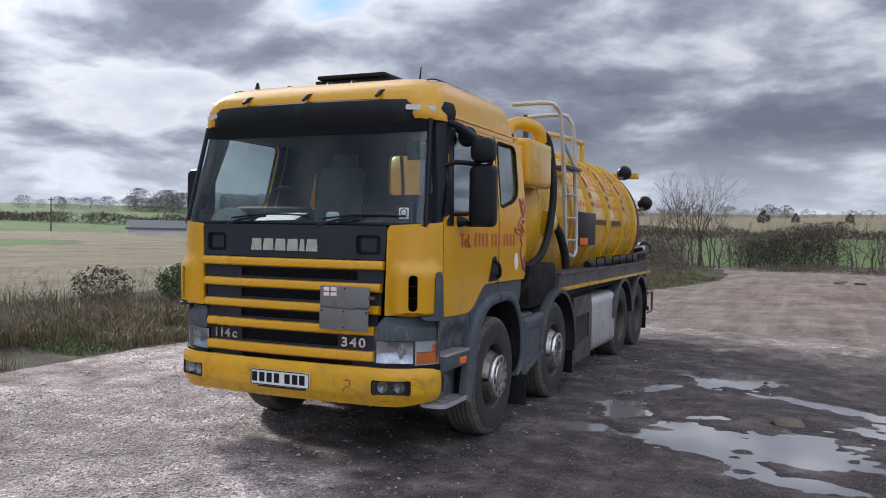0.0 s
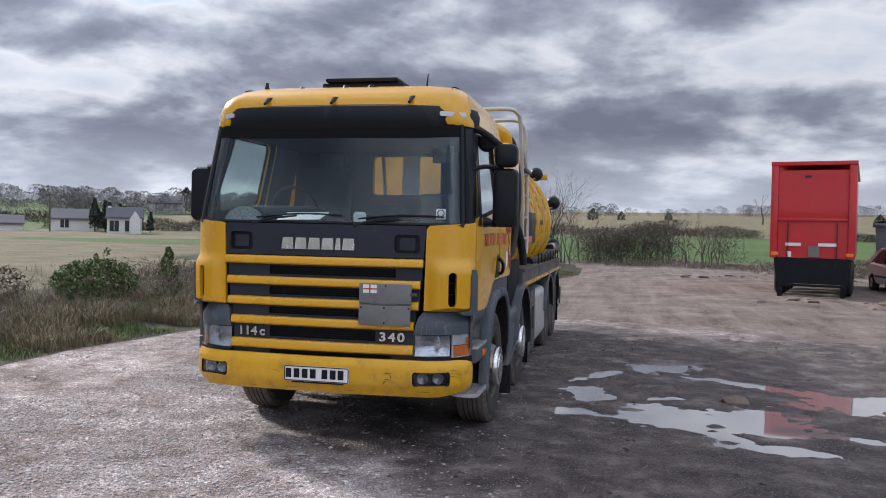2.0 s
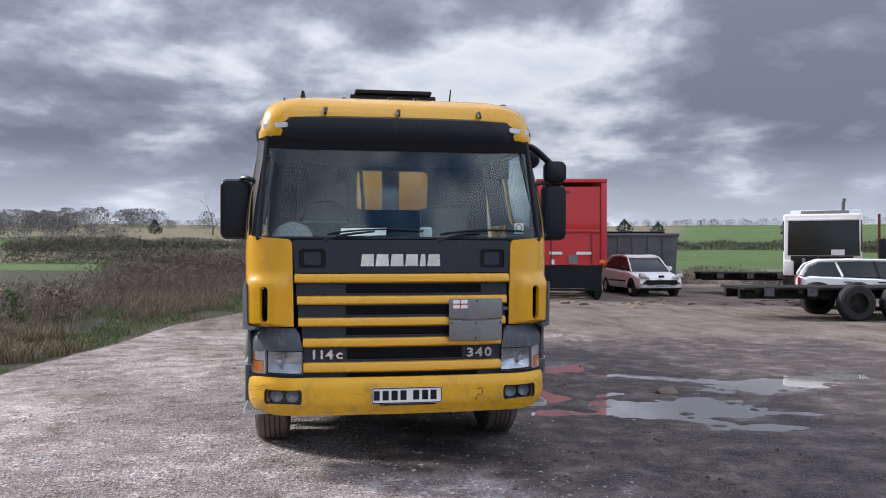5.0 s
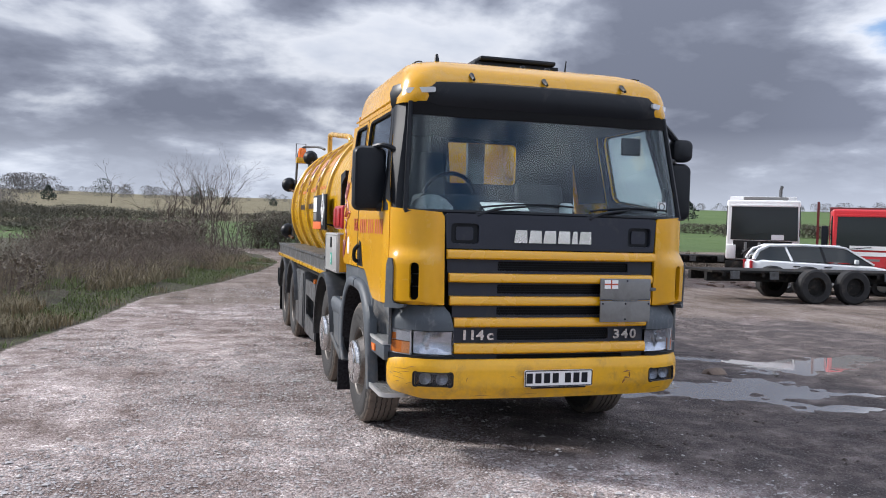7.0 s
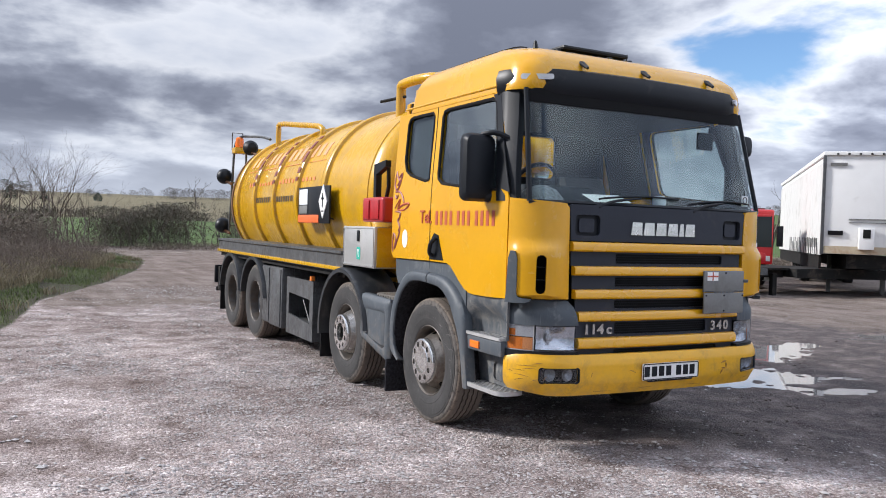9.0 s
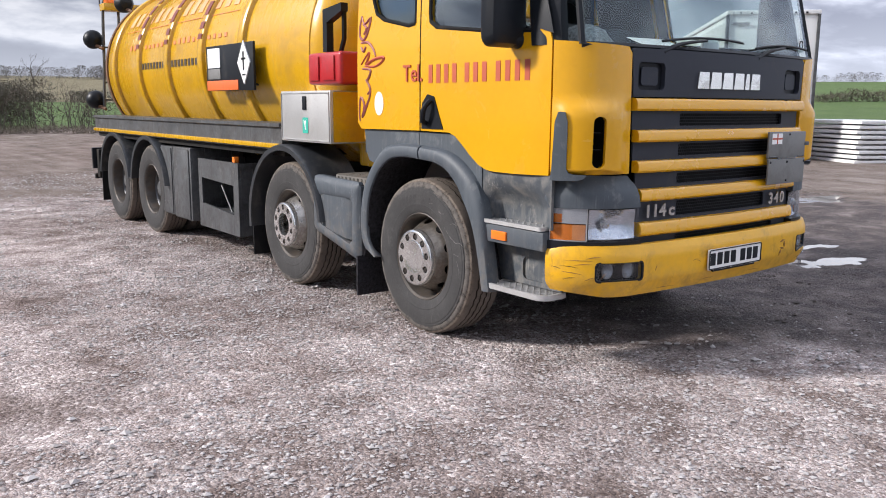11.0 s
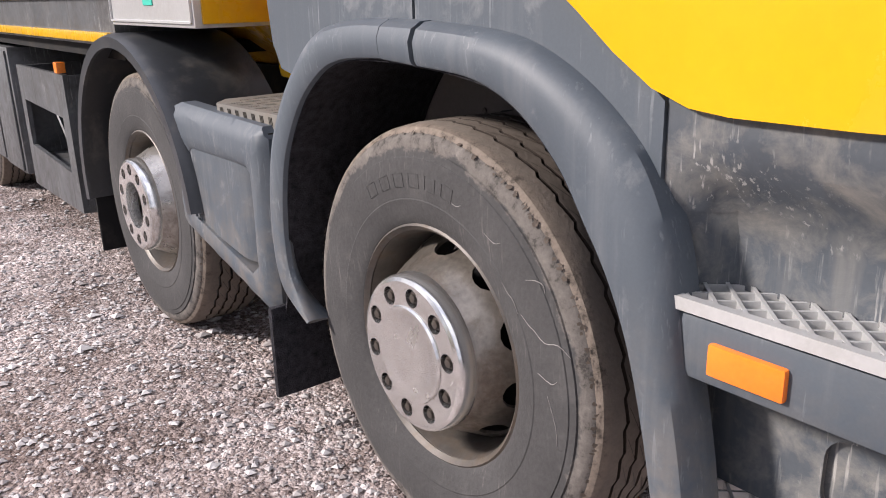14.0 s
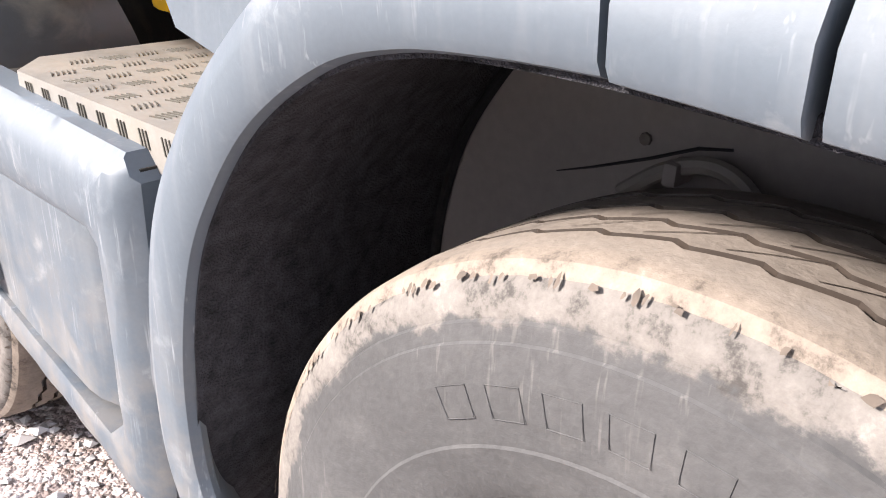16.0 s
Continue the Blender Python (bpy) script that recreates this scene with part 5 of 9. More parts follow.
def hub_disc_bm(open_centre):
    circle = [(0.178 * math.cos(radians(a)), 0.178 * math.sin(radians(a))) for a in range(0, 360, 6)]
    holes = []
    for k in range(10):
        a0 = radians(36 * k + 8)
        holes.append([(0.147 * math.cos(a0) + 0.023 * math.cos(radians(q)), 0.147 * math.sin(a0) + 0.023 * math.sin(radians(q))) for q in range(0, 360, 24)])
    if open_centre:
        holes.append([(0.098 * math.cos(radians(a)), 0.098 * math.sin(radians(a))) for a in range(0, 360, 10)])
    bm = bm_plate(circle, holes, lambda u, v, d: (0.207 - d, u, v), 0.014)
    bm_lathe([(0.207, 0.178), (0.203, 0.187), (0.194, 0.192), (0.158, 0.193), (0.158, 0.185)], 60, "x", bm=bm)
    if open_centre:
        bm_lathe([(0.207, 0.098), (0.16, 0.095)], 36, "x", bm=bm)
    else:
        bm_lathe([(0.2075, 0.121), (0.213, 0.118), (0.214, 0.108), (0.2095, 0.096), (0.2105, 0.05), (0.211, 0.0001)], 48, "x", bm=bm)
    return bm


def nut_bm():
    bm = bm_prism([(0.016 * math.cos(radians(a)), 0.016 * math.sin(radians(a))) for a in range(0, 360, 60)], 0.182, 0.200, "x")
    bm_lathe([(0.200, 0.011), (0.206, 0.010), (0.207, 0.0001)], 10, "x", bm=bm)
    return bm


TYRE_ME = mesh_of("tyre", tyre_bm(), RUBBER, 30)
TREAD_ME = mesh_of("tread", tread_bm(), TREAD, 25)
TREAD_ME.materials.append(GROOVE)
SIPE_ME = mesh_of("tread_cut", sipe_bm(), GROOVE, 30)
SIPE_ME.materials.append(TORN)
RIM_ME = mesh_of("rim", bm_lathe([(0.128, 0.286), (0.140, 0.297), (0.136, 0.302), (0.128, 0.300), (0.124, 0.286), (0.10, 0.278), (0.04, 0.268), (-0.02, 0.262), (-0.12, 0.27), (-0.13, 0.29)], 72, "x"), RIM, 30)
BELL_ME = mesh_of("wheel_disc", bell_bm(0.262, 0.030, 0.193, 0.160, 0.33, 9.5, 0.24), BELL, 30)
BRIGHT_BELL_ME = mesh_of("wheel_disc", bell_bm(0.262, 0.030, 0.193, 0.160, 0.33, 9.5, 0.24), BRIGHT_BELL, 30)
REAR_DISC_ME = mesh_of("wheel_disc", bell_bm(0.262, 0.02, 0.20, -0.075, 0.35, 9.5, 0.25), STEEL, 30)
# Drum is black all over to paint the shade behind the hand holes.
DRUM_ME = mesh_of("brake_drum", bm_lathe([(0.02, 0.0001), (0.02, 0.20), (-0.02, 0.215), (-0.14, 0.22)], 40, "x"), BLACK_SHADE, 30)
CAP_ME = mesh_of("hub_cover", hub_disc_bm(False), CHROME, 30)
RING_ME = mesh_of("hub_ring", hub_disc_bm(True), CHROME, 30)
NUT_ME = mesh_of("wheel_nut", nut_bm(), NUT_STEEL, 30)
# Black disc painting the shade around the wheel nuts.
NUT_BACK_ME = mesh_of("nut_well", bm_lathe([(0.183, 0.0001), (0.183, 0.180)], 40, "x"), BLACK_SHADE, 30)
# Front hub coloured black to paint the shade of the ring's open centre.
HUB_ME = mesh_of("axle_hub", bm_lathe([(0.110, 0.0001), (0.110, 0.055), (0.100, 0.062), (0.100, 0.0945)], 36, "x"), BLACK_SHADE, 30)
REAR_HUB_ME = mesh_of("axle_hub", bm_lathe([(0.055, 0.0001), (0.055, 0.075), (0.045, 0.088), (-0.03, 0.092), (-0.05, 0.13), (-0.075, 0.135), (-0.08, 0.205)], 36, "x"), STEEL, 30)


def linked(name, me, parent, m=None):
    ob = new(name, me)
    ob.parent = parent
    if m is not None:
        ob.matrix_basis = m
    return ob


def build_wheel(sign, y, kind, turn=0.0):
    m = Matrix.Translation((sign * 1.07, y, HUB_Z)) @ Matrix.Rotation(math.pi if sign < 0 else 0.0, 4, "Z") @ Matrix.Rotation(radians(turn), 4, "X")
    wheel = linked("wheel", RIM_ME, truck, m)
    wheel["label"] = "grimy steel wheel with a dusty black tyre"
    linked("tyre", TYRE_ME, wheel), linked("tread", TREAD_ME, wheel), tagged(linked("tread_cut", SIPE_ME, wheel), kind="stuff")
    linked("brake_drum", DRUM_ME, wheel)
    if kind == "rear":
        linked("wheel_disc", REAR_DISC_ME, wheel), linked("axle_hub", REAR_HUB_ME, wheel)
        inner = Matrix.Translation((-0.325, 0, 0))
        linked("tyre", TYRE_ME, wheel, inner), linked("tread", TREAD_ME, wheel, inner)
        for k in range(10):
            linked("wheel_nut", NUT_ME, wheel, Matrix.Rotation(radians(36 * k + 8), 4, "X") @ Matrix.Translation((-0.27, 0.165, 0)))
    else:
        linked("wheel_disc", BELL_ME if kind == "cap" else BRIGHT_BELL_ME, wheel)
        linked("hub_cover" if kind == "cap" else "hub_ring", CAP_ME if kind == "cap" else RING_ME, wheel)
        if kind == "cap":
            linked("nut_well", NUT_BACK_ME, wheel)
        else:
            linked("axle_hub", HUB_ME, wheel)
        for k in range(10):
            a = radians(36 * k + 8)
            linked("wheel_nut", NUT_ME, wheel, Matrix.Translation((0, 0.147 * math.cos(a), 0.147 * math.sin(a))))
    # raised plain bars where the sidewall carries its maker's letters
    if kind == "cap":
        for k in range(6):
            a = 106 - 8.5 * k if sign < 0 else 74 + 8.5 * k
            ring = [Vector((0.1565, (-1 if sign < 0 else 1) * v * math.cos(radians(u)), v * math.sin(radians(u)))) for u, v in ((a - 2.6, 0.392), (a + 2.6, 0.392), (a + 2.6, 0.424), (a - 2.6, 0.424), (a - 2.6, 0.392))]
            part("sidewall_bar", bm_tube(ring, 0.0006, 4), RUBBER, wheel)
    return wheel


for sg in (-1, 1):
    build_wheel(sg, AXLES[0], "cap", 3)
    build_wheel(sg, AXLES[1], "ring", 11)
    build_wheel(sg, AXLES[2], "rear", 17)
    build_wheel(sg, AXLES[3], "rear", 29)

def wall_point(y, z):
    """A point on the outer wall of the driver's-side front tyre."""
    r = math.hypot(y - AXLES[0], z - HUB_Z)
    return (-1.0705 - float(np.interp(r, [0.335, 0.365, 0.40, 0.43, 0.46, 0.48, 0.508], [0.148, 0.153, 0.156, 0.156, 0.1535, 0.1495, 0.138])), y, z)


for line in ([(1.15, 0.765), (1.13, 0.745), (1.115, 0.735), (1.10, 0.71)], [(1.09, 0.712), (1.065, 0.695), (1.05, 0.69), (1.02, 0.672), (0.985, 0.678), (0.955, 0.660)], [(1.075, 0.79), (1.05, 0.795), (1.03, 0.79), (1.025, 0.775)],
             [(1.20, 0.86), (1.17, 0.845), (1.15, 0.85)], [(1.01, 0.56), (0.985, 0.50), (0.98, 0.45)], [(1.04, 0.60), (1.0, 0.59), (0.985, 0.60)], [(1.31, 0.905), (1.29, 0.90), (1.275, 0.905)]):
    part("pale_scratch", bm_tube([Vector(wall_point(*p)) for p in line], [0.0005] + [0.0010] * (len(line) - 2) + [0.0005], 5, 3), PALE_SCRATCH, truck)
for y in AXLES:
    part("axle", bm_tube([(-0.95, y, HUB_Z), (0.95, y, HUB_Z)], 0.075, 10), CHASSIS, truck)


# ---- arches, steps and side panels ----
def arch_path(pts, n=6):
    return rounded_path([Vector((0, y, z)) for y, z in pts], n)[0]


def arch_band(inner, outer, x_out, x_in, sign, n=6):
    """A moulded strip between the edge of a wheel opening and its own outer edge."""
    rings = []
    for p, q in zip(arch_path(inner, n), arch_path(outer, n)):
        ring = []
        for x, k in ((x_out - 0.03, 0.04), (x_out - 0.02, 0.0), (x_out - 0.006, 0.05), (x_out, 0.16), (x_out + 0.004, 0.55), (x_out - 0.006, 0.82), (x_out - 0.03, 0.97), (x_in, 1.0)):
            c = p + (q - p) * k
            ring.append((sign * x, c.y, c.z))
        rings.append(ring)
    return bm_loft(rings)


def grating(name, sign, x0, x1, y0, y1, z, h, r, pitch=0.052):
    """A step tread of crossing diagonal bars in a rim with rounded corners."""
    wx, wy = x1 - x0, y1 - y0
    flat = lambda u, v, d: (sign * (x0 + u), y0 + v, z - d)
    step = part(name, bm_plate(round_rect(0, wx, 0, wy, r), [round_rect(0.012, wx - 0.018, 0.014, wy - 0.014, max(r - 0.014, 0.004))], flat, h), ALU, truck, "worn aluminium grating step")
    for s in (-1, 1):
        c = -wx
        while c < wy + wx:
            ts = [(u, (c + u) if s > 0 else (c + wx - u)) for u in np.linspace(0.010, wx - 0.016, 25)]
            ins = [p for p in ts if 0.012 < p[1] < wy - 0.012 and not (p[0] > wx - r * 0.75 and min(p[1], wy - p[1]) < r * 0.6)]
            if len(ins) > 2:
                (ua, va), (ub, vb) = ins[0], ins[-1]
                nx, ny = (vb - va), -(ub - ua)
                ln = math.hypot(nx, ny)
                nx, ny = nx / ln * 0.003, ny / ln * 0.003
                q = [(sign * (x0 + u), y0 + v) for u, v in ((ua - nx, va - ny), (ub - nx, vb - ny), (ub + nx, vb + ny), (ua + nx, va + ny))]
                part("tread_bar", bm_prism(q, z - h + 0.001 * (s + 2), z - 0.002 - 0.001 * (s + 1), "z"), ALU, step)
            c += pitch


def build_sides(sign):
    def sx(x):
        return lambda u, v, d: (sign * (x - d), u, v)
    top_in = [(0.70, 0.43), (0.735, 0.60), (0.779, 0.758), (0.830, 0.870), (0.886, 0.954), (0.955, 1.05), (1.06, 1.135), (1.18, 1.178), (1.345, 1.192)]
    top_out = [(0.615, 0.43), (0.645, 0.60), (0.677, 0.75), (0.703, 0.90), (0.745, 1.02), (0.81, 1.11), (0.94, 1.205), (1.10, 1.265), (1.345, 1.285)]
    back_in = [(1.475, 1.201), (1.56, 1.198), (1.651, 1.188), (1.735, 1.16), (1.835, 1.091), (1.91, 1.0), (1.96, 0.91), (1.99, 0.80), (2.0, 0.70), (1.99, 0.60), (1.955, 0.535), (1.885, 0.465)]
    back_out = [(1.475, 1.288), (1.58, 1.288), (1.70, 1.275), (1.80, 1.245), (1.92, 1.14), (2.0, 1.04), (2.055, 0.94), (2.087, 0.82), (2.096, 0.70), (2.085, 0.58), (2.035, 0.50), (1.895, 0.452)]
    arch = part("wheel_arch", arch_band(top_in, top_out, 1.285, 1.20, sign), GREY_PLASTIC, truck, "scratched slate grey plastic wheel arch")
    part("arch_joint", arch_band([(1.354, 1.193), (1.41, 1.197), (1.466, 1.20)], [(1.354, 1.286), (1.41, 1.287), (1.466, 1.288)], 1.290, 1.20, sign, 3), GREY_PLASTIC, arch)
    part("arch_rear", arch_band(back_in, back_out, 1.285, 1.20, sign), GREY_PLASTIC, arch)
    # the lining opens out towards the chassis and ends in a bead against the inner wing
    lin = arch_path(top_in[:-1] + [(1.41, 1.197)] + back_in[1:9] + [(2.02, 0.57), (2.06, 0.44)], 4)
    hub = Vector((0, AXLES[0], 0.60))
    deep = [hub + (p - hub) * 1.10 for p in lin]
    rings = []
    for p, q in zip(lin, deep):
        rings.append([(sign * 1.268, p.y + (hub.y - p.y) * 0.006, p.z - 0.003), (sign * 1.10, p.y + (q.y - p.y) * 0.25, p.z + (q.z - p.z) * 0.25), (sign * 0.78, q.y, q.z), (sign * 0.78, q.y, q.z + 0.02), (sign * 1.10, p.y + (q.y - p.y) * 0.25, p.z + (q.z - p.z) * 0.25 + 0.02), (sign * 1.266, p.y, p.z + 0.012)])
    part("arch_lining", bm_loft(rings), FUZZ, arch, "black fibrous spray lining under the arch")
    part("lining_bead", bm_tube([(sign * 0.788, q.y + (hub.y - q.y) * 0.012, q.z - 0.008) for q in deep], 0.009, 6), FLAP, arch)
    part("inner_arch", bm_plate([(1.36, 0.60), (1.36, 1.16)] + [(q.y, q.z) for q in deep if q.z > 0.60 and q.y > 1.40], [], lambda u, v, d: (sign * (0.782 - d), u, v), 0.012), INNER_WING, arch)
    part("arch_bolt", bm_lathe([(sign * 0.006, 0.0001), (sign * 0.004, 0.008), (0, 0.009)], 8, "x", (sign * 0.786, 1.70, 1.02)), RIM, arch)
    hose = [(sign * 0.83, y, z) for y, z in ((1.70, 0.96), (1.65, 1.0), (1.60, 1.02), (1.56, 1.015), (1.525, 0.985), (1.505, 0.94), (1.50, 0.90))]
    part("brake_hose", bm_tube(hose, 0.011, 8, 4), HOSE_GREY, arch)
    part("hose_clip", bm_box(*sorted((sign * 0.805, sign * 0.85)), 1.622, 1.640, 0.99, 1.018, 0.004), INNER_WING, arch)
    for y0, y1, x0, x1, paint in ((1.24, 1.33, 0.66, 0.72, RIM), (1.06, 1.16, 0.62, 0.70, INNER_WING), (0.90, 0.98, 0.64, 0.70, RIM)):
        part("spring_hanger", bm_box(*sorted((sign * x0, sign * x1)), y0, y1, 0.62, 1.22, 0.01), paint, arch)
    part("wing_seam", bm_tube([(sign * 0.783, y, z) for y, z in ((1.83, 0.943), (1.774, 0.963), (1.694, 0.995), (1.63, 1.024), (1.588, 1.032))], [0.001, 0.0020, 0.0026, 0.0026, 0.002], 6), HOSE, arch)
    # filler above the arch up to the cab
    part("arch_filler", bm_plate([(0.762, 1.02), (0.80, 1.07), (0.90, 1.15), (1.10, 1.24), (1.408, 1.26), (1.408, 1.372), (1.03, 1.368), (0.93, 1.31), (0.85, 1.245), (0.80, 1.20), (0.762, 1.17)], [], sx(1.232), 0.03), GREY_PLASTIC, truck)
    part("arch_filler", bm_plate([(1.418, 1.26), (1.80, 1.24), (1.94, 1.13), (2.03, 1.15), (2.07, 1.22), (2.09, 1.372), (1.418, 1.372)], [], sx(1.232), 0.03), GREY_PLASTIC, truck)
    # entry steps
    part("step_back", bm_plate([(0.17, 0.86), (0.76, 0.86), (0.76, 1.20), (0.70, 1.168), (0.64, 1.162), (0.17, 1.165)], [], lambda u, v, d: (sign * (1.225 - 0.10 * float(smoothstep(1.12, 0.95, v)) * float(smoothstep(0.20, 0.30, u)) * float(smoothstep(0.77, 0.66, u)) - d), u, v), 0.02, steps(0.17, 0.76, 0.08), steps(0.86, 1.17, 0.04)), SCUFFED, truck, "scuffed grey step well")
    part("step_board", bm_box(*sorted((sign * 1.10, sign * 1.25)), 0.205, 0.745, 0.735, 0.845, 0.012), GREY_PLASTIC, truck)
    grating("upper_step", sign, 1.085, 1.258, 0.22, 0.735, 0.872, 0.022, 0.02)
    part("step_recess", bm_plate([(0.17, 0.49), (0.76, 0.49), (0.76, 0.74), (0.17, 0.74)], [round_rect(0.30, 0.50, 0.52, 0.66, 0.04)], sx(1.12), 0.012), SCUFFED, truck)
    part("recess_plate", bm_plate(round_rect(0.285, 0.515, 0.51, 0.675, 0.04), [], sx(1.105), 0.01), SCUFFED, truck)
    grating("lower_step", sign, 1.04, 1.272, 0.17, 0.735, 0.487, 0.032, 0.075)
    lamp = part("side_lamp", bm_box(*sorted((sign * 1.245, sign * 1.262)), 0.505, 0.635, 0.758, 0.812, 0.006), AMBER, truck, "bright amber side marker lamp")
    # panel between the front axles
    outer = [(2.15, 0.405), (2.20, 0.385), (2.80, 0.53), (2.845, 0.60), (2.86, 0.965), (2.80, 0.992), (2.18, 0.974), (2.15, 0.94)]
    rec = [(2.25, 0.53), (2.28, 0.50), (2.72, 0.60), (2.74, 0.63), (2.74, 0.82), (2.71, 0.845), (2.28, 0.845), (2.25, 0.82)]

    def swell(u, v, d):
        # edges roll back from the face, and dip into the recess
        rim = min(u - 2.145, 2.865 - u, (0.974 + (u - 2.18) * 0.029) - v + 0.005, v - (0.375 + max(0.0, u - 2.2) * 0.245))
        lip = min(max(2.25 - u, u - 2.74, 0.515 + max(0.0, u - 2.27) * 0.21 - v, v - 0.845), 0.05)
        k = max(0.0, 1 - max(rim, 0.0) / 0.055)
        q = max(0.0, 1 - max(lip, 0.0) / 0.03)
        return (sign * (1.264 - 0.040 * k * k - 0.012 * q * q - d), u, v)
    pan = part("side_panel", bm_plate(outer, [rec], swell, 0.05, steps(2.15, 2.86, 0.025), steps(0.40, 1.01, 0.03)), GREY_PLASTIC, truck, "dusty slate grey plastic side panel")
    part("panel_recess", bm_plate([(2.235, 0.515), (2.75, 0.59), (2.75, 0.85), (2.235, 0.85)], [], lambda u, v, d: (sign * (1.250 - 0.035 * float(smoothstep(2.36, 2.25, u)) - d), u, v), 0.012, steps(2.24, 2.75, 0.03)), GREY_PLASTIC, pan)
    part("panel_core", bm_box(*sorted((sign * 0.86, sign * 1.225)), 2.16, 2.84, 0.54, 0.955), CHASSIS, pan)
    tread = part("foot_plate", bm_plate([(0.78, 2.09), (1.200, 2.09), (1.208, 2.555), (1.14, 2.635), (0.78, 2.645)], [], lambda u, v, d: (sign * u, v, 0.945 + d), 0.063), ALU_DUSTY, truck, "dusty chequered aluminium foot plate")
    dash_me = mesh_of("chequer_dash", bm_box(-0.0125, 0.0125, -0.0009, 0.0009, -0.001, 0.0016), CHEQUER)
    for i in range(7):
        for j in range(9):
            cx, cy = 0.815 + 0.058 * i, 2.125 + 0.062 * j
            if cx + 0.85 * cy > 3.30 or cy > 2.62:
                continue
            for k in (-2, -1, 0, 1, 2):
                lean = 38 if (i + j) % 2 else -38
                linked("chequer_dash", dash_me, tread, Matrix.Translation((sign * (cx + 0.0085 * k), cy, 1.0082)) @ Matrix.Rotation(radians(90 + lean * 0.5), 4, "Z"))
    for j in range(8):
        for k in (-1, 0, 1):
            linked("chequer_dash", dash_me, tread, Matrix.Translation((sign * (1.2015 + 0.0011 * j), 2.13 + 0.055 * j + 0.0085 * k, 0.985)) @ Matrix.Rotation(radians(75), 4, "X") @ Matrix.Rotation(radians(90), 4, "Z"))
    # mud flaps
    part("mud_flap", bm_box(*sorted((sign * 0.93, sign * 1.285)), 2.125, 2.150, 0.125, 0.43, 0.010), FUZZ, truck, "bristly black spray-suppressant mud flap")
    part("mud_flap", bm_box(*sorted((sign * 0.90, sign * 1.25)), 4.02, 4.04, 0.16, 0.60, 0.006), FLAP, truck)
    part("mud_flap", bm_box(*sorted((sign * 0.60, sign * 1.24)), 9.02, 9.04, 0.20, 0.62, 0.006), FLAP, truck)
    # round mudguards of the other axles
    for y, a0, a1, xin, xo, r in ((AXLES[1], -8, 172, 0.86, 1.275, 0.665), (AXLES[2], 8, 172, 0.60, 1.26, 0.63), (AXLES[3], 8, 172, 0.60, 1.26, 0.63)):
        rings = []
        for k in range(31):
            a = radians(a0 + (a1 - a0) * k / 30)
            c, s = math.cos(a), math.sin(a)
            rings.append([(sign * x, y + rr * c, HUB_Z + rr * s) for x, rr in ((xin, r), (xo - 0.006, r), (xo, r - 0.03), (xo + 0.014, r - 0.03), (xo + 0.016, r + 0.012), (xo - 0.012, r + 0.024), (xin, r + 0.022))])
        part("mudguard", bm_loft(rings), GREY_GUARD, truck)


# Ridges are coloured dark to paint the shadows they throw on the plate.
CHEQUER = surface("shadow_dark_chequer_ridge", (0.07, 0.064, 0.052), 0.6, 0.2, vary=0.3, bump=0.1)
HOSE_GREY = surface("dusty_grey_hose", (0.15, 0.135, 0.12), 0.7, vary=0.2, bump=0.1)
ALU_DUSTY = surface("dusty_chequer_plate", (0.175, 0.166, 0.152), 0.6, 0.3, vary=0.2, scale=6, bump=0.1, dirt=(0.165, 0.145, 0.118), dirty=0.5, dirt_scale=6)
GREY_GUARD = surface("faded_black_mudguard", (0.028, 0.031, 0.036), 0.38, vary=0.2, scale=4, bump=0.1, dirt=(0.14, 0.13, 0.115), dirty=0.25, dirt_scale=5)
for sg in (-1, 1):
    build_sides(sg)

# ---- chassis and deck ----
for sg in (-1, 1):
    part("chassis_rail", bm_box(*sorted((sg * 0.36, sg * 0.46)), 0.15, 9.3, 0.72, 1.02), CHASSIS, truck)
    deck = part("deck_rail", bm_prism([(sg * x, z) for x, z in ((0.80, 1.16), (1.25, 1.16), (1.262, 1.175), (1.262, 1.20), (1.235, 1.215), (1.235, 1.345), (1.262, 1.355), (1.262, 1.385), (0.80, 1.385))], 3.42, 9.22, "y"), STEEL, truck, "weathered grey steel deck rail")
    part("reflective_stripe", bm_box(*sorted((sg * 1.236, sg * 1.268)), 3.425, 9.20, 1.172, 1.212, 0.004), YELLOW_TANK, deck)
    part("deck_floor", bm_box(*sorted((sg * 0.47, sg * 1.2)), 3.45, 9.2, 1.10, 1.155), CHASSIS, truck)
for y in (1.0, 2.6, 4.3, 5.6, 7.6, 9.2):
    part("chassis_crossmember", bm_box(-0.355, 0.355, y - 0.05, y + 0.05, 0.76, 0.98), CHASSIS, truck)
part("engine_block", bm_box(-0.34, 0.34, 0.25, 1.9, 0.50, 1.15, 0.05), CHASSIS, truck)
part("gearbox", bm_box(-0.27, 0.27, 1.92, 2.9, 0.55, 0.98, 0.06), CHASSIS, truck)
part("rear_beam", bm_box(-1.2, 1.2, 9.28, 9.40, 0.50, 0.90, 0.01), CHASSIS, truck)
part("rear_plate", bm_box(-1.25, -0.8, 9.41, 9.47, 0.62, 0.92, 0.01), BLACK, truck)
part("rear_step", bm_tube([(1.22, 9.3, 0.80), (1.22, 9.75, 0.80), (1.22, 9.75, 0.45), (1.22, 9.3, 0.45)], 0.02, 6), STEEL, truck)
part("rear_bar", bm_box(-1.2, 1.2, 9.50, 9.56, 0.47, 0.54), CHASSIS, truck)

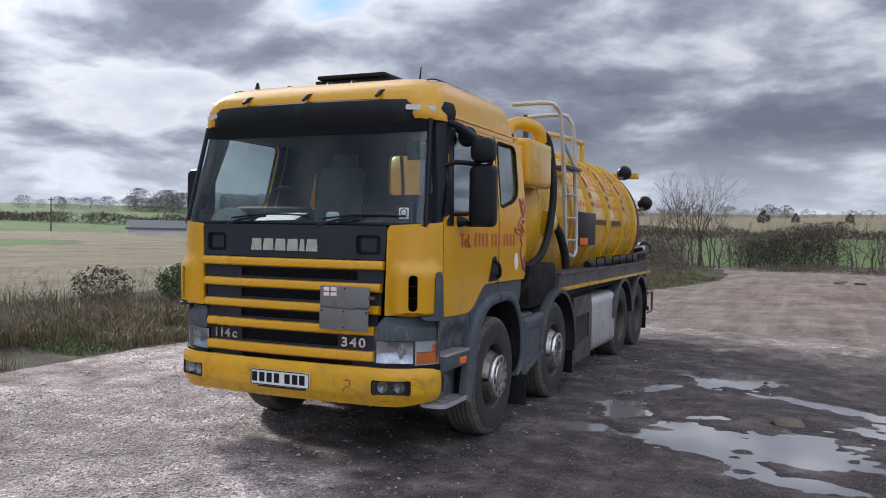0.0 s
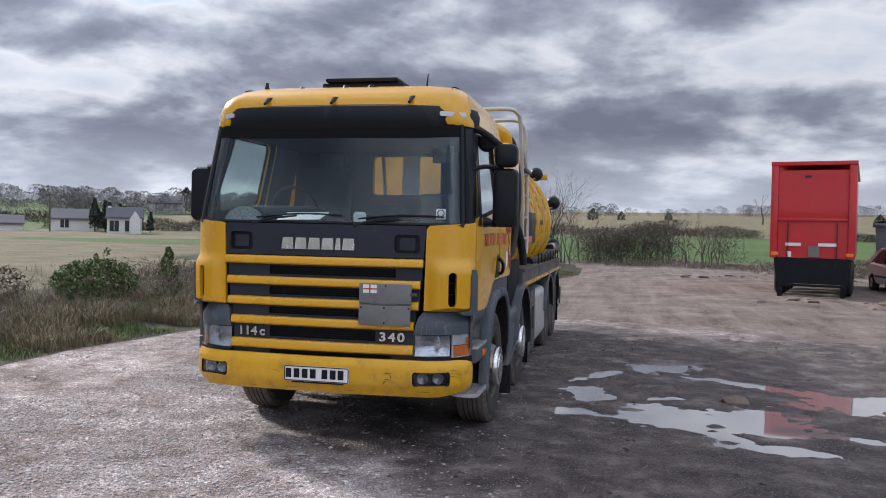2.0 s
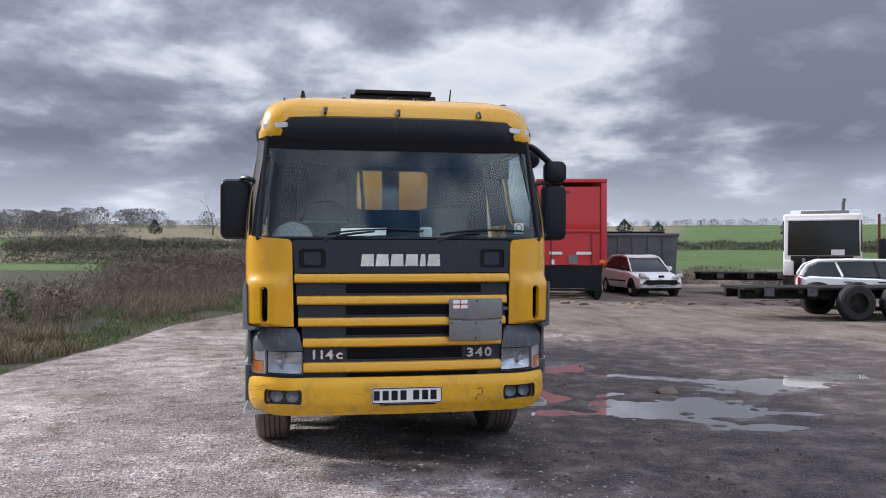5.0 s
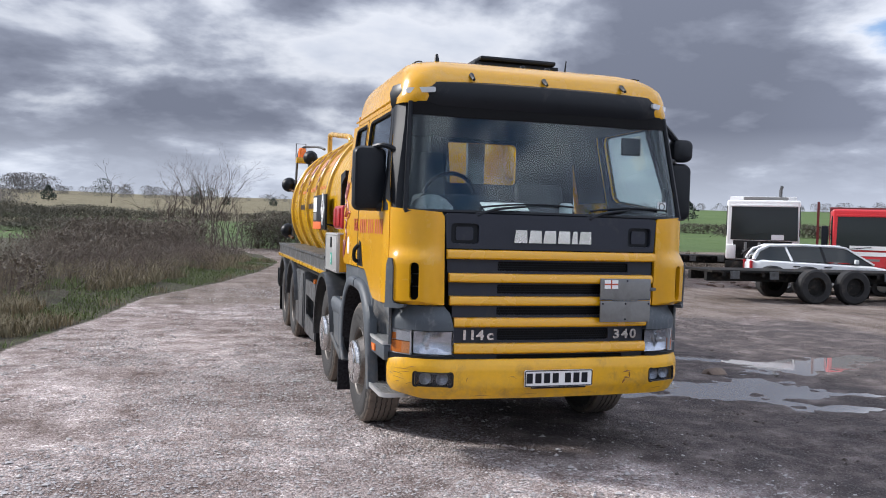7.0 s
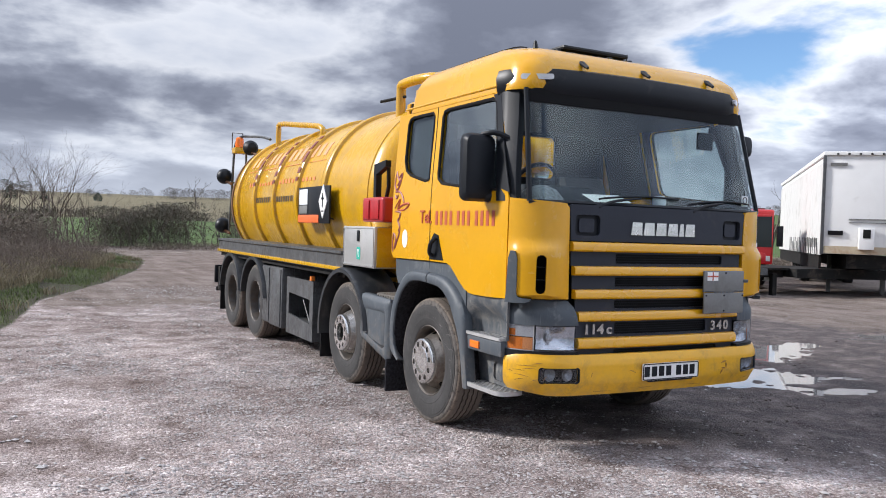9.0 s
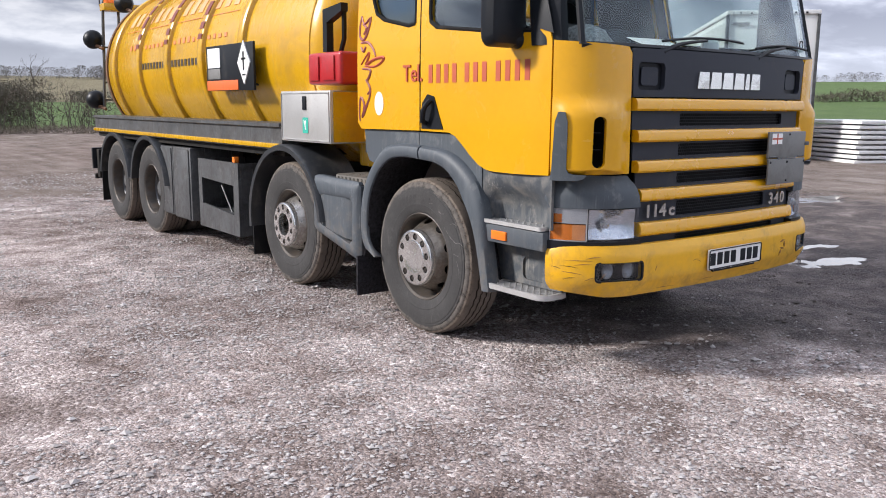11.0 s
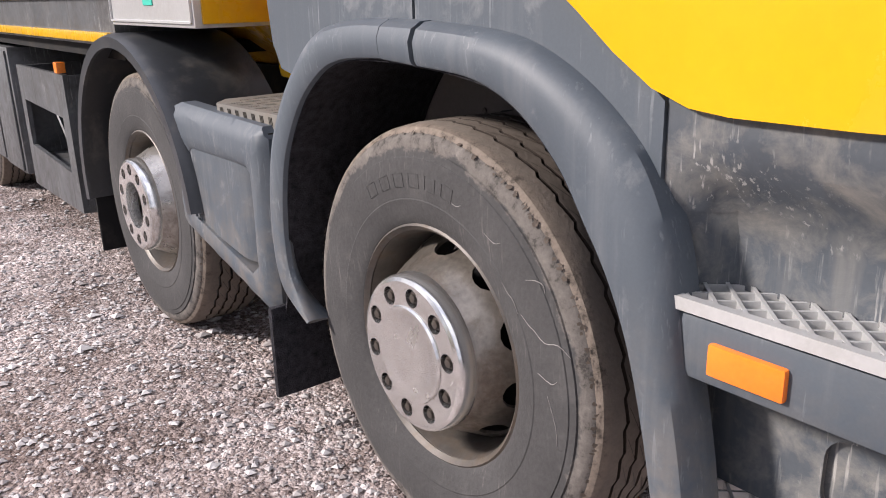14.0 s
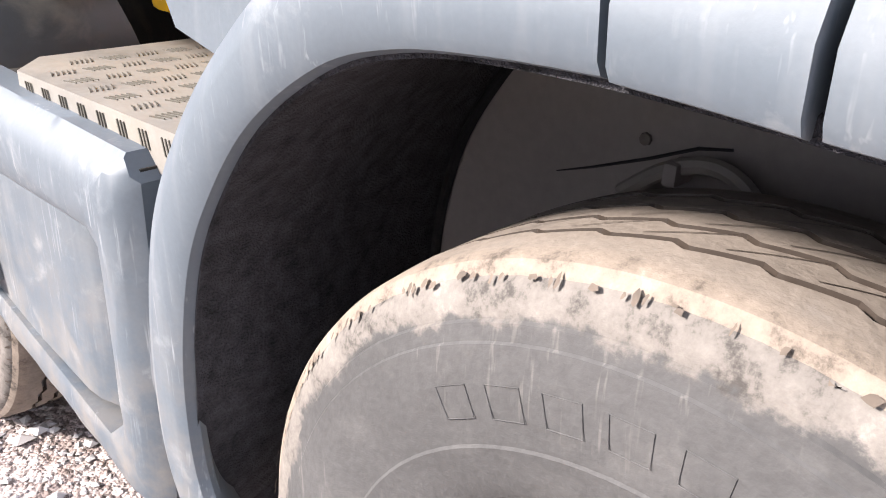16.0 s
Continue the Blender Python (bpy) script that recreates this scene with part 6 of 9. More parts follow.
# lockers, battery cage and ribbed fuel tank
def frame_panel(sign, y0, y1, z0, z1, hole, x=1.222):
    return bm_plate([(y0, z0), (y1, z0), (y1, z1), (y0, z1)], [hole], lambda u, v, d: (sign * (x - d), u, v), 0.025)


locker = part("side_locker", bm_box(-1.215, -0.60, 5.66, 6.20, 0.28, 1.075, 0.012), STEEL, truck, "dented grey steel side locker")
part("locker_edge", bm_box(-1.228, -1.216, 5.70, 6.16, 0.30, 1.05, 0.004), STEEL, locker)
locker2 = part("side_locker", bm_box(-1.21, -0.60, 6.225, 6.62, 0.29, 1.07, 0.012), STEEL, truck, "dented grey steel side locker")
part("locker_edge", bm_box(-1.222, -1.211, 6.25, 6.60, 0.31, 1.05, 0.004), STEEL, locker2)
cage = part("side_cage", frame_panel(-1, 4.40, 5.42, 0.27, 0.985, [(4.52, 0.47), (5.33, 0.52), (5.33, 0.79), (4.52, 0.76)]), STEEL, truck, "open-fronted grey steel cage")
# Black sheet painting the shade inside the open cage.
part("cage_back", bm_box(-0.70, -0.66, 4.40, 5.42, 0.27, 0.98), BLACK_SHADE, cage)
part("cage_end", bm_box(-1.196, -0.70, 4.40, 4.425, 0.27, 0.98), STEEL, cage)
part("cage_end", bm_box(-1.196, -0.70, 5.395, 5.42, 0.27, 0.98), STEEL, cage)
part("cage_floor", bm_box(-1.196, -0.70, 4.43, 5.39, 0.44, 0.46), STEEL, cage)
part("cage_strut", bm_tube([(-1.10, 4.85, 0.46), (-1.12, 5.05, 0.72)], 0.012, 6), STEEL, cage)
part("cage_lamp", bm_box(-1.235, -1.19, 4.44, 4.50, 0.99, 1.045, 0.006), PINK_LENS, cage)
cage2 = part("side_cage", frame_panel(1, 4.15, 5.06, 0.24, 1.05, [(4.27, 0.47), (4.95, 0.50), (4.95, 0.82), (4.27, 0.80)]), STEEL, truck, "open-fronted grey steel cage")
# Shade of this cage's inside, painted as a black sheet.
part("cage_back", bm_box(0.66, 0.70, 4.15, 5.06, 0.27, 1.04), BLACK_SHADE, cage2)
ribs = []
for i in range(113):
    y = 5.10 + 1.40 * i / 112
    k = 0.5 + 0.5 * math.cos(2 * math.pi * (y - 5.10) / 0.175)
    o = 0.026 * k ** 0.5
    ribs.append([(x, y, z) for x, z in [(u, v) for u, v in round_rect(0.62 - o, 1.20 + o, 0.27 - o, 0.99 + o, 0.12, 5)]])
part("fuel_tank", bm_loft(ribs), ALU, truck, "ribbed grimy aluminium fuel tank")

# silver valve box with stickers, red extinguisher box and bracket
sbox = part("valve_box", bm_box(-1.285, -0.93, 2.50, 3.33, 1.262, 1.672, 0.008), ALU, truck, "scratched aluminium box with a green sticker")
part("box_side", bm_box(-1.26, -0.95, 2.489, 2.4995, 1.275, 1.66, 0.002), YELLOW_TANK, sbox)
part("box_lid_edge", bm_tube([(-1.288, a, b) for a, b in ((2.515, 1.28), (3.315, 1.28), (3.315, 1.655), (2.515, 1.655), (2.515, 1.28))], 0.006, 5), ALU, sbox)
sbox.location = (0.035, 0.06, -0.018)
part("green_sticker", bm_box(-1.289, -1.2855, 2.855, 2.945, 1.335, 1.46), GREEN_STICKER, sbox)
part("sticker_figure", bm_prism([(2.885, 1.36), (2.90, 1.36), (2.91, 1.40), (2.925, 1.44), (2.90, 1.43), (2.88, 1.445), (2.895, 1.40)], -1.2905, -1.2892, "x"), WHITE, sbox)
part("box_catch", bm_box(-1.297, -1.2855, 2.88, 2.935, 1.52, 1.63, 0.006), BLACK, sbox)
ext = part("extinguisher_box", bm_box(-1.235, -0.95, 2.42, 2.93, 1.70, 1.945, 0.03, 3), RED_BOX, truck, "red plastic extinguisher box")
part("box_rib", bm_box(-1.25, -1.234, 2.50, 2.68, 1.73, 1.915, 0.012), RED_BOX, ext)
part("box_rib", bm_box(-1.25, -1.234, 2.74, 2.88, 1.73, 1.915, 0.012), RED_BOX, ext)
part("hose_bracket", bm_plate([(2.60, 1.95), (2.68, 1.95), (2.68, 2.17), (2.46, 2.24), (2.46, 2.30), (2.74, 2.27), (2.74, 1.95)], [], lambda u, v, d: (-1.20 + d, u, v), 0.06), BLACK, truck)
part("bracket_rod", bm_tube([(-1.1, 2.66, 1.90), (-1.12, 2.55, 2.05), (-1.15, 2.50, 2.25)], 0.02, 6), BLACK, truck)

# ---- the tank ----
TZ, TR = 2.0, 1.065


def build_tank():
    prof = [(2.80, 0.0001), (2.815, 0.30), (2.86, 0.58), (2.93, 0.80), (3.02, 0.95), (3.12, 1.035), (3.22, TR), (9.02, TR), (9.12, 1.03), (9.22, 0.94), (9.32, 0.72), (9.38, 0.4), (9.40, 0.0001)]
    tank = part("tank", bm_lathe(prof, 96, "y", (0, 0, TZ)), YELLOW_TANK, truck, "weathered yellow ribbed tank barrel with faded red lettering")
    part("tank_seam", bm_lathe([(3.205, TR - 0.01), (3.212, TR + 0.006), (3.225, TR + 0.006), (3.232, TR - 0.01)], 96, "y", (0, 0, TZ)), YELLOW_TANK, tank)
    for y in (4.55, 5.57, 6.62, 7.65, 8.68):
        part("tank_rib", bm_lathe([(y - 0.075, TR - 0.02), (y - 0.06, TR + 0.035), (y - 0.045, TR + 0.045), (y + 0.045, TR + 0.045), (y + 0.06, TR + 0.035), (y + 0.075, TR - 0.02)], 96, "y", (0, 0, TZ)), YELLOW_TANK, tank)
    part("tank_band", bm_lathe([(9.06, 1.04), (9.06, 1.075), (9.13, 1.075), (9.14, 1.0)], 96, "y", (0, 0, TZ)), RUST, tank)
    # lettering that has mostly gone: slanting bars on the barrel between and over the ribs

    def on_tank(sg, r):
        return lambda u, v, d: (sg * (r - d) * math.cos(v), u, TZ + (r - d) * math.sin(v))
    rng = random.Random(4)
    for sg in (-1, 1):
        for k in range(15):
            y = 4.9 + 0.24 * k
            over = any(abs(y - q) < 0.10 for q in (4.55, 5.57, 6.62, 7.65, 8.68))
            if over or y > 8.4:
                continue
            v0 = 0.52
            part("faded_letter", bm_plate([(y, v0), (y + 0.13, v0), (y + 0.17, v0 + 0.20), (y + 0.04, v0 + 0.20)], [], on_tank(sg, TR + 0.006), 0.005, (), (v0 + 0.07, v0 + 0.14)), BLEACHED, tank)
        for y in (5.57, 6.62, 7.65):
            for v0, hgt in ((0.20, 0.05), (0.30, 0.07), (0.44, 0.15), (0.62, 0.13), (0.79, 0.06)):
                part("rib_letter", bm_plate([(y - 0.05, v0), (y + 0.05, v0), (y + 0.05, v0 + hgt), (y - 0.05, v0 + hgt)], [], on_tank(sg, TR + 0.050), 0.004, (), (v0 + hgt / 2,)), MAROON_INK, tank)
        part("faded_line", bm_plate([(4.8, 0.445), (8.4, 0.445), (8.4, 0.452), (4.8, 0.452)], [], on_tank(sg, TR + 0.006), 0.004, steps(4.8, 8.4, 0.5)), FADED_INK, tank)
        for k in range(22):
            y = 4.95 + 0.145 * k
            if any(abs(y + 0.05 - q) < 0.13 for q in (5.57, 6.62, 7.65)):
                continue
            h = 0.035 + 0.03 * rng.random()
            part("script_bar", bm_plate([(y, 0.20), (y + 0.07, 0.20), (y + 0.085, 0.20 + h), (y + 0.015, 0.20 + h)], [], on_tank(sg, TR + 0.006), 0.005), FADED_INK, tank)
        for k in range(20):
            y = 5.72 + 0.105 * k
            if any(abs(y + 0.03 - q) < 0.10 for q in (5.57, 6.62, 7.65)):
                continue
            part("address_bar", bm_plate([(y, -0.035), (y + 0.062, -0.035), (y + 0.062, 0.035), (y, 0.035)], [], on_tank(sg, TR + 0.006), 0.005), DARK_INK, tank)
    return tank


RUST = surface("rusty_band", (0.16, 0.085, 0.045), 0.7, 0.2, vary=0.3, scale=5, dirt=(0.10, 0.05, 0.03), dirty=0.4)
BLEACHED = surface("bleached_old_lettering", (0.66, 0.33, 0.15), 0.5, vary=0.14, scale=6, bump=0)
build_tank()

# hazard placard
for sg in (-1,):
    board = part("hazard_board", bm_box(-1.165, -1.14, 4.10, 5.22, 1.675, 2.115, 0.006), BLACK, truck, "dark hazard board with a white diamond and an orange panel")
    part("board_card", bm_box(-1.170, -1.1655, 4.86, 5.17, 1.90, 2.09, 0.002), PAPER, board)
    part("board_card", bm_box(-1.170, -1.1655, 4.86, 5.17, 1.79, 1.89, 0.002), PLATE_GREY, board)
    part("orange_panel", bm_box(-1.171, -1.1655, 4.44, 5.20, 1.680, 1.775, 0.002), ORANGE_PLATE, board)
    part("white_diamond", bm_prism([(4.29, 1.73), (4.43, 1.93), (4.29, 2.13), (4.15, 1.93)], -1.176, -1.1655, "x"), WHITE, board)
    part("diamond_mark", bm_box(-1.178, -1.1755, 4.275, 4.305, 1.86, 2.03), BLACK, board)
    part("diamond_mark", bm_box(-1.178, -1.1755, 4.24, 4.34, 1.955, 1.975), BLACK, board)
    part("diamond_mark", bm_box(-1.178, -1.1755, 4.25, 4.33, 1.81, 1.825), BLACK, board)
    for y in (4.3, 5.0):
        part("board_strut", bm_tube([(-1.14, y, 1.75), (-0.98, y, 1.72)], 0.012, 6), BLACK, board)
board = part("hazard_board", bm_box(1.14, 1.165, 4.55, 5.45, 1.68, 2.11, 0.006), BLACK, truck, "dark hazard board with an orange panel")
part("orange_panel", bm_box(1.1655, 1.171, 4.6, 5.0, 1.69, 1.78, 0.002), ORANGE_PLATE, board)

# rails, pipes and lamps on top and at the rear
part("top_rail", bm_tube([(-0.50, 8.40, 2.93), (-0.50, 8.40, 3.20), (-0.50, 8.30, 3.28), (-0.50, 7.3, 3.17), (-0.50, 6.35, 3.05), (-0.50, 6.25, 2.90)], 0.042, 10, 4), YELLOW_TANK, truck)
part("top_rail", bm_tube([(0.55, 7.0, 2.88), (0.55, 7.0, 3.16), (0.55, 6.9, 3.24), (0.55, 5.6, 3.20), (0.55, 4.9, 3.12), (0.55, 4.8, 2.93)], 0.042, 10, 4), YELLOW_TANK, truck)
part("suction_pipe", bm_tube([(-0.52, 3.62, 2.85), (-0.52, 3.62, 3.18), (-0.52, 3.54, 3.26), (-0.45, 3.0, 3.26), (-0.2, 2.8, 3.2), (0.1, 2.7, 3.05)], 0.055, 12, 4), YELLOW_TANK, truck)
part("pipe_valve", bm_tube([(-0.50, 3.55, 3.12), (-0.62, 3.95, 3.10)], 0.018, 6), CHASSIS, truck)
part("valve_dome", bm_lathe([(3.02, 0.0001), (3.24, 0.09), (3.22, 0.13), (3.02, 0.14)], 24, "z", (-0.2, 3.6, 0)), YELLOW_TANK, truck)
part("manhole", bm_lathe([(3.03, 0.24), (3.13, 0.24), (3.16, 0.20), (3.17, 0.0001)], 28, "z", (0.05, 4.1, 0)), YELLOW_TANK, truck)
part("wire_rail", bm_tube([(-0.95, 9.62, 2.2), (-0.92, 9.62, 2.95), (-0.85, 9.58, 3.14), (-0.70, 9.45, 3.16), (-0.60, 9.0, 3.12), (-0.55, 8.7, 3.06)], 0.022, 8, 4), STEEL, truck)
part("rear_ladder_rail", bm_tube([(-0.95, 9.62, 2.2), (-0.98, 9.66, 1.45)], 0.020, 8), STEEL, truck)
part("rear_ladder_rail", bm_tube([(-0.70, 9.66, 2.9), (-0.72, 9.70, 1.45)], 0.020, 8), STEEL, truck)
for z in (1.6, 1.85, 2.1, 2.35):
    part("rear_ladder_rung", bm_tube([(-0.96, 9.65, z), (-0.70, 9.69, z)], 0.014, 6), STEEL, truck)
part("rear_gantry", bm_box(-0.95, 0.95, 9.46, 9.70, 2.86, 2.96, 0.01), YELLOW_TANK, truck)
for x, y, z, r in ((-1.05, 9.75, 2.46, 0.135), (-1.05, 9.78, 1.60, 0.135), (-0.72, 9.3, 2.95, 0.13), (0.75, 9.3, 2.95, 0.13), (1.05, 9.75, 2.42, 0.135), (1.05, 9.78, 1.60, 0.135)):
    lamp = part("work_lamp", bm_lathe([(-0.12, 0.0001), (-0.10, r * 0.62), (-0.05, r * 0.92), (0.0, r), (0.03, r), (0.035, r * 0.9)], 24, "y", (x, y, z)), BLACK, truck, "round black work lamp")
    part("lamp_glass", bm_lathe([(0.02, r * 0.92), (0.05, r * 0.6), (0.06, 0.0001)], 20, "y", (x, y, z)), CLEAR_LENS, lamp)
    part("lamp_stem", bm_tube([(x, y - 0.05, z - r * 0.6), (x * 0.93, y - 0.2, z - r * 1.0)], 0.025, 6), RUST, lamp)
bea = part("beacon", bm_lathe([(2.97, 0.075), (3.02, 0.078), (3.13, 0.066), (3.155, 0.03), (3.156, 0.0001)], 20, "z", (-0.84, 9.6, 0)), AMBER, truck, "amber warning beacon")
part("beacon_guard", bm_tube([(-0.94, 9.72, 2.93), (-0.94, 9.72, 3.23), (-0.76, 9.72, 3.23), (-0.76, 9.72, 2.93)], 0.010, 6), STEEL, bea)
bea2 = part("rear_hose_reel", bm_tube([(0.9, 9.6, 1.55), (1.12, 9.5, 1.60), (1.18, 9.2, 1.52), (1.16, 8.4, 1.48), (1.17, 7.0, 1.45), (1.15, 5.6, 1.42), (1.12, 5.2, 1.41)], 0.055, 10, 4), HOSE, truck, "ribbed black suction hose on the deck")
part("deck_hose", bm_tube([(1.05, 8.8, 1.46), (1.20, 8.0, 1.44), (1.10, 7.0, 1.44), (1.2, 6.2, 1.44), (1.08, 5.4, 1.43)], 0.045, 10, 5), HOSE, truck)
for y in (5.2, 6.2, 7.2, 8.2):
    part("deck_stanchion", bm_tube([(1.245, y, 1.385), (1.245, y, 1.52), (1.245, y + 0.5, 1.52), (1.245, y + 0.5, 1.385)], 0.010, 6), CHASSIS, truck)

part("service_column", bm_box(0.03, 0.22, 2.25, 2.31, 1.22, 2.66, 0.012), STEEL, truck, "grey steel upright behind the cab window")
part("service_pipe", bm_tube([(-0.20, 2.27, 2.68), (-0.17, 2.27, 2.3), (-0.15, 2.28, 1.3)], 0.020, 8), HOSE, truck)
# the ladder, header tank and hoses behind the cab on the passenger side
lad = part("ladder_rail", bm_tube([(0.58, 3.62, 3.34), (0.98, 3.66, 3.35), (1.09, 3.70, 3.30), (1.13, 3.76, 3.15), (1.15, 3.88, 2.4), (1.16, 3.98, 1.45)], 0.027, 8, 4), ALU, truck, "dull aluminium access ladder with a hooped handrail")
part("ladder_hoop", bm_tube([(0.55, 4.20, 3.27), (0.98, 4.25, 3.29), (1.09, 4.30, 3.22), (1.13, 4.34, 3.05), (1.15, 4.40, 2.4), (1.16, 4.42, 1.62), (1.16, 4.05, 1.58)], 0.027, 8, 4), ALU, lad)
part("hoop_post", bm_box(0.53, 0.58, 4.17, 4.24, 2.88, 3.30, 0.006), STEEL, lad)
for z in (1.75, 2.02, 2.30, 2.58):
    part("ladder_rung", bm_tube([(1.155, 3.98 - 0.13 * (z - 1.6), z), (1.155, 4.40, z)], 0.016, 6), ALU, lad)
part("ladder_shelf", bm_box(0.95, 1.2, 3.90, 4.5, 2.60, 2.64, 0.005), STEEL, lad)
part("ladder_brace", bm_tube([(1.14, 3.85, 2.9), (1.14, 4.35, 2.66)], 0.02, 6), ALU, lad)
part("header_tank", bm_box(0.70, 1.20, 2.40, 3.20, 2.31, 2.80, 0.07, 4), YELLOW_TANK, truck, "rounded yellow header tank")
part("pump_pipe", bm_tube([(0.75, 3.0, 2.78), (0.75, 3.0, 2.98), (0.85, 3.15, 3.05), (1.0, 3.3, 2.98), (1.02, 3.35, 2.85)], 0.075, 12, 4), YELLOW_TANK, truck)
part("down_hose", bm_tube([(1.02, 3.30, 2.98), (1.10, 3.38, 2.85), (1.16, 3.40, 2.4), (1.16, 3.30, 1.95), (1.14, 3.05, 1.60), (1.05, 2.75, 1.45)], 0.042, 10, 5), HOSE, truck)
part("cross_hose", bm_tube([(1.05, 3.55, 2.05), (1.13, 3.75, 1.85), (1.17, 3.88, 1.60), (1.18, 3.92, 1.42)], 0.05, 10, 5), HOSE, truck)
part("pump_body", bm_lathe([(0.0, 0.0001), (0.0, 0.16), (0.25, 0.16), (0.27, 0.10), (0.40, 0.09), (0.40, 0.0001)], 20, "y", (1.0, 3.35, 1.95)), YELLOW_TANK, truck)
part("pump_base", bm_box(0.60, 1.2, 2.45, 3.42, 1.05, 1.50, 0.03), CHASSIS, truck)
part("cab_rear_gaiter", bm_box(-0.9, 1.0, 2.16, 2.40, 1.2, 1.42, 0.02), BLACK, truck)
part("exhaust_box", bm_box(-0.9, -0.2, 2.35, 2.72, 1.05, 1.95, 0.04), YELLOW_TANK, truck)


# ---- mirrors, wipers, lettering and inside of the cab ----
def build_mirrors():
    # driver's side: one tall mirror on two arms; passenger's side: tall mirror and a wide-angle one above it
    for sg, y, x in ((-1, 0.46, -1.345), (1, 0.53, 1.42)):
        body = []
        wide = 0.128 if sg < 0 else 0.108
        for k, (o, sc) in enumerate(((-0.055, 0.78), (-0.045, 0.93), (-0.015, 1.0), (0.035, 1.0), (0.045, 0.95))):
            ring = []
            for u, v in round_rect(-wide * sc, wide * sc, -0.25 * sc, 0.25 * sc, 0.055 * sc, 5):
                ring.append((x + u, y + o * 1.1 + 0.02 * sg * 0, 2.115 + v))
            body.append(ring)
        m = part("door_mirror", bm_loft(body), BLACK, truck, "tall black plastic door mirror")
        part("mirror_glass", bm_plate(round_rect(x - wide + 0.018, x + wide - 0.018, 1.895, 2.335, 0.04), [], lambda u, v, d: (u, y + 0.052 + d, v), 0.003), MIRROR, m)
        part("mirror_arm", bm_tube([(sg * 1.16, 0.30, 2.33), (sg * 1.26, 0.36, 2.37), (x - sg * 0.03, y, 2.36)], 0.020, 8, 3), BLACK, m)
        part("mirror_foot", bm_lathe([(0, 0.0001), (sg * 0.0, 0.05), (sg * 0.05, 0.04), (sg * 0.09, 0.02)], 14, "x", (sg * 1.235, 0.44, 1.905)), BLACK, m)
        part("mirror_arm", bm_tube([(sg * 1.26, 0.44, 1.90), (sg * 1.33, y, 1.885), (x, y + 0.01, 1.90)], 0.022, 8, 3), BLACK, m)
        part("arm_bracket", bm_box(*sorted((sg * 1.13, sg * 1.185)), 0.24, 0.30, 1.98, 2.13, 0.012), BLACK, m)
    x, y = 1.425, 0.50
    ball = []
    for o, sc in ((-0.06, 0.7), (-0.045, 0.92), (-0.01, 1.0), (0.04, 1.0), (0.05, 0.93)):
        ball.append([(x + u, y + o, 2.475 + v) for u, v in round_rect(-0.098 * sc, 0.098 * sc, -0.098 * sc, 0.098 * sc, 0.055 * sc, 5)])
    w = part("wide_mirror", bm_loft(ball), BLACK, truck, "small square wide-angle mirror")
    part("mirror_arm", bm_tube([(1.14, 0.42, 2.70), (1.24, 0.46, 2.66), (1.38, 0.50, 2.55)], 0.030, 8, 3), BLACK, w)
    kerb = part("kerb_mirror", bm_lathe([(-0.05, 0.0001), (-0.04, 0.06), (0.0, 0.085), (0.02, 0.08)], 18, "y", (1.235, 0.62, 2.60)), BLACK, truck)


build_mirrors()


def build_wipers():
    def sc(u, v, d):
        k = (v - 1.86) / 0.84
        return Vector(wrap(u, v, d, w=1.225 - 0.075 * k, f=-0.055 + 0.175 * k, r=0.22, crown=0.06))
    for u0, u1, z1 in ((-0.62, 0.16, 1.935), (0.28, 1.0, 1.915)):
        arm = part("wiper", bm_tube([sc(u0, 1.845, -0.035), sc(u0 + 0.14, 1.895, -0.045), sc((u0 + u1) / 2, 1.925, -0.035)], [0.016, 0.012, 0.008], 6, 3), BLACK, truck, "black windscreen wiper")
        part("wiper_blade", bm_tube([sc(u0 + 0.02 + (u1 - u0 - 0.02) * i / 8, 1.878 + 0.065 * math.sin(math.pi * (0.15 + 0.55 * i / 8)), -0.018) for i in range(9)], 0.008, 6), BLACK, arm)
        part("wiper_pivot", bm_lathe([(-0.03, 0.0001), (-0.025, 0.02), (0.0, 0.024)], 12, "y", sc(u0, 1.845, -0.02)), BLACK, arm)


build_wipers()


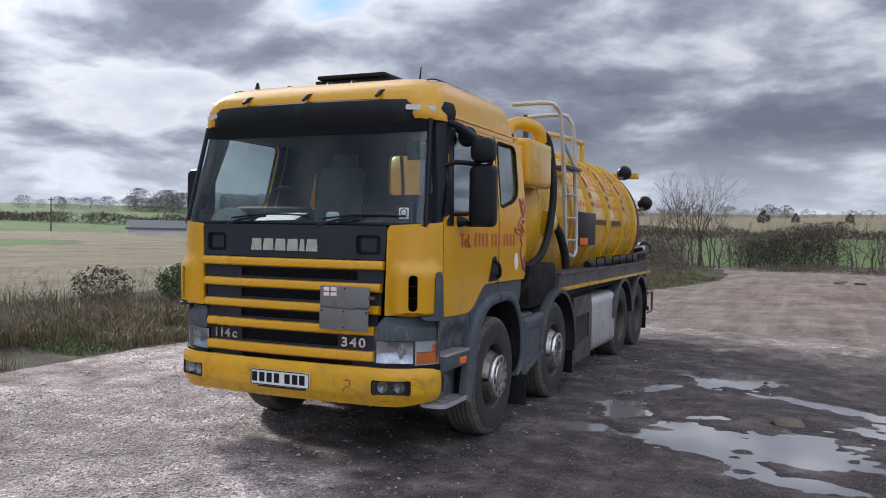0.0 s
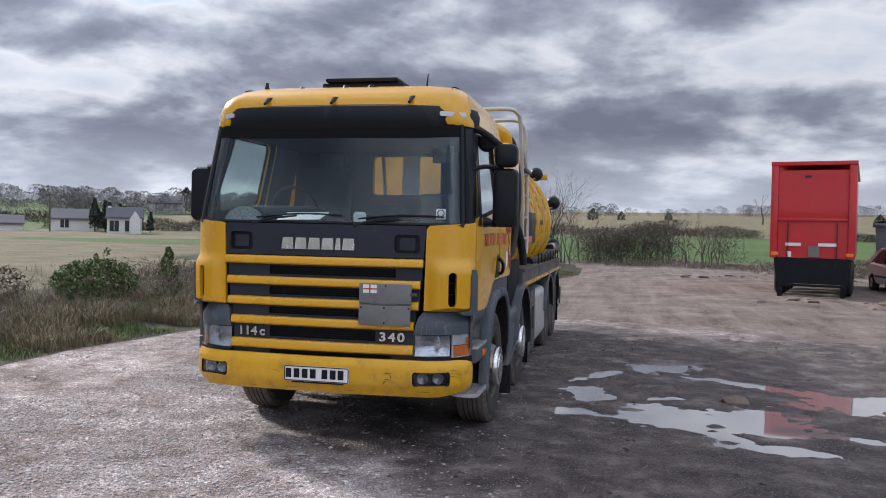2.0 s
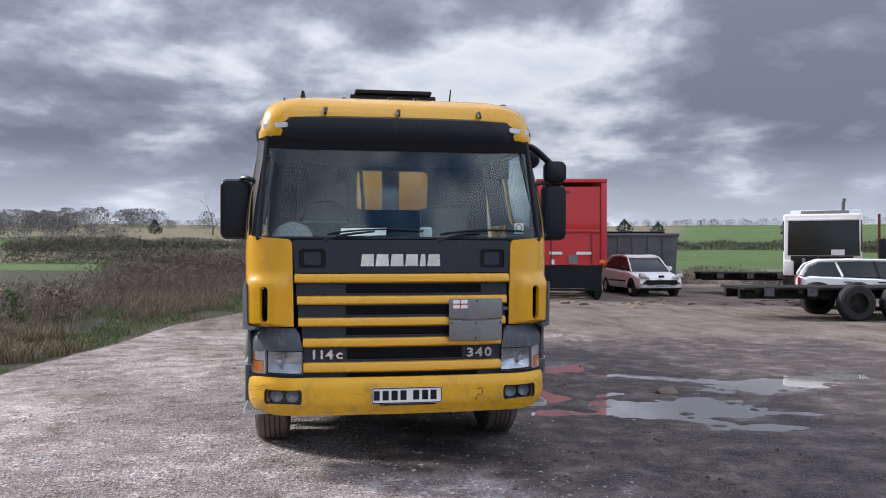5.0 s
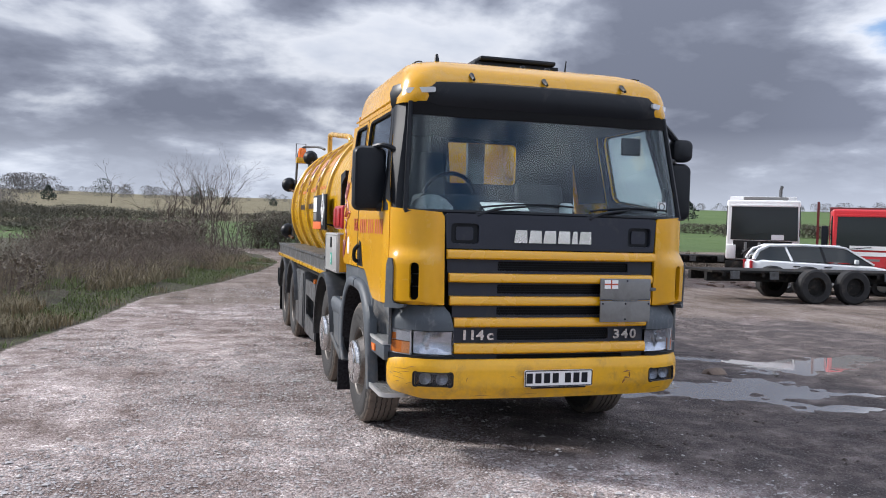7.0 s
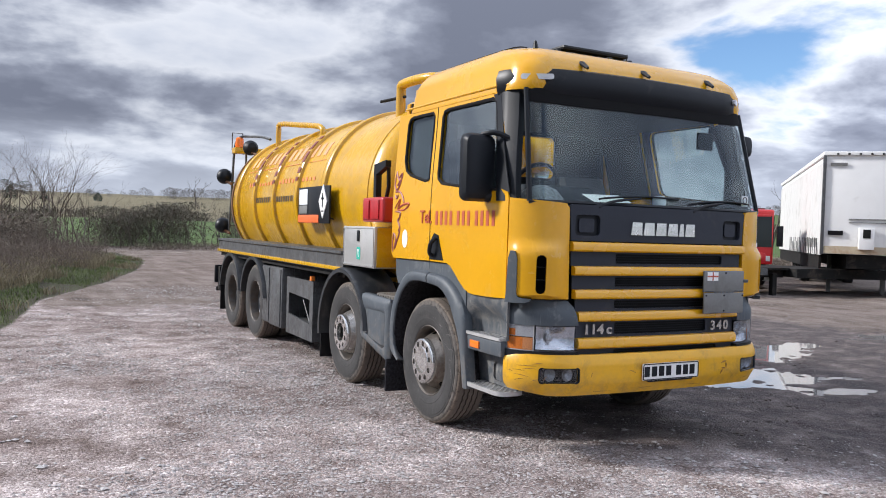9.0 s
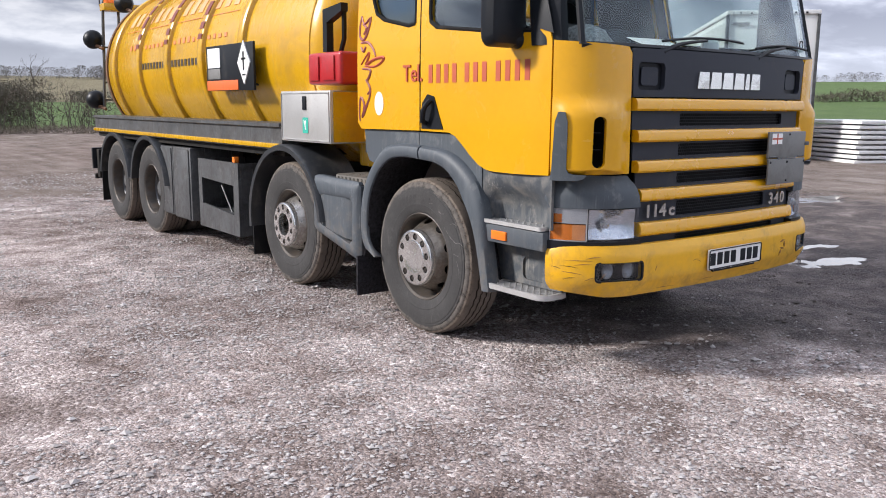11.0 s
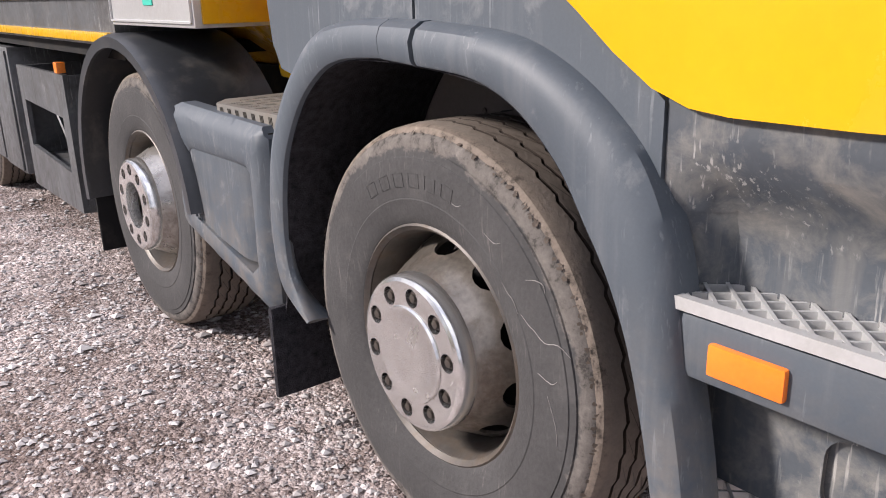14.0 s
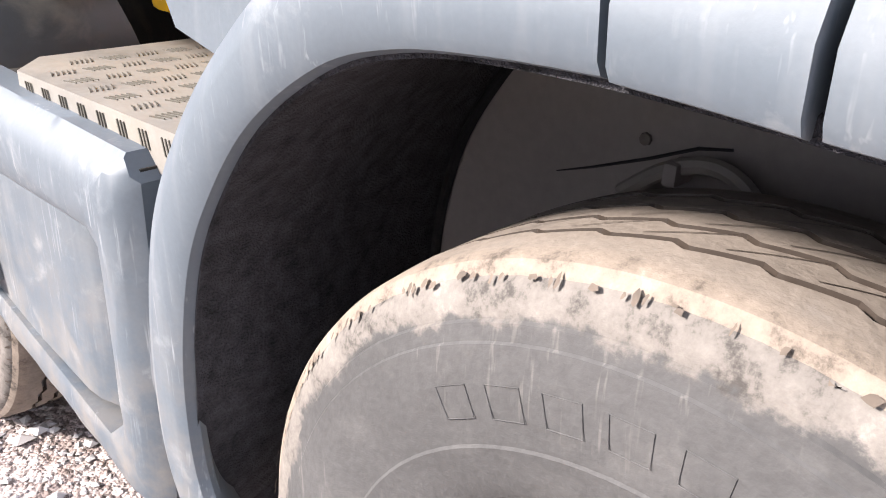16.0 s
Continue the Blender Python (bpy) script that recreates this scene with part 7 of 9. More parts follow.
def side_lettering():
    for sg in (-1, 1):
        def place(u, v, d, s=sg):
            return wrap(s * u, v, d)
        # text runs towards the rear on the passenger side and towards the front on the driver's side
        def mapped(u, v, d, s=sg):
            y = u if s > 0 else -u
            return wrap(s * at_y(y), v, d)
        lettering("Tel.", (0.46 if sg > 0 else -1.56), 1.70, 0.155, truck, 0.95, mapped, RED_INK, "phone_lettering")
        bars = [0.78 + 0.088 * k + (0.05 if k > 3 else 0) + (0.05 if k > 6 else 0) for k in range(11)] if sg > 0 else []
        if sg < 0:
            bars = [1.235 - 0.082 * k - (0.04 if k > 3 else 0) - (0.04 if k > 6 else 0) for k in range(11)]
        for y in bars:
            z0 = 1.70 if sg > 0 else 1.685
            part("phone_bar", bm_plate([(at_y(y), z0), (at_y(y + 0.040), z0), (at_y(y + 0.040), z0 + 0.115), (at_y(y), z0 + 0.115)], [], lambda u, v, d, s=sg: wrap(s * u, v, d - 0.003), 0.004), RED_INK, truck)
        # red curling flame motif behind the door
        flames = [[(2.09, 2.17), (2.05, 2.11), (1.97, 2.15), (2.01, 2.05), (2.06, 2.0), (2.11, 2.03), (2.11, 2.1), (2.09, 2.17)],
                  [(2.07, 2.11), (2.02, 2.08), (2.06, 2.04)], [(2.09, 1.98), (2.0, 1.98), (1.93, 1.93), (1.90, 1.88)], [(2.09, 1.95), (2.06, 1.92), (2.03, 1.95)],
                  [(2.09, 1.83), (1.99, 1.91), (1.99, 1.88), (2.02, 1.83), (1.92, 1.86), (1.80, 1.87), (1.82, 1.84), (1.92, 1.81), (2.04, 1.82)],
                  [(2.07, 1.80), (1.97, 1.79), (1.98, 1.75), (2.01, 1.71), (1.97, 1.66), (2.01, 1.62)],
                  [(2.03, 1.72), (1.97, 1.64), (2.02, 1.54), (2.08, 1.46), (2.05, 1.54), (2.10, 1.60), (2.12, 1.48), (2.11, 1.43)]]
        for k, line in enumerate(flames):
            pts = [Vector(wrap(sg * at_y(y), z, -0.001)) for y, z in line]
            n = len(pts)
            part("flame_stroke", bm_tube(pts, [0.005 + 0.006 * math.sin(math.pi * (i + 0.5) / n) for i in range(n)], 5, 3), FLAME_INK if k != 4 else RED_INK, truck)
        disc_y = 1.86
        part("tax_disc_sticker", bm_plate([(at_y(disc_y + 0.055 * math.cos(radians(a))), 1.555 + 0.082 * math.sin(radians(a))) for a in range(0, 360, 15)], [], lambda u, v, d, s=sg: wrap(s * u, v, d - 0.003), 0.004), WHITE, truck)
        # lines where panels meet
        for pts in ([(1.372, 1.38 + 0.165 * k) for k in range(9)],):
            part("shut_line", bm_tube([Vector(wrap(sg * at_y(y), z, 0.001)) for y, z in pts], 0.0045, 5), BLACK_SHADE, truck)
        part("gutter", bm_tube([(sg * 1.153, 2.12, 2.742), (sg * 1.158, 1.4, 2.745), (sg * 1.16, 0.55, 2.745), (sg * 1.15, 0.36, 2.735)], 0.010, 6), YELLOW, truck)


side_lettering()

# roof hatch, aerials, marker lamps
hatch = part("roof_hatch", bm_box(-0.34, 0.36, 0.82, 1.45, 3.185, 3.225, 0.02), BLACK, truck, "black tinted roof hatch")
part("hatch_frame", bm_box(-0.38, 0.40, 0.86, 1.50, 3.115, 3.184, 0.01), BLACK, hatch)
part("aerial", bm_tube([(0.56, 1.10, 3.10), (0.58, 1.10, 3.30)], [0.012, 0.005], 6), BLACK, truck)
part("aerial", bm_tube([(-0.80, 0.55, 3.03), (-0.80, 0.56, 3.14)], [0.035, 0.012], 8), BLACK, truck)
for x, y, z in ((-0.45, 0.55, 3.07), (0.18, 0.6, 3.092), (-0.05, 0.58, 3.088), (0.62, 0.58, 3.07)):
    part("roof_bolt", bm_lathe([(0.0, 0.03), (0.02, 0.02), (0.025, 0.0001)], 10, "z", (x, y, z)), BLACK, truck)
for sg in (-1, 1):
    pts = [(sg * 0.955, 0.44, 3.045), (sg * 0.955, 0.62, 3.078), (sg * 0.95, 1.1, 3.086), (sg * 0.95, 1.9, 3.082)]
    part("roof_seam", bm_tube(pts, 0.0055, 5, 3), BLACK_SHADE, truck)

# inside the cab
dash = part("dashboard", bm_prism([(0.08, 1.33), (0.62, 1.33), (0.66, 1.72), (0.50, 1.88), (0.12, 1.855)], -1.10, 1.10, "x", 0.02), TRIM_DARK, truck)
part("instrument_hood", bm_box(-0.95, -0.25, 0.42, 0.72, 1.80, 2.02, 0.06, 3), TRIM_DARK, dash)
wheel_ring = [Vector((-0.60 + 0.22 * math.cos(a), 0.80 - 0.10 * math.sin(a), 2.0 + 0.20 * math.sin(a))) for a in [2 * math.pi * k / 28 for k in range(29)]]
sw = part("steering_wheel", bm_tube(wheel_ring, 0.018, 8), BLACK, truck)
part("steering_column", bm_tube([(-0.6, 0.81, 2.0), (-0.6, 0.60, 1.78)], 0.04, 8), BLACK, sw)
part("steering_spoke", bm_box(-0.80, -0.40, 0.79, 0.82, 1.98, 2.02, 0.01), BLACK, sw)
for x in (-0.62, 0.62):
    seat = part("cab_seat", bm_box(x - 0.25, x + 0.25, 1.10, 1.62, 1.62, 1.80, 0.06, 3), SEAT, truck, "grey fabric cab seat")
    tall = 0.46 if x < 0 else 0.20
    part("seat_back", bm_prism([(1.55, 1.78), (1.70, 1.78), (1.80 + 0.1 * tall, 1.94 + tall), (1.80, 2.0 + tall), (1.72, 2.0 + tall)], x - 0.24, x + 0.24, "x", 0.03), SEAT, seat)
    if x < 0:
        part("seat_headrest", bm_box(x - 0.13, x + 0.13, 1.77, 1.88, 2.44, 2.62, 0.035, 3), SEAT, seat)
    part("seat_base", bm_box(x - 0.2, x + 0.2, 1.15, 1.58, 1.335, 1.60), TRIM_DARK, seat)
papers = part("dash_papers", bm_box(-0.52, -0.10, 0.16, 0.40, 1.872, 1.884), PAPER, truck, "white papers lying on the dashboard")
part("paper_sheet", bm_plate([(-0.50, 0.13), (-0.12, 0.16), (-0.10, 0.34), (-0.48, 0.32)], [], lambda u, v, d: (u, v, 1.888 + 0.35 * (v - 0.13) + d), 0.003), PAPER, papers)
part("dash_cup", bm_lathe([(1.86, 0.05), (1.95, 0.055), (1.97, 0.04)], 14, "z", (0.22, 0.22, 0)), PAPER, truck)
bm = bm_lathe([(0.0, 0.17), (0.05, 0.165), (0.11, 0.12), (0.14, 0.05), (0.145, 0.0001)], 24, "z", (-0.88, 0.30, 1.86))
for v in bm.verts:
    v.co += Vector((noise.noise(v.co * 14), noise.noise(v.co * 14 + Vector((7, 0, 0))), 0)) * 0.02
part("fleece_ball", bm, FLEECE, truck, "speckled grey fleece on the dashboard")
part("sun_mirror", bm_box(0.80, 0.98, 0.40, 0.43, 2.40, 2.55, 0.03, 3), BLACK, truck)
stick = part("screen_sticker", bm_plate(round_rect(0.93, 1.01, 1.915, 2.0, 0.008, 2), [], lambda u, v, d: wrap(u, v, d + 0.008, w=1.215, f=-0.04, r=0.22, crown=0.06), 0.002), PAPER, truck, "small white round-mark windscreen sticker")
part("sticker_ring", bm_tube([Vector(wrap(0.97 + 0.026 * math.cos(a), 1.965 + 0.026 * math.sin(a), -0.002 + 0.008, w=1.215, f=-0.04, r=0.22, crown=0.06)) for a in [2 * math.pi * k / 16 for k in range(17)]], 0.004, 5), BLACK, stick)


# ---- other vehicles and things in the yard ----
def ground_z(x, y):
    return float(land(np.array([x]), np.array([y]))[0])


def road_wheel(parent, x, y, z, r=0.5, w=0.28, rim=None, axis="x"):
    t = part("tyre", bm_lathe([(-w / 2, r * 0.56), (-w / 2, r * 0.9), (-w * 0.38, r), (w * 0.38, r), (w / 2, r * 0.9), (w / 2, r * 0.56)], 28, axis, (x, y, z)), YARD_RUBBER, parent)
    part("rim", bm_lathe([(-w * 0.42, r * 0.58), (-w * 0.15, r * 0.5), (-w * 0.2, r * 0.2), (-w * 0.25, 0.0001)], 24, axis, (x, y, z)), rim or STEEL, t)
    part("rim", bm_lathe([(w * 0.42, r * 0.58), (w * 0.15, r * 0.5), (w * 0.2, r * 0.2), (w * 0.25, 0.0001)], 24, axis, (x, y, z)), rim or STEEL, t)
    return t


def settle(ob, x, y, turn):
    ob.matrix_basis = Matrix.Translation((x, y, ground_z(x, y))) @ Matrix.Rotation(radians(turn), 4, "Z")


def red_trailer():
    t = thing("tipper_trailer", "tall red tipper trailer seen from its tail, standing on brown dirt", "trailer")
    body = part("body", bm_box(-1.20, 1.20, 0.10, 8.0, 1.09, 3.62, 0.03), RED, t)
    part("tail_door", bm_plate([(-1.02, 1.10), (1.02, 1.10), (1.02, 3.60), (-1.02, 3.60)], [], lambda u, v, d: (u, 0.055 - 0.03 * float(smoothstep(2.2, 2.35, v)) + d, v), 0.05, (), steps(1.0, 3.6, 0.1)), RED, body)
    part("door_ledge", bm_box(-1.02, 1.02, -0.02, 0.10, 2.16, 2.24, 0.02), RED, body)
    for s in (-1, 1):
        part("corner_post", bm_box(*sorted((s * 1.03, s * 1.25)), -0.04, 0.22, 1.09, 3.74, 0.02), RED, body)
        part("door_strut", bm_box(*sorted((s * 0.70, s * 0.74)), 0.0, 0.05, 1.1, 2.1), FADED_RED, body)
        part("tail_lamp", bm_box(*sorted((s * 0.98, s * 1.2)), -0.06, -0.041, 1.16, 1.26, 0.01), PINK_LENS, body)
    part("top_rail", bm_box(-1.26, 1.26, -0.05, 8.02, 3.745, 3.86, 0.02), RED, body)
    for x0, x1 in ((-0.78, -0.32), (0.18, 0.72)):
        part("lettering_bar", bm_box(x0, x1, 0.0, 0.028, 1.44, 1.53), WHITE, body)
    part("hazard_sticker", bm_box(-0.10, 0.22, 0.0, 0.026, 1.14, 1.44), PLATE_GREY, body)
    part("name_bar", bm_box(-0.25, -0.05, 0.0, 0.022, 3.40, 3.46), DARK_INK, body)
    part("sticker", bm_box(-0.72, -0.60, 0.0, 0.03, 1.12, 1.28), WHITE, body)
    part("under_guard", bm_prism([(-1.13, 1.085), (1.13, 1.085), (1.04, 0.62), (0.98, 0.36), (-0.98, 0.36), (-1.06, 0.62)], 0.05, 0.35, "y"), BLACK, t)
    part("chassis", bm_box(-0.5, 0.5, 0.3, 8.0, 0.62, 0.95), CHASSIS, t)
    for y in (1.3, 2.65, 4.0):
        for s in (-1, 1):
            road_wheel(t, s * 1.0, y, 0.49, 0.5, 0.34)
    part("bumper_bar", bm_box(-0.95, 0.95, 0.0, 0.10, 0.28, 0.35, 0.01), BLACK, t)
    part("stabiliser_leg", bm_box(-1.0, -0.85, 0.1, 0.25, -0.05, 0.56), CHASSIS, t)
    part("stabiliser_leg", bm_box(0.85, 1.0, 0.1, 0.25, -0.05, 0.56), CHASSIS, t)
    settle(t, 7.88, 19.6, -15)
    t.matrix_basis = t.matrix_basis @ Matrix.Diagonal((0.93, 1, 1.04, 1))


def skip_bin():
    t = thing("roll_off_container", "faded grey steel roll-off container with rust streaks", "container")
    body = part("body", bm_prism([(-1.5, 0.15), (1.5, 0.15), (1.62, 2.05), (-1.62, 2.05)], 0.0, 5.2, "y"), SKIP_GREY, t)
    part("rim_rail", bm_tube([(-1.64, -0.03, 2.08), (1.64, -0.03, 2.08), (1.64, 5.2, 2.08), (-1.64, 5.2, 2.08), (-1.64, -0.03, 2.08)], 0.07, 6), SKIP_GREY, body)
    for x in (-1.0, -0.35, 0.35, 1.0):
        part("stiffener", bm_box(x - 0.05, x + 0.05, -0.07, 0.0, 0.2, 2.0), SKIP_GREY, body)
    part("hook_frame", bm_tube([(-0.35, -0.12, 0.2), (0.1, -0.15, 1.35), (0.45, -0.15, 1.35), (0.75, -0.12, 0.2)], 0.06, 6), SKIP_GREY, body)
    part("lid_beam", bm_box(-1.55, 1.1, 0.4, 2.2, 2.15, 2.22, 0.01), CHASSIS, body)
    part("mark_bar", bm_box(0.95, 1.4, -0.01, 0.0, 0.75, 0.95), PLATE_GREY, body)
    for x in (-1.1, 1.1):
        part("skid", bm_box(x - 0.1, x + 0.1, 0.0, 5.2, -0.02, 0.15), CHASSIS, t)
    settle(t, 12.45, 24.6, -18)
    t.matrix_basis = t.matrix_basis @ Matrix.Diagonal((0.88, 1, 1.08, 1))


def car_shell(length, width, height, hood, screen, roof0, roof1, tail, belt, sill=0.28, bonnet=0.72):
    """Rings across a car, from nose to tail: (y, half width, [(fraction, z)])."""
    rows = []
    secs = [(0.0, 0.80, sill + 0.12, bonnet - 0.22, 0), (0.06, 0.92, sill, bonnet - 0.08, 0), (0.20 * length / 4, 0.98, sill, bonnet, 0), (hood, 1.0, sill, bonnet + 0.16, 0),
            (length - tail, 1.0, sill, belt, 0), (length - 0.08, 0.94, sill, belt - 0.04, 0), (length, 0.86, sill + 0.10, belt - 0.16, 0)]
    for y, k, z0, z1, _ in secs:
        w = width / 2 * k
        rows.append([(-w * 0.94, y, z0), (-w, y, z0 + 0.12), (-w, y, (z0 + z1) / 2), (-w * 0.97, y, z1 - 0.05), (-w * 0.88, y, z1), (w * 0.88, y, z1), (w * 0.97, y, z1 - 0.05), (w, y, (z0 + z1) / 2), (w, y, z0 + 0.12), (w * 0.94, y, z0)])
    body = bm_loft(rows)
    glass = []
    for y, z0, z1, k0, k1 in ((hood - 0.05, bonnet + 0.12, bonnet + 0.15, 0.86, 0.84), (screen, belt - 0.02, height - 0.10, 0.90, 0.70), (roof0, belt - 0.02, height - 0.015, 0.90, 0.70),
                              (roof1, belt - 0.02, height - 0.03, 0.90, 0.70), (length - tail * 0.35, belt - 0.02, belt + 0.12, 0.88, 0.80)):
        w0, w1 = width / 2 * k0, width / 2 * k1
        glass.append([(-w0, y, z0), (-w1, y, z1), (w1, y, z1), (w0, y, z0)])
    cabin = bm_loft(glass)
    roof = bm_loft([[(-width / 2 * 0.69, y, z), (-width / 2 * 0.62, y, z + 0.035), (width / 2 * 0.62, y, z + 0.035), (width / 2 * 0.69, y, z), (width / 2 * 0.60, y, z - 0.015), (-width / 2 * 0.60, y, z - 0.015)]
                    for y, z in ((screen - 0.02, height - 0.09), (roof0, height - 0.01), (roof1, height - 0.025), (roof1 + 0.12, height - 0.07))])
    return body, cabin, roof


def hatchback():
    t = thing("hatchback_car", "small white hatchback car facing the yard, beside a grey container", "car")
    b, g, r = car_shell(4.0, 1.72, 1.47, 0.98, 1.62, 1.95, 3.1, 0.55, 0.98)
    body = part("body", b, WHITE, t)
    part("window_band", g, CAR_GLASS, t, "dark car windows")
    part("roof", r, WHITE, t)
    for s in (-1, 1):
        part("roof_edge", bm_tube([(s * 0.61, 1.60, 1.38), (s * 0.61, 1.95, 1.445), (s * 0.61, 3.1, 1.43), (s * 0.70, 3.78, 1.08), (s * 0.74, 3.84, 0.97)], [0.03, 0.04, 0.045, 0.09, 0.08], 7, 2), WHITE, t)
        part("door_pillar", bm_tube([(s * 0.775, 2.25, 0.96), (s * 0.615, 2.35, 1.43)], 0.03, 6), BLACK, t)
        part("windscreen_pillar", bm_tube([(s * 0.74, 0.96, 0.90), (s * 0.62, 1.60, 1.38)], 0.03, 6), WHITE, t)
        lamp = bm_prism([(s * 0.42, 0.66), (s * 0.80, 0.72), (s * 0.78, 0.84), (s * 0.66, 0.82)], -0.02, 0.16, "y", 0.01)
        part("head_lamp", lamp, CLEAR_LENS, t)
        part("door_mirror", bm_box(*sorted((s * 0.80, s * 0.98)), 1.25, 1.37, 0.92, 1.06, 0.03), BLACK if s < 0 else WHITE, t)
        for y in (0.72, 3.25):
            road_wheel(t, s * 0.78, y, 0.30, 0.31, 0.2, ALU)
        # Black slab that paints the shade around the front wheel.
        part("wheel_opening_shade", bm_prism([(0.72 + 0.36 * math.cos(radians(a)), 0.30 + 0.36 * math.sin(radians(a))) for a in range(0, 181, 15)], *sorted((s * 0.846, s * 0.864)), "x"), BLACK_SHADE, t)
        part("side_trim", bm_box(*sorted((s * 0.862, s * 0.875)), 1.2, 2.9, 0.50, 0.56, 0.004), BLACK, t)
    part("grille", bm_prism([(-0.52, 0.42), (0.52, 0.42), (0.62, 0.54), (0.56, 0.60), (-0.56, 0.60), (-0.62, 0.54)], -0.035, 0.08, "y"), BLACK, t)
    part("nose_badge", bm_box(-0.10, 0.10, -0.03, 0.05, 0.69, 0.77, 0.02), BLACK, t)
    part("number_plate", bm_box(-0.26, 0.26, -0.045, -0.03, 0.335, 0.435, 0.004), PAPER, t)
    for k in range(7):
        part("plate_bar", bm_box(-0.225 + 0.066 * k, -0.185 + 0.066 * k, -0.048, -0.0455, 0.355, 0.415), BLACK, t)
    part("lower_trim", bm_box(-0.78, 0.78, -0.01, 0.08, 0.27, 0.33, 0.02), BLACK, t)
    settle(t, 11.65, 20.9, 0)


def estate_car():
    t = thing("estate_car", "silver estate car parked behind the flatbed trailer", "car")
    b, g, r = car_shell(4.55, 1.76, 1.45, 1.10, 1.80, 2.15, 4.0, 0.30, 0.98)
    part("body", b, SILVER_CAR, t)
    part("window_band", g, CAR_GLASS, t, "dark car windows")
    part("roof", r, SILVER_CAR, t)
    for s in (-1, 1):
        part("roof_edge", bm_tube([(s * 0.63, 1.78, 1.36), (s * 0.625, 2.15, 1.43), (s * 0.625, 4.0, 1.41), (s * 0.70, 4.40, 1.12), (s * 0.76, 4.46, 0.98)], [0.03, 0.04, 0.045, 0.07, 0.06], 7, 2), SILVER_CAR, t)
        part("roof_rail", bm_tube([(s * 0.56, 2.0, 1.46), (s * 0.56, 3.9, 1.45)], 0.018, 6), ALU, t)
        for y0, y1, z in ((2.48, 2.56, 1.40), (3.42, 3.55, 1.38)):
            part("window_pillar", bm_tube([(s * 0.80, y0 - 0.05, 0.96), (s * 0.62, y1, z)], 0.035, 6), SILVER_CAR if y0 > 3 else BLACK, t)
        part("windscreen_pillar", bm_tube([(s * 0.77, 1.08, 0.92), (s * 0.63, 1.80, 1.37)], 0.03, 6), SILVER_CAR, t)
        for y in (0.85, 3.55):
            road_wheel(t, s * 0.79, y, 0.31, 0.32, 0.2, ALU)
            # Black slab that paints the shade around each wheel.
            part("wheel_opening_shade", bm_prism([(y + 0.37 * math.cos(radians(a)), 0.31 + 0.37 * math.sin(radians(a))) for a in range(0, 181, 15)], *sorted((s * 0.866, s * 0.886)), "x"), BLACK_SHADE, t)
        part("door_mirror", bm_box(*sorted((s * 0.84, s * 1.0)), 1.55, 1.66, 0.94, 1.07, 0.03), SILVER_CAR, t)
        part("door_strip", bm_box(*sorted((s * 0.882, s * 0.893)), 1.3, 3.1, 0.55, 0.60, 0.004), BLACK, t)
        for y in (1.72, 2.60):
            part("door_handle", bm_box(*sorted((s * 0.875, s * 0.90)), y + 0.55, y + 0.75, 0.80, 0.83, 0.008), BLACK, t)
    part("tail_lamp", bm_box(-0.86, -0.62, 4.50, 4.57, 0.66, 0.94, 0.02), RED_BOX, t)
    part("tail_lamp", bm_box(0.62, 0.86, 4.50, 4.57, 0.66, 0.94, 0.02), RED_BOX, t)
    part("grille", bm_box(-0.4, 0.4, -0.03, 0.05, 0.44, 0.58, 0.01), BLACK, t)
    settle(t, 17.86, 13.99, 60.7)


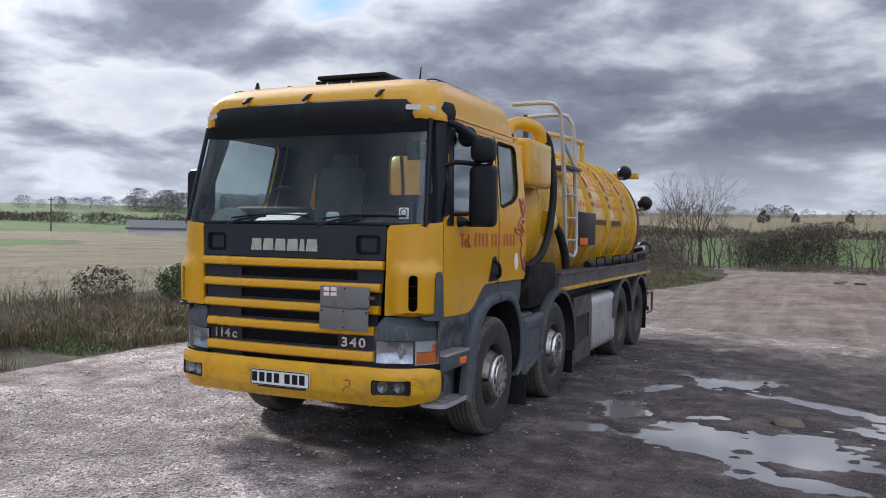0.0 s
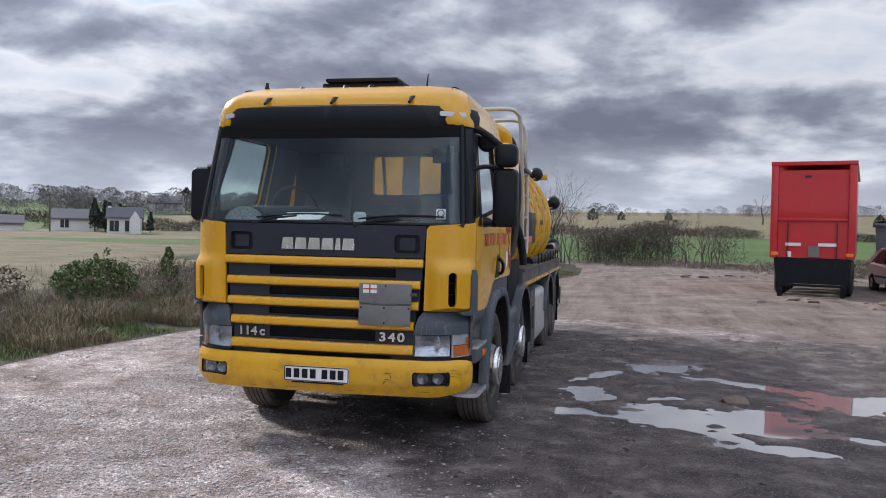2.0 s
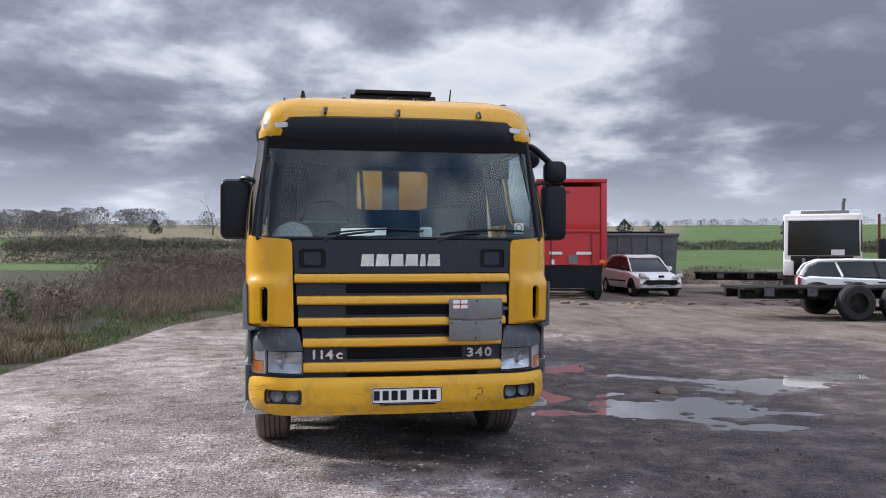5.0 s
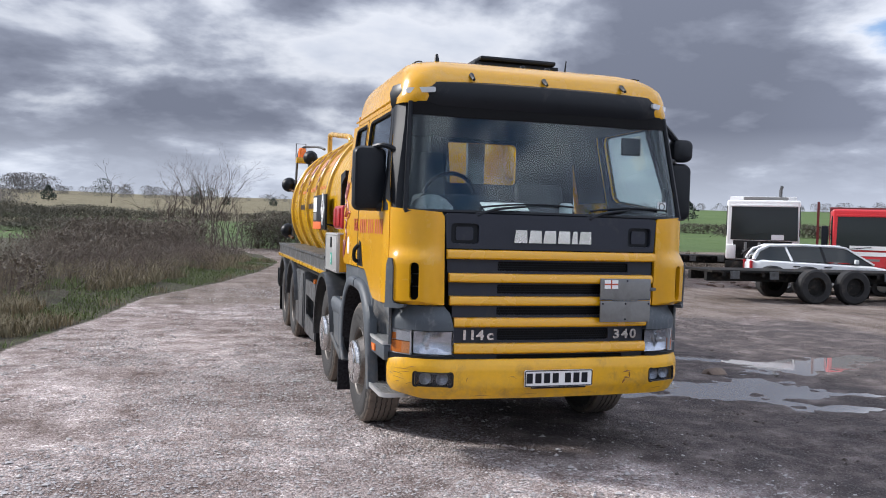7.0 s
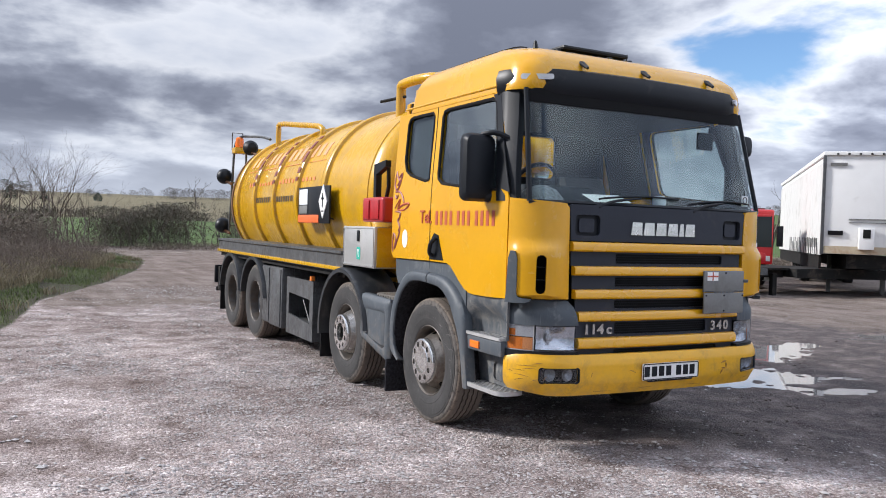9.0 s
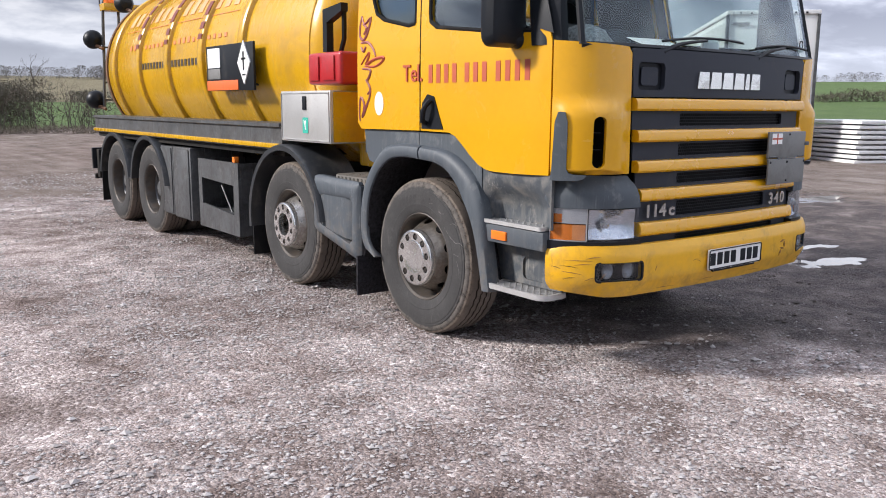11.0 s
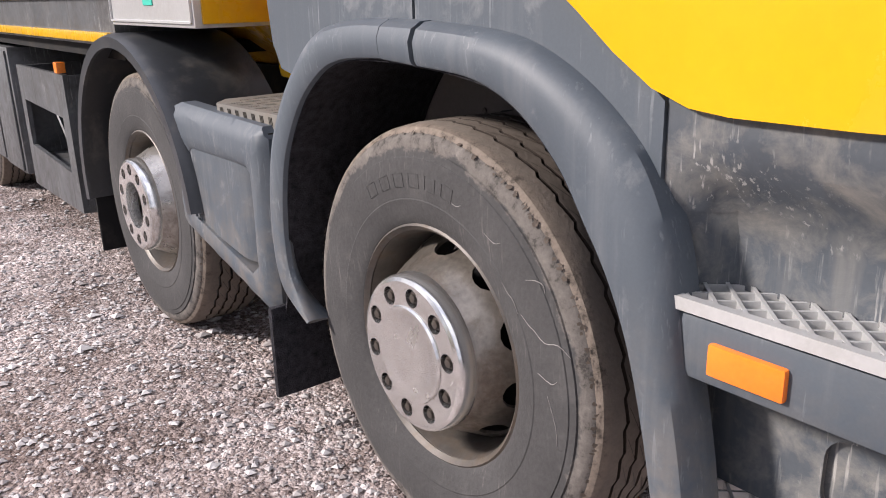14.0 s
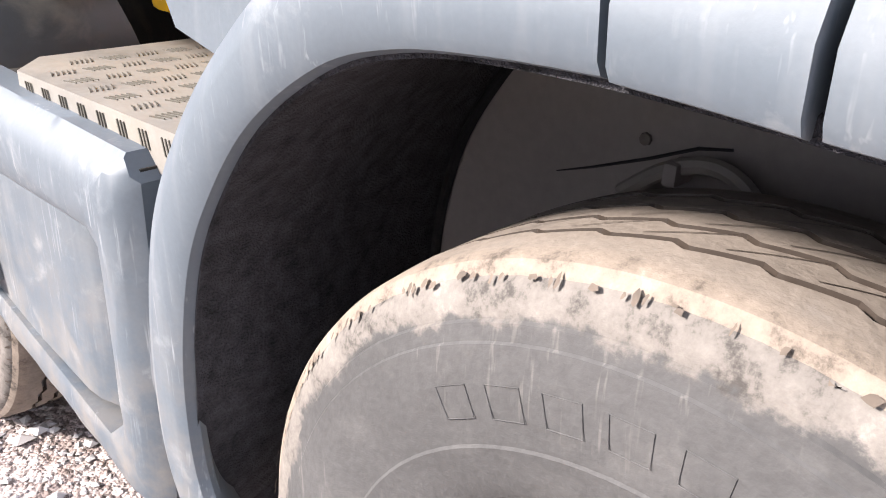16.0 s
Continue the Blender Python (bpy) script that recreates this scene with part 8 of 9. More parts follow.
def lorry_cab(name, label, paint, x, y, turn, width, top, grille, mark=False, stack=False):
    t = thing(name, label, "lorry")
    w = width / 2
    low = 1.46 if stack else 1.28
    body = part("cab", bm_box(-w, w, 0.0, 1.9, 0.75, top, 0.08, 3), paint, t)
    part("windscreen", bm_prism([(-w * 0.88, top - low), (w * 0.95, top - low), (w * 0.93, top - 0.22), (-w * 0.86, top - 0.22)], -0.012, 0.02, "y"), CAR_GLASS, body, "dark windscreen")
    part("visor", bm_box(-w * 0.90, w * 0.90, -0.06, 0.15, top - 0.245, top - 0.17, 0.02), paint, body)
    for s in (-1, 1):
        part("side_window", bm_prism([(0.25, top - 1.25), (1.25, top - 1.15), (1.25, top - 0.35), (0.40, top - 0.35)], *sorted((s * (w - 0.01), s * (w + 0.006))), "x"), CAR_GLASS, body)
        part("pillar_trim", bm_box(*sorted((s * w * 0.975, s * (w + 0.01))), 0.02, 0.16, top - 1.32, top - 0.22, 0.02), BLACK, body)
        if not stack:
            part("door_mirror", bm_box(*sorted((s * (w + 0.10), s * (w + 0.30))), -0.02, 0.12, top - 1.25, top - 0.55, 0.03), BLACK, body)
        for yy in (1.0, 4.2):
            road_wheel(t, s * (w - 0.25), yy, 0.5, 0.5, 0.3)
        part("head_lamp", bm_box(*sorted((s * w * 0.55, s * w * 0.92)), -0.015, 0.03, 0.86, 1.04, 0.02), CLEAR_LENS, body)
    part("wiper", bm_tube([(-0.7, -0.03, top - 1.28), (0.0, -0.03, top - 1.20)], 0.012, 5), BLACK, body)
    part("grille", bm_box(-w * 0.8, w * 0.8, -0.02, 0.04, 0.80, top - 1.48, 0.02), grille, body)
    part("bumper", bm_box(-w, w, -0.06, 0.2, 0.40, 0.72, 0.04), grille, t)
    part("chassis", bm_box(-0.45, 0.45, 0.5, 6.0, 0.62, 0.9), CHASSIS, t)
    if mark:
        part("maker_bar", bm_box(-0.62, 0.62, -0.032, -0.02, 1.33, 1.46), WHITE, body)
        part("maker_bar", bm_box(-0.50, 0.50, -0.032, -0.02, 1.14, 1.27), WHITE, body)
        part("maker_bar", bm_box(-0.15, 0.25, -0.032, -0.02, 0.98, 1.05), PLATE_GREY, body)
        part("load_frame", bm_box(-w - 0.02, w + 0.02, 2.0, 2.1, 0.9, top + 0.12, 0.01), FADED_RED, t)
        part("load_post", bm_box(-w - 0.42, -w - 0.34, 2.0, 2.1, 0.9, top + 0.30), FADED_RED, t)
    if stack:
        part("exhaust_stack", bm_tube([(0.62, 2.0, 1.0), (0.62, 2.0, top + 0.45), (0.66, 1.95, top + 0.62)], 0.06, 8), STEEL, t)
        part("roof_rack", bm_box(-0.7, 0.85, 0.3, 0.9, top + 0.005, top + 0.13, 0.05), PLATE_GREY, t)
        part("load_body", bm_box(-w + 0.05, w - 0.05, 2.1, 6.5, 1.0, top + 0.22, 0.03), WHITE, t)
        part("bare_frame", bm_box(-w * 0.55, w * 0.8, -0.035, -0.021, 1.05, 1.12, 0.005), PLATE_GREY, body)
        part("white_bumper_end", bm_box(-w * 0.99, -w * 0.72, -0.07, 0.1, 0.78, 1.30, 0.04), WHITE, body)
        part("screen_paper", bm_box(0.30, 0.72, -0.02, -0.0125, top - 1.44, top - 1.25), PAPER, body)
        for bx in (-0.62, -0.15, 0.28, 0.70):
            part("engine_bracket", bm_box(bx, bx + 0.10, -0.05, 0.0, 0.82, 1.40, 0.02), PLATE_GREY, body)
        part("engine_hose", bm_tube([(-0.7, -0.06, 0.95), (-0.3, -0.08, 1.25), (0.2, -0.07, 1.05), (0.8, -0.06, 1.32)], 0.035, 6, 3), HOSE, body)
    settle(t, x, y, turn)


def flatbed(name, label, x, y, turn, length, wheels, step=False):
    t = thing(name, label, "trailer")
    part("main_beam", bm_box(0.0, length, -0.55, -0.40, 0.52, 0.75), CHASSIS, t)
    part("main_beam", bm_box(0.0, length, 0.40, 0.55, 0.52, 0.75), CHASSIS, t)
    part("bed", bm_box(0.0, length, -0.82, 0.82, 0.755, 0.82, 0.01), CHASSIS, t)
    for k in range(int(length / 1.1)):
        part("crossbeam", bm_box(0.3 + 1.1 * k, 0.4 + 1.1 * k, -0.81, 0.81, 0.66, 0.75), CHASSIS, t)
        part("edge_hook", bm_box(0.5 + 1.1 * k, 0.75 + 1.1 * k, -0.86, -0.825, 0.60, 0.80), STEEL, t)
    for wx in wheels:
        for s in (-1, 1):
            road_wheel(t, wx, s * 1.0, 0.44, 0.45, 0.3, CHASSIS, "y")
    if step:
        part("gooseneck", bm_prism([(length, 0.55), (length + 6.5, 0.45), (length + 6.5, 0.75), (length + 0.8, 0.82), (length, 0.80)], -1.1, 1.1, "y"), CHASSIS, t)
    part("landing_leg", bm_box(length - 0.6, length - 0.45, -0.8, -0.65, 0.0, 0.65), CHASSIS, t)
    part("landing_leg", bm_box(length - 0.6, length - 0.45, 0.65, 0.8, 0.0, 0.65), CHASSIS, t)
    settle(t, x, y, turn)


def curtain_trailer():
    t = thing("curtain_side_trailer", "dirty white curtain-side box trailer with a stained curtain", "trailer")
    L = 15.0
    box = part("body", bm_box(0.03, 2.45, 0.02, L, 1.27, 4.15, 0.02), WHITE, t)
    # rippled curtain
    rows = []
    for i in range(131):
        y = 0.35 + (L - 0.4) * i / 130
        o = 0.018 * math.sin(i * 0.83) + 0.012 * math.sin(i * 0.31 + 1)
        rows.append([(-0.015 + o, y, 1.22), (-0.015 + o * 0.6, y, 2.6), (-0.01, y, 3.98), (0.025, y, 3.98), (0.025, y, 1.22)])
    cur = part("curtain", bm_loft(rows), CURTAIN, t, "stained rippled white curtain")
    for k in range(18):
        y = 0.8 + 0.5 * k
        part("curtain_strap", bm_box(-0.055, -0.035, y, y + 0.035, 1.18, 1.75 if k % 3 else 1.6), STEEL, cur)
    for k in range(7):
        part("lettering_bar", bm_box(-0.050, -0.036, 0.9 + 0.5 * k, 1.12 + 0.5 * k, 1.45, 1.72), PLATE_GREY, cur)
    for x in (0.0, 2.48):
        part("corner_post", bm_box(x - 0.04, x + 0.04, -0.03, 0.14, 1.25, 4.16, 0.01), STEEL, t)
    part("front_corner", bm_box(-0.02, 0.03, 0.14, 0.36, 1.25, 4.0), CURTAIN, t)
    part("roof_rail", bm_box(-0.04, 2.52, -0.04, L, 4.155, 4.27, 0.02), WHITE, t)
    for k in range(7):
        part("roof_hook", bm_box(0.3 + 0.3 * k, 0.36 + 0.3 * k, -0.055, -0.041, 4.17, 4.22), CHASSIS, t)
    part("front_sill", bm_box(0.05, 2.45, -0.015, 0.015, 1.28, 1.50), ORANGE_RUST, t)
    part("service_box", bm_box(0.95, 1.35, -0.22, -0.02, 1.42, 2.05, 0.02), WHITE, t)
    part("box_fittings", bm_box(1.05, 1.25, -0.235, -0.221, 1.75, 2.0, 0.01), CHASSIS, t)
    # Black block painting the darkness of the slot.
    part("vent_slot", bm_box(0.15, 0.55, -0.03, 0.015, 1.82, 1.95), BLACK_SHADE, t)
    part("mark_bar", bm_box(0.15, 0.6, -0.022, 0.015, 3.86, 3.94), PLATE_GREY, t)
    part("mark_bar", bm_box(0.7, 1.75, -0.022, 0.015, 2.28, 2.31), PLATE_GREY, t)
    part("mark_bar", bm_box(0.7, 1.75, -0.022, 0.015, 2.19, 2.21), PLATE_GREY, t)
    part("chassis", bm_box(0.7, 1.8, 0.2, L, 0.85, 1.25), CHASSIS, t)
    part("side_skirt", bm_box(0.05, 0.12, 1.0, L, 0.75, 1.2), CHASSIS, t)
    for x in (0.45, 2.0):
        part("landing_leg", bm_box(x, x + 0.12, 2.2, 2.34, 0.02, 1.2), PLATE_GREY, t)
        for y in (9.0, 10.3, 11.6):
            road_wheel(t, x + 0.05, y, 0.5, 0.5, 0.35)
    settle(t, 16.8, 11.25, -46)


ORANGE_RUST = surface("rusty_cream_paint", (0.50, 0.42, 0.30), 0.6, vary=0.15, scale=3, dirt=(0.30, 0.13, 0.05), dirty=0.35, dirt_scale=4)
red_trailer(), skip_bin(), hatchback(), estate_car()
lorry_cab("white_lorry", "white lorry with its front grille removed, parked on dirt", WHITE, 16.95, 19.5, -37, 2.5, 2.95, CHASSIS, stack=True)
lorry_cab("red_lorry", "red lorry with white lettering, parked behind other vehicles", RED, 17.7, 15.2, -40, 2.3, 2.62, RED, mark=True)
flatbed("flatbed_trailer", "low dark flatbed trailer with twin wheels", 10.19, 13.34, -8, 6.0, (2.75, 3.85), True)
flatbed("flatbed_trailer", "long dark flatbed trailer standing across the yard", 14.1, 23.0, -14, 7.5, (5.3, 6.4))
curtain_trailer()


def panel_stack():
    for k in range(9):
        ob = part("stacked_panel", bm_box(-1.0 - 0.02 * (k % 3), 1.0 + 0.03 * (k % 2), -1.6, 1.6, 0.14 * k + 0.02, 0.14 * k + 0.115, 0.02), WHITE)
        tagged(ob, "flat white panel lying in a stack on the dirt", "panel", "stacked white panels")
        ob.matrix_basis = Matrix.Translation((20.6, 9.2, ground_z(20.6, 9.2))) @ Matrix.Rotation(radians(-30 + 2 * (k % 3)), 4, "Z")


panel_stack()


def rubble():
    rng = random.Random(12)
    for k in range(46):
        x, y = 6 + 9 * rng.random(), 16.2 + 2.2 * rng.random()
        if k > 26:
            x, y = 1.5 + 16 * rng.random(), 29 + 4 * rng.random()
        s = 0.08 + 0.16 * rng.random()
        bm = bmesh.new()
        bmesh.ops.create_icosphere(bm, subdivisions=1, radius=s)
        for v in bm.verts:
            v.co = Vector((v.co.x * (1 + 0.5 * rng.random()), v.co.y, v.co.z * 0.55)) * (0.75 + 0.5 * rng.random())
        ob = part("rubble", bm, RUBBLE)
        ob.matrix_basis = Matrix.Translation((x, y, ground_z(x, y) + 0.01)) @ Matrix.Rotation(rng.random() * 6, 4, "Z")
        tagged(ob, "broken lump of brick and soil on the dirt", "rubble", "rubble at the yard edge")
    for x, y, s in ((3.67, 3.08, 0.15),):
        bm = bmesh.new()
        bmesh.ops.create_icosphere(bm, subdivisions=2, radius=s)
        for v in bm.verts:
            v.co = Vector((v.co.x * 1.15, v.co.y * 0.7, v.co.z * 0.5)) * (1 + 0.25 * noise.noise(v.co * 9))
        ob = part("stone", bm, RUBBLE)
        ob.location = (x, y, 0.0)
        tagged(ob, "dark flat stone lying at the puddle's edge", "stone")


RUBBLE = surface("brown_rubble", (0.16, 0.12, 0.095), 0.85, vary=0.35, scale=4, fine=30, bump=0.4, grit=0.01)
rubble()


# ---- plants ----
def leaf_material(name, a, b, single=0.7, patchy=0.4, scale=3.0):
    m = bpy.data.materials.new(name)
    m.use_nodes = True
    t = m.node_tree
    bs = t.nodes["Principled BSDF"]
    info = t.nodes.new("ShaderNodeNewGeometry")
    co = t.nodes.new("ShaderNodeTexCoord").outputs["Object"]
    f = maths(t, "ADD", maths(t, "MULTIPLY", info.outputs["Random Per Island"], single), maths(t, "MULTIPLY", noise_tex(t, co, scale, 3), patchy), True)
    t.links.new(mixed(t, f, a, b), bs.inputs["Base Color"])
    bs.inputs["Roughness"].default_value = 0.75
    return m


DRY_GRASS = leaf_material("dry_grass", (0.085, 0.070, 0.036), (0.24, 0.20, 0.115))
GREEN_GRASS = leaf_material("winter_grass", (0.045, 0.075, 0.016), (0.13, 0.16, 0.045))
TWIG = leaf_material("bare_twigs", (0.060, 0.042, 0.034), (0.15, 0.115, 0.088))
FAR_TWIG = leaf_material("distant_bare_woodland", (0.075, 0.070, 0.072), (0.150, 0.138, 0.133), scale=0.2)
EVERGREEN = leaf_material("evergreen_leaves", (0.020, 0.045, 0.012), (0.10, 0.14, 0.035))
PINE = leaf_material("dark_conifer_needles", (0.020, 0.030, 0.026), (0.05, 0.066, 0.045), scale=0.3)
HEDGE_BROWN = leaf_material("brown_hedge_twigs", (0.060, 0.047, 0.036), (0.17, 0.138, 0.100), scale=0.5)
IVY_HEDGE = leaf_material("dark_hedge_twigs_and_ivy", (0.040, 0.036, 0.026), (0.115, 0.105, 0.070), scale=0.6)
BARK = surface("grey_bark", (0.10, 0.085, 0.07), 0.9, vary=0.3, scale=3, fine=20, bump=0.4, grit=0.01)


def blades(name, xs, ys, zs, h, w, lean, material, rng, label, category, cross=1):
    """Bent grass blades, two triangles each, all in one mesh."""
    n = len(xs)
    a = rng.uniform(0, 2 * np.pi, n)
    dx, dy = np.cos(a), np.sin(a)
    tilt = rng.uniform(0.1, 1.0, n) * lean
    base = np.stack([xs, ys, zs - 0.02], 1)
    side = np.stack([-dy * w, dx * w, np.zeros(n)], 1)
    mid = base + np.stack([dx * tilt * h * 0.35, dy * tilt * h * 0.35, h * 0.6], 1)
    top = base + np.stack([dx * tilt * h, dy * tilt * h, h * (1 - 0.25 * tilt)], 1)
    v = np.stack([base - side, base + side, mid + side * 0.7, mid - side * 0.7, top], 1).reshape(-1, 3)
    i = np.arange(n) * 5
    q = np.stack([i, i + 1, i + 2, i + 3], 1).tolist()
    t = np.stack([i + 3, i + 2, i + 4], 1).tolist()
    tagged(new(name, raw_mesh(name, v.tolist(), q + t, material)), label, category, kind="stuff")


def sticks(starts, ends, w0, w1, cols=3):
    """Thin tapering three-sided twigs as one set of vertices and faces."""
    s, e = np.asarray(starts), np.asarray(ends)
    d = e - s
    d = d / np.maximum(np.linalg.norm(d, axis=1, keepdims=True), 1e-6)
    ref = np.where(np.abs(d[:, 2:3]) > 0.9, np.array([[1.0, 0, 0]]), np.array([[0, 0, 1.0]]))
    u = np.cross(d, ref)
    u /= np.linalg.norm(u, axis=1, keepdims=True)
    v = np.cross(d, u)
    w0, w1 = np.asarray(w0).reshape(-1, 1) * np.ones((len(s), 1)), np.asarray(w1).reshape(-1, 1) * np.ones((len(s), 1))
    rings = []
    for k in range(3):
        a = 2 * np.pi * k / 3
        o = u * np.cos(a) + v * np.sin(a)
        rings.append((s + o * w0, e + o * w1))
    verts = np.stack([rings[0][0], rings[1][0], rings[2][0], rings[0][1], rings[1][1], rings[2][1]], 1).reshape(-1, 3)
    i = np.arange(len(s)) * 6
    faces = np.concatenate([np.stack([i, i + 1, i + 4, i + 3], 1), np.stack([i + 1, i + 2, i + 5, i + 4], 1), np.stack([i + 2, i, i + 3, i + 5], 1)])
    return verts.tolist(), faces.tolist()


def branching(rng, base, height, spread, levels, kids, w, up=0.6):
    """Segments of a bare branching plant."""
    s, e, a, b = [], [], [], []
    stack = [(np.array(base, dtype=float), np.array([rng.normal(0, 0.12), rng.normal(0, 0.12), 1.0]), height * 0.36, w, 0)]
    while stack:
        p, d, ln, wd, lv = stack.pop()
        d = d / np.linalg.norm(d)
        bend = p + d * ln * 0.5 + rng.normal(0, 0.04, 3) * ln
        q = bend + (d + rng.normal(0, 0.15, 3)) * ln * 0.5
        s += [p, bend]
        e += [bend, q]
        a += [wd, wd * 0.82]
        b += [wd * 0.82, wd * 0.62]
        if lv < levels:
            for k in range(kids):
                nd = d + rng.normal(0, spread, 3)
                nd[2] = nd[2] * 0.8 + up * 0.35
                stack.append((p + (q - p) * rng.uniform(0.55, 1.0) if k else q, nd, ln * rng.uniform(0.62, 0.86), wd * 0.58, lv + 1))
    return s, e, a, b


def verge_growth():
    rng = np.random.default_rng(5)
    # blades stand thickest along the verge, thinner into the field
    n = 52000
    y = rng.uniform(-3, 34, n) ** 1.0
    off = np.abs(rng.normal(0, 1.0, n)) * 2.6 + rng.uniform(0, 0.5, n)
    x = verge_x(y) + 0.22 - off
    more = 34000
    y = np.concatenate([y, rng.uniform(-3, 10, more)])
    off = np.concatenate([off, np.abs(rng.normal(0, 1.0, more)) * 2.2 + rng.uniform(0, 0.5, more)])
    x = verge_x(y) + 0.22 - off
    keep = value_noise(x * 0.9, y * 0.9, 21) > 0.22
    x, y, off = x[keep], y[keep], off[keep]
    green = (value_noise(x * 0.7, y * 0.7, 22) + 0.35 * (off < 1.2)) > 0.66
    for sel, mat, h, nm, lab in ((~green, DRY_GRASS, 0.30, "dry_grass", "pale dead winter grass along the yard edge"), (green, GREEN_GRASS, 0.13, "green_grass", "short green winter grass along the yard edge")):
        xs, ys = x[sel], y[sel]
        hh = h * rng.uniform(0.4, 1.4, len(xs)) * (0.6 + 0.6 * np.clip(off[sel] / 3, 0, 1))
        blades(nm, xs, ys, land(xs, ys), hh, 0.006 * rng.uniform(0.6, 1.6, len(xs)), 0.9, mat, rng, lab, "grass")
    # bramble and dock stems
    S, E, A, B = [], [], [], []
    m = 2600
    yy = rng.uniform(1, 34, m)
    oo = 1.2 + np.abs(rng.normal(0, 1, m)) * 2.6
    for yk, ok in zip(yy, oo):
        xk = float(verge_x(yk)) - ok
        z0 = float(land(np.array([xk]), np.array([yk]))[0])
        tall = (0.45 + 0.5 * rng.random()) * (0.9 + 0.3 * float(smoothstep(10, 20, yk)))
        p = np.array([xk, yk, z0 - 0.02])
        d = np.array([rng.normal(0, 0.5), rng.normal(0, 0.5), 1.0])
        wd = 0.0045 * rng.uniform(0.6, 1.5)
        for k in range(4):
            q = p + d / np.linalg.norm(d) * tall * 0.3
            S.append(p), E.append(q), A.append(wd), B.append(wd * 0.75)
            if k > 0:
                for _ in range(2):
                    r = q + rng.normal(0, 1, 3) * 0.14 * tall
                    S.append(q), E.append(r), A.append(wd * 0.6), B.append(wd * 0.3)
            p, wd = q, wd * 0.75
            d = d + np.array([rng.normal(0, 0.35), rng.normal(0, 0.35), -0.45 if rng.random() < 0.5 else 0.05])
    v, f = sticks(S, E, A, B)
    tagged(new("bramble_stems", raw_mesh("bramble_stems", v, f, TWIG)), "tangled bare brown bramble and weed stems on the verge", "scrub", kind="stuff")


verge_growth()


def shrub(name, label, x, y, h, n, material, seed, rx, leaf=0.05, stems=7, cone=False):
    rng = np.random.default_rng(seed)
    z0 = ground_z(x, y)
    t = thing(name, label, "shrub", (x, y, z0))
    S, E, A, B = [], [], [], []
    for k in range(stems):
        a, b, c, d = branching(rng, (rng.normal(0, 0.12), rng.normal(0, 0.12), -0.05), h * 0.95, 0.35, 2, 2, 0.014)
        S += a
        E += b
        A += c
        B += d
    v, f = sticks(S, E, A, B)
    me = raw_mesh("stems", v, f, TWIG)
    ob = new("stems", me)
    ob.parent = t
    tagged(ob, kind="stuff")
    u = rng.normal(0, 1, (n, 3))
    u /= np.linalg.norm(u, axis=1, keepdims=True)
    rad = rng.uniform(0.35, 1.0, (n, 1)) ** 0.5
    c = u * rad * np.array([[rx, rx, h * 0.45]])
    if cone:
        c[:, 2] = rng.uniform(0.05, 1.0, n) * h - h * 0.5
        k = (1.0 - (c[:, 2] + h * 0.5) / h) * rx + 0.05
        ang = rng.uniform(0, 6.28, n)
        tier = 0.55 + 0.45 * np.abs(np.sin(c[:, 2] * 9 + ang * 0.5))
        c[:, 0], c[:, 1] = np.cos(ang) * k * tier, np.sin(ang) * k * tier
    lump = value_noise(c[:, 0] * 3.2 + c[:, 2] * 2 + 50, c[:, 1] * 3.2 + 50, seed)
    c = c[lump > 0.32]
    n = len(c)
    c[:, 2] += h * 0.52
    d1 = rng.normal(0, 1, (n, 3))
    d1 /= np.linalg.norm(d1, axis=1, keepdims=True)
    d2 = np.cross(d1, rng.normal(0, 1, (n, 3)))
    d2 /= np.linalg.norm(d2, axis=1, keepdims=True)
    s = leaf * rng.uniform(0.5, 1.3, (n, 1))
    v = np.stack([c - d1 * s, c + d2 * s * 0.42, c + d1 * s, c - d2 * s * 0.42], 1).reshape(-1, 3)
    i = np.arange(n) * 4
    lf = new("leaves", raw_mesh("leaves", v.tolist(), np.stack([i, i + 1, i + 2, i + 3], 1).tolist(), material))
    lf.parent = t


shrub("laurel_bush", "bushy evergreen shrub with yellow-green leaves on the verge", -7.9, 8.1, 1.05, 4200, EVERGREEN, 3, 0.85)
shrub("conifer_sapling", "small self-sown conifer sapling among the scrub", -7.65, 8.0, 1.5, 1500, EVERGREEN, 4, 0.42, 0.045, 2, True)
shrub("conifer_sapling", "small self-sown conifer sapling among the scrub", -7.2, 9.6, 1.2, 1100, EVERGREEN, 6, 0.36, 0.045, 2, True)
shrub("conifer_sapling", "small self-sown conifer sapling among the scrub", -6.5, 10.8, 1.05, 900, EVERGREEN, 7, 0.34, 0.04, 2, True)
shrub("weed_clump", "straggling dark weed clump on the verge", -9.0, 6.6, 0.9, 900, HEDGE_BROWN, 8, 0.6, 0.05, 9)
shrub("weed_clump", "straggling dark weed clump on the verge", -6.1, 12.0, 0.9, 800, HEDGE_BROWN, 9, 0.55, 0.05, 9)
shrub("weed_clump", "straggling dark weed clump on the verge", -10.5, 4.5, 0.8, 800, HEDGE_BROWN, 10, 0.6, 0.05, 9)


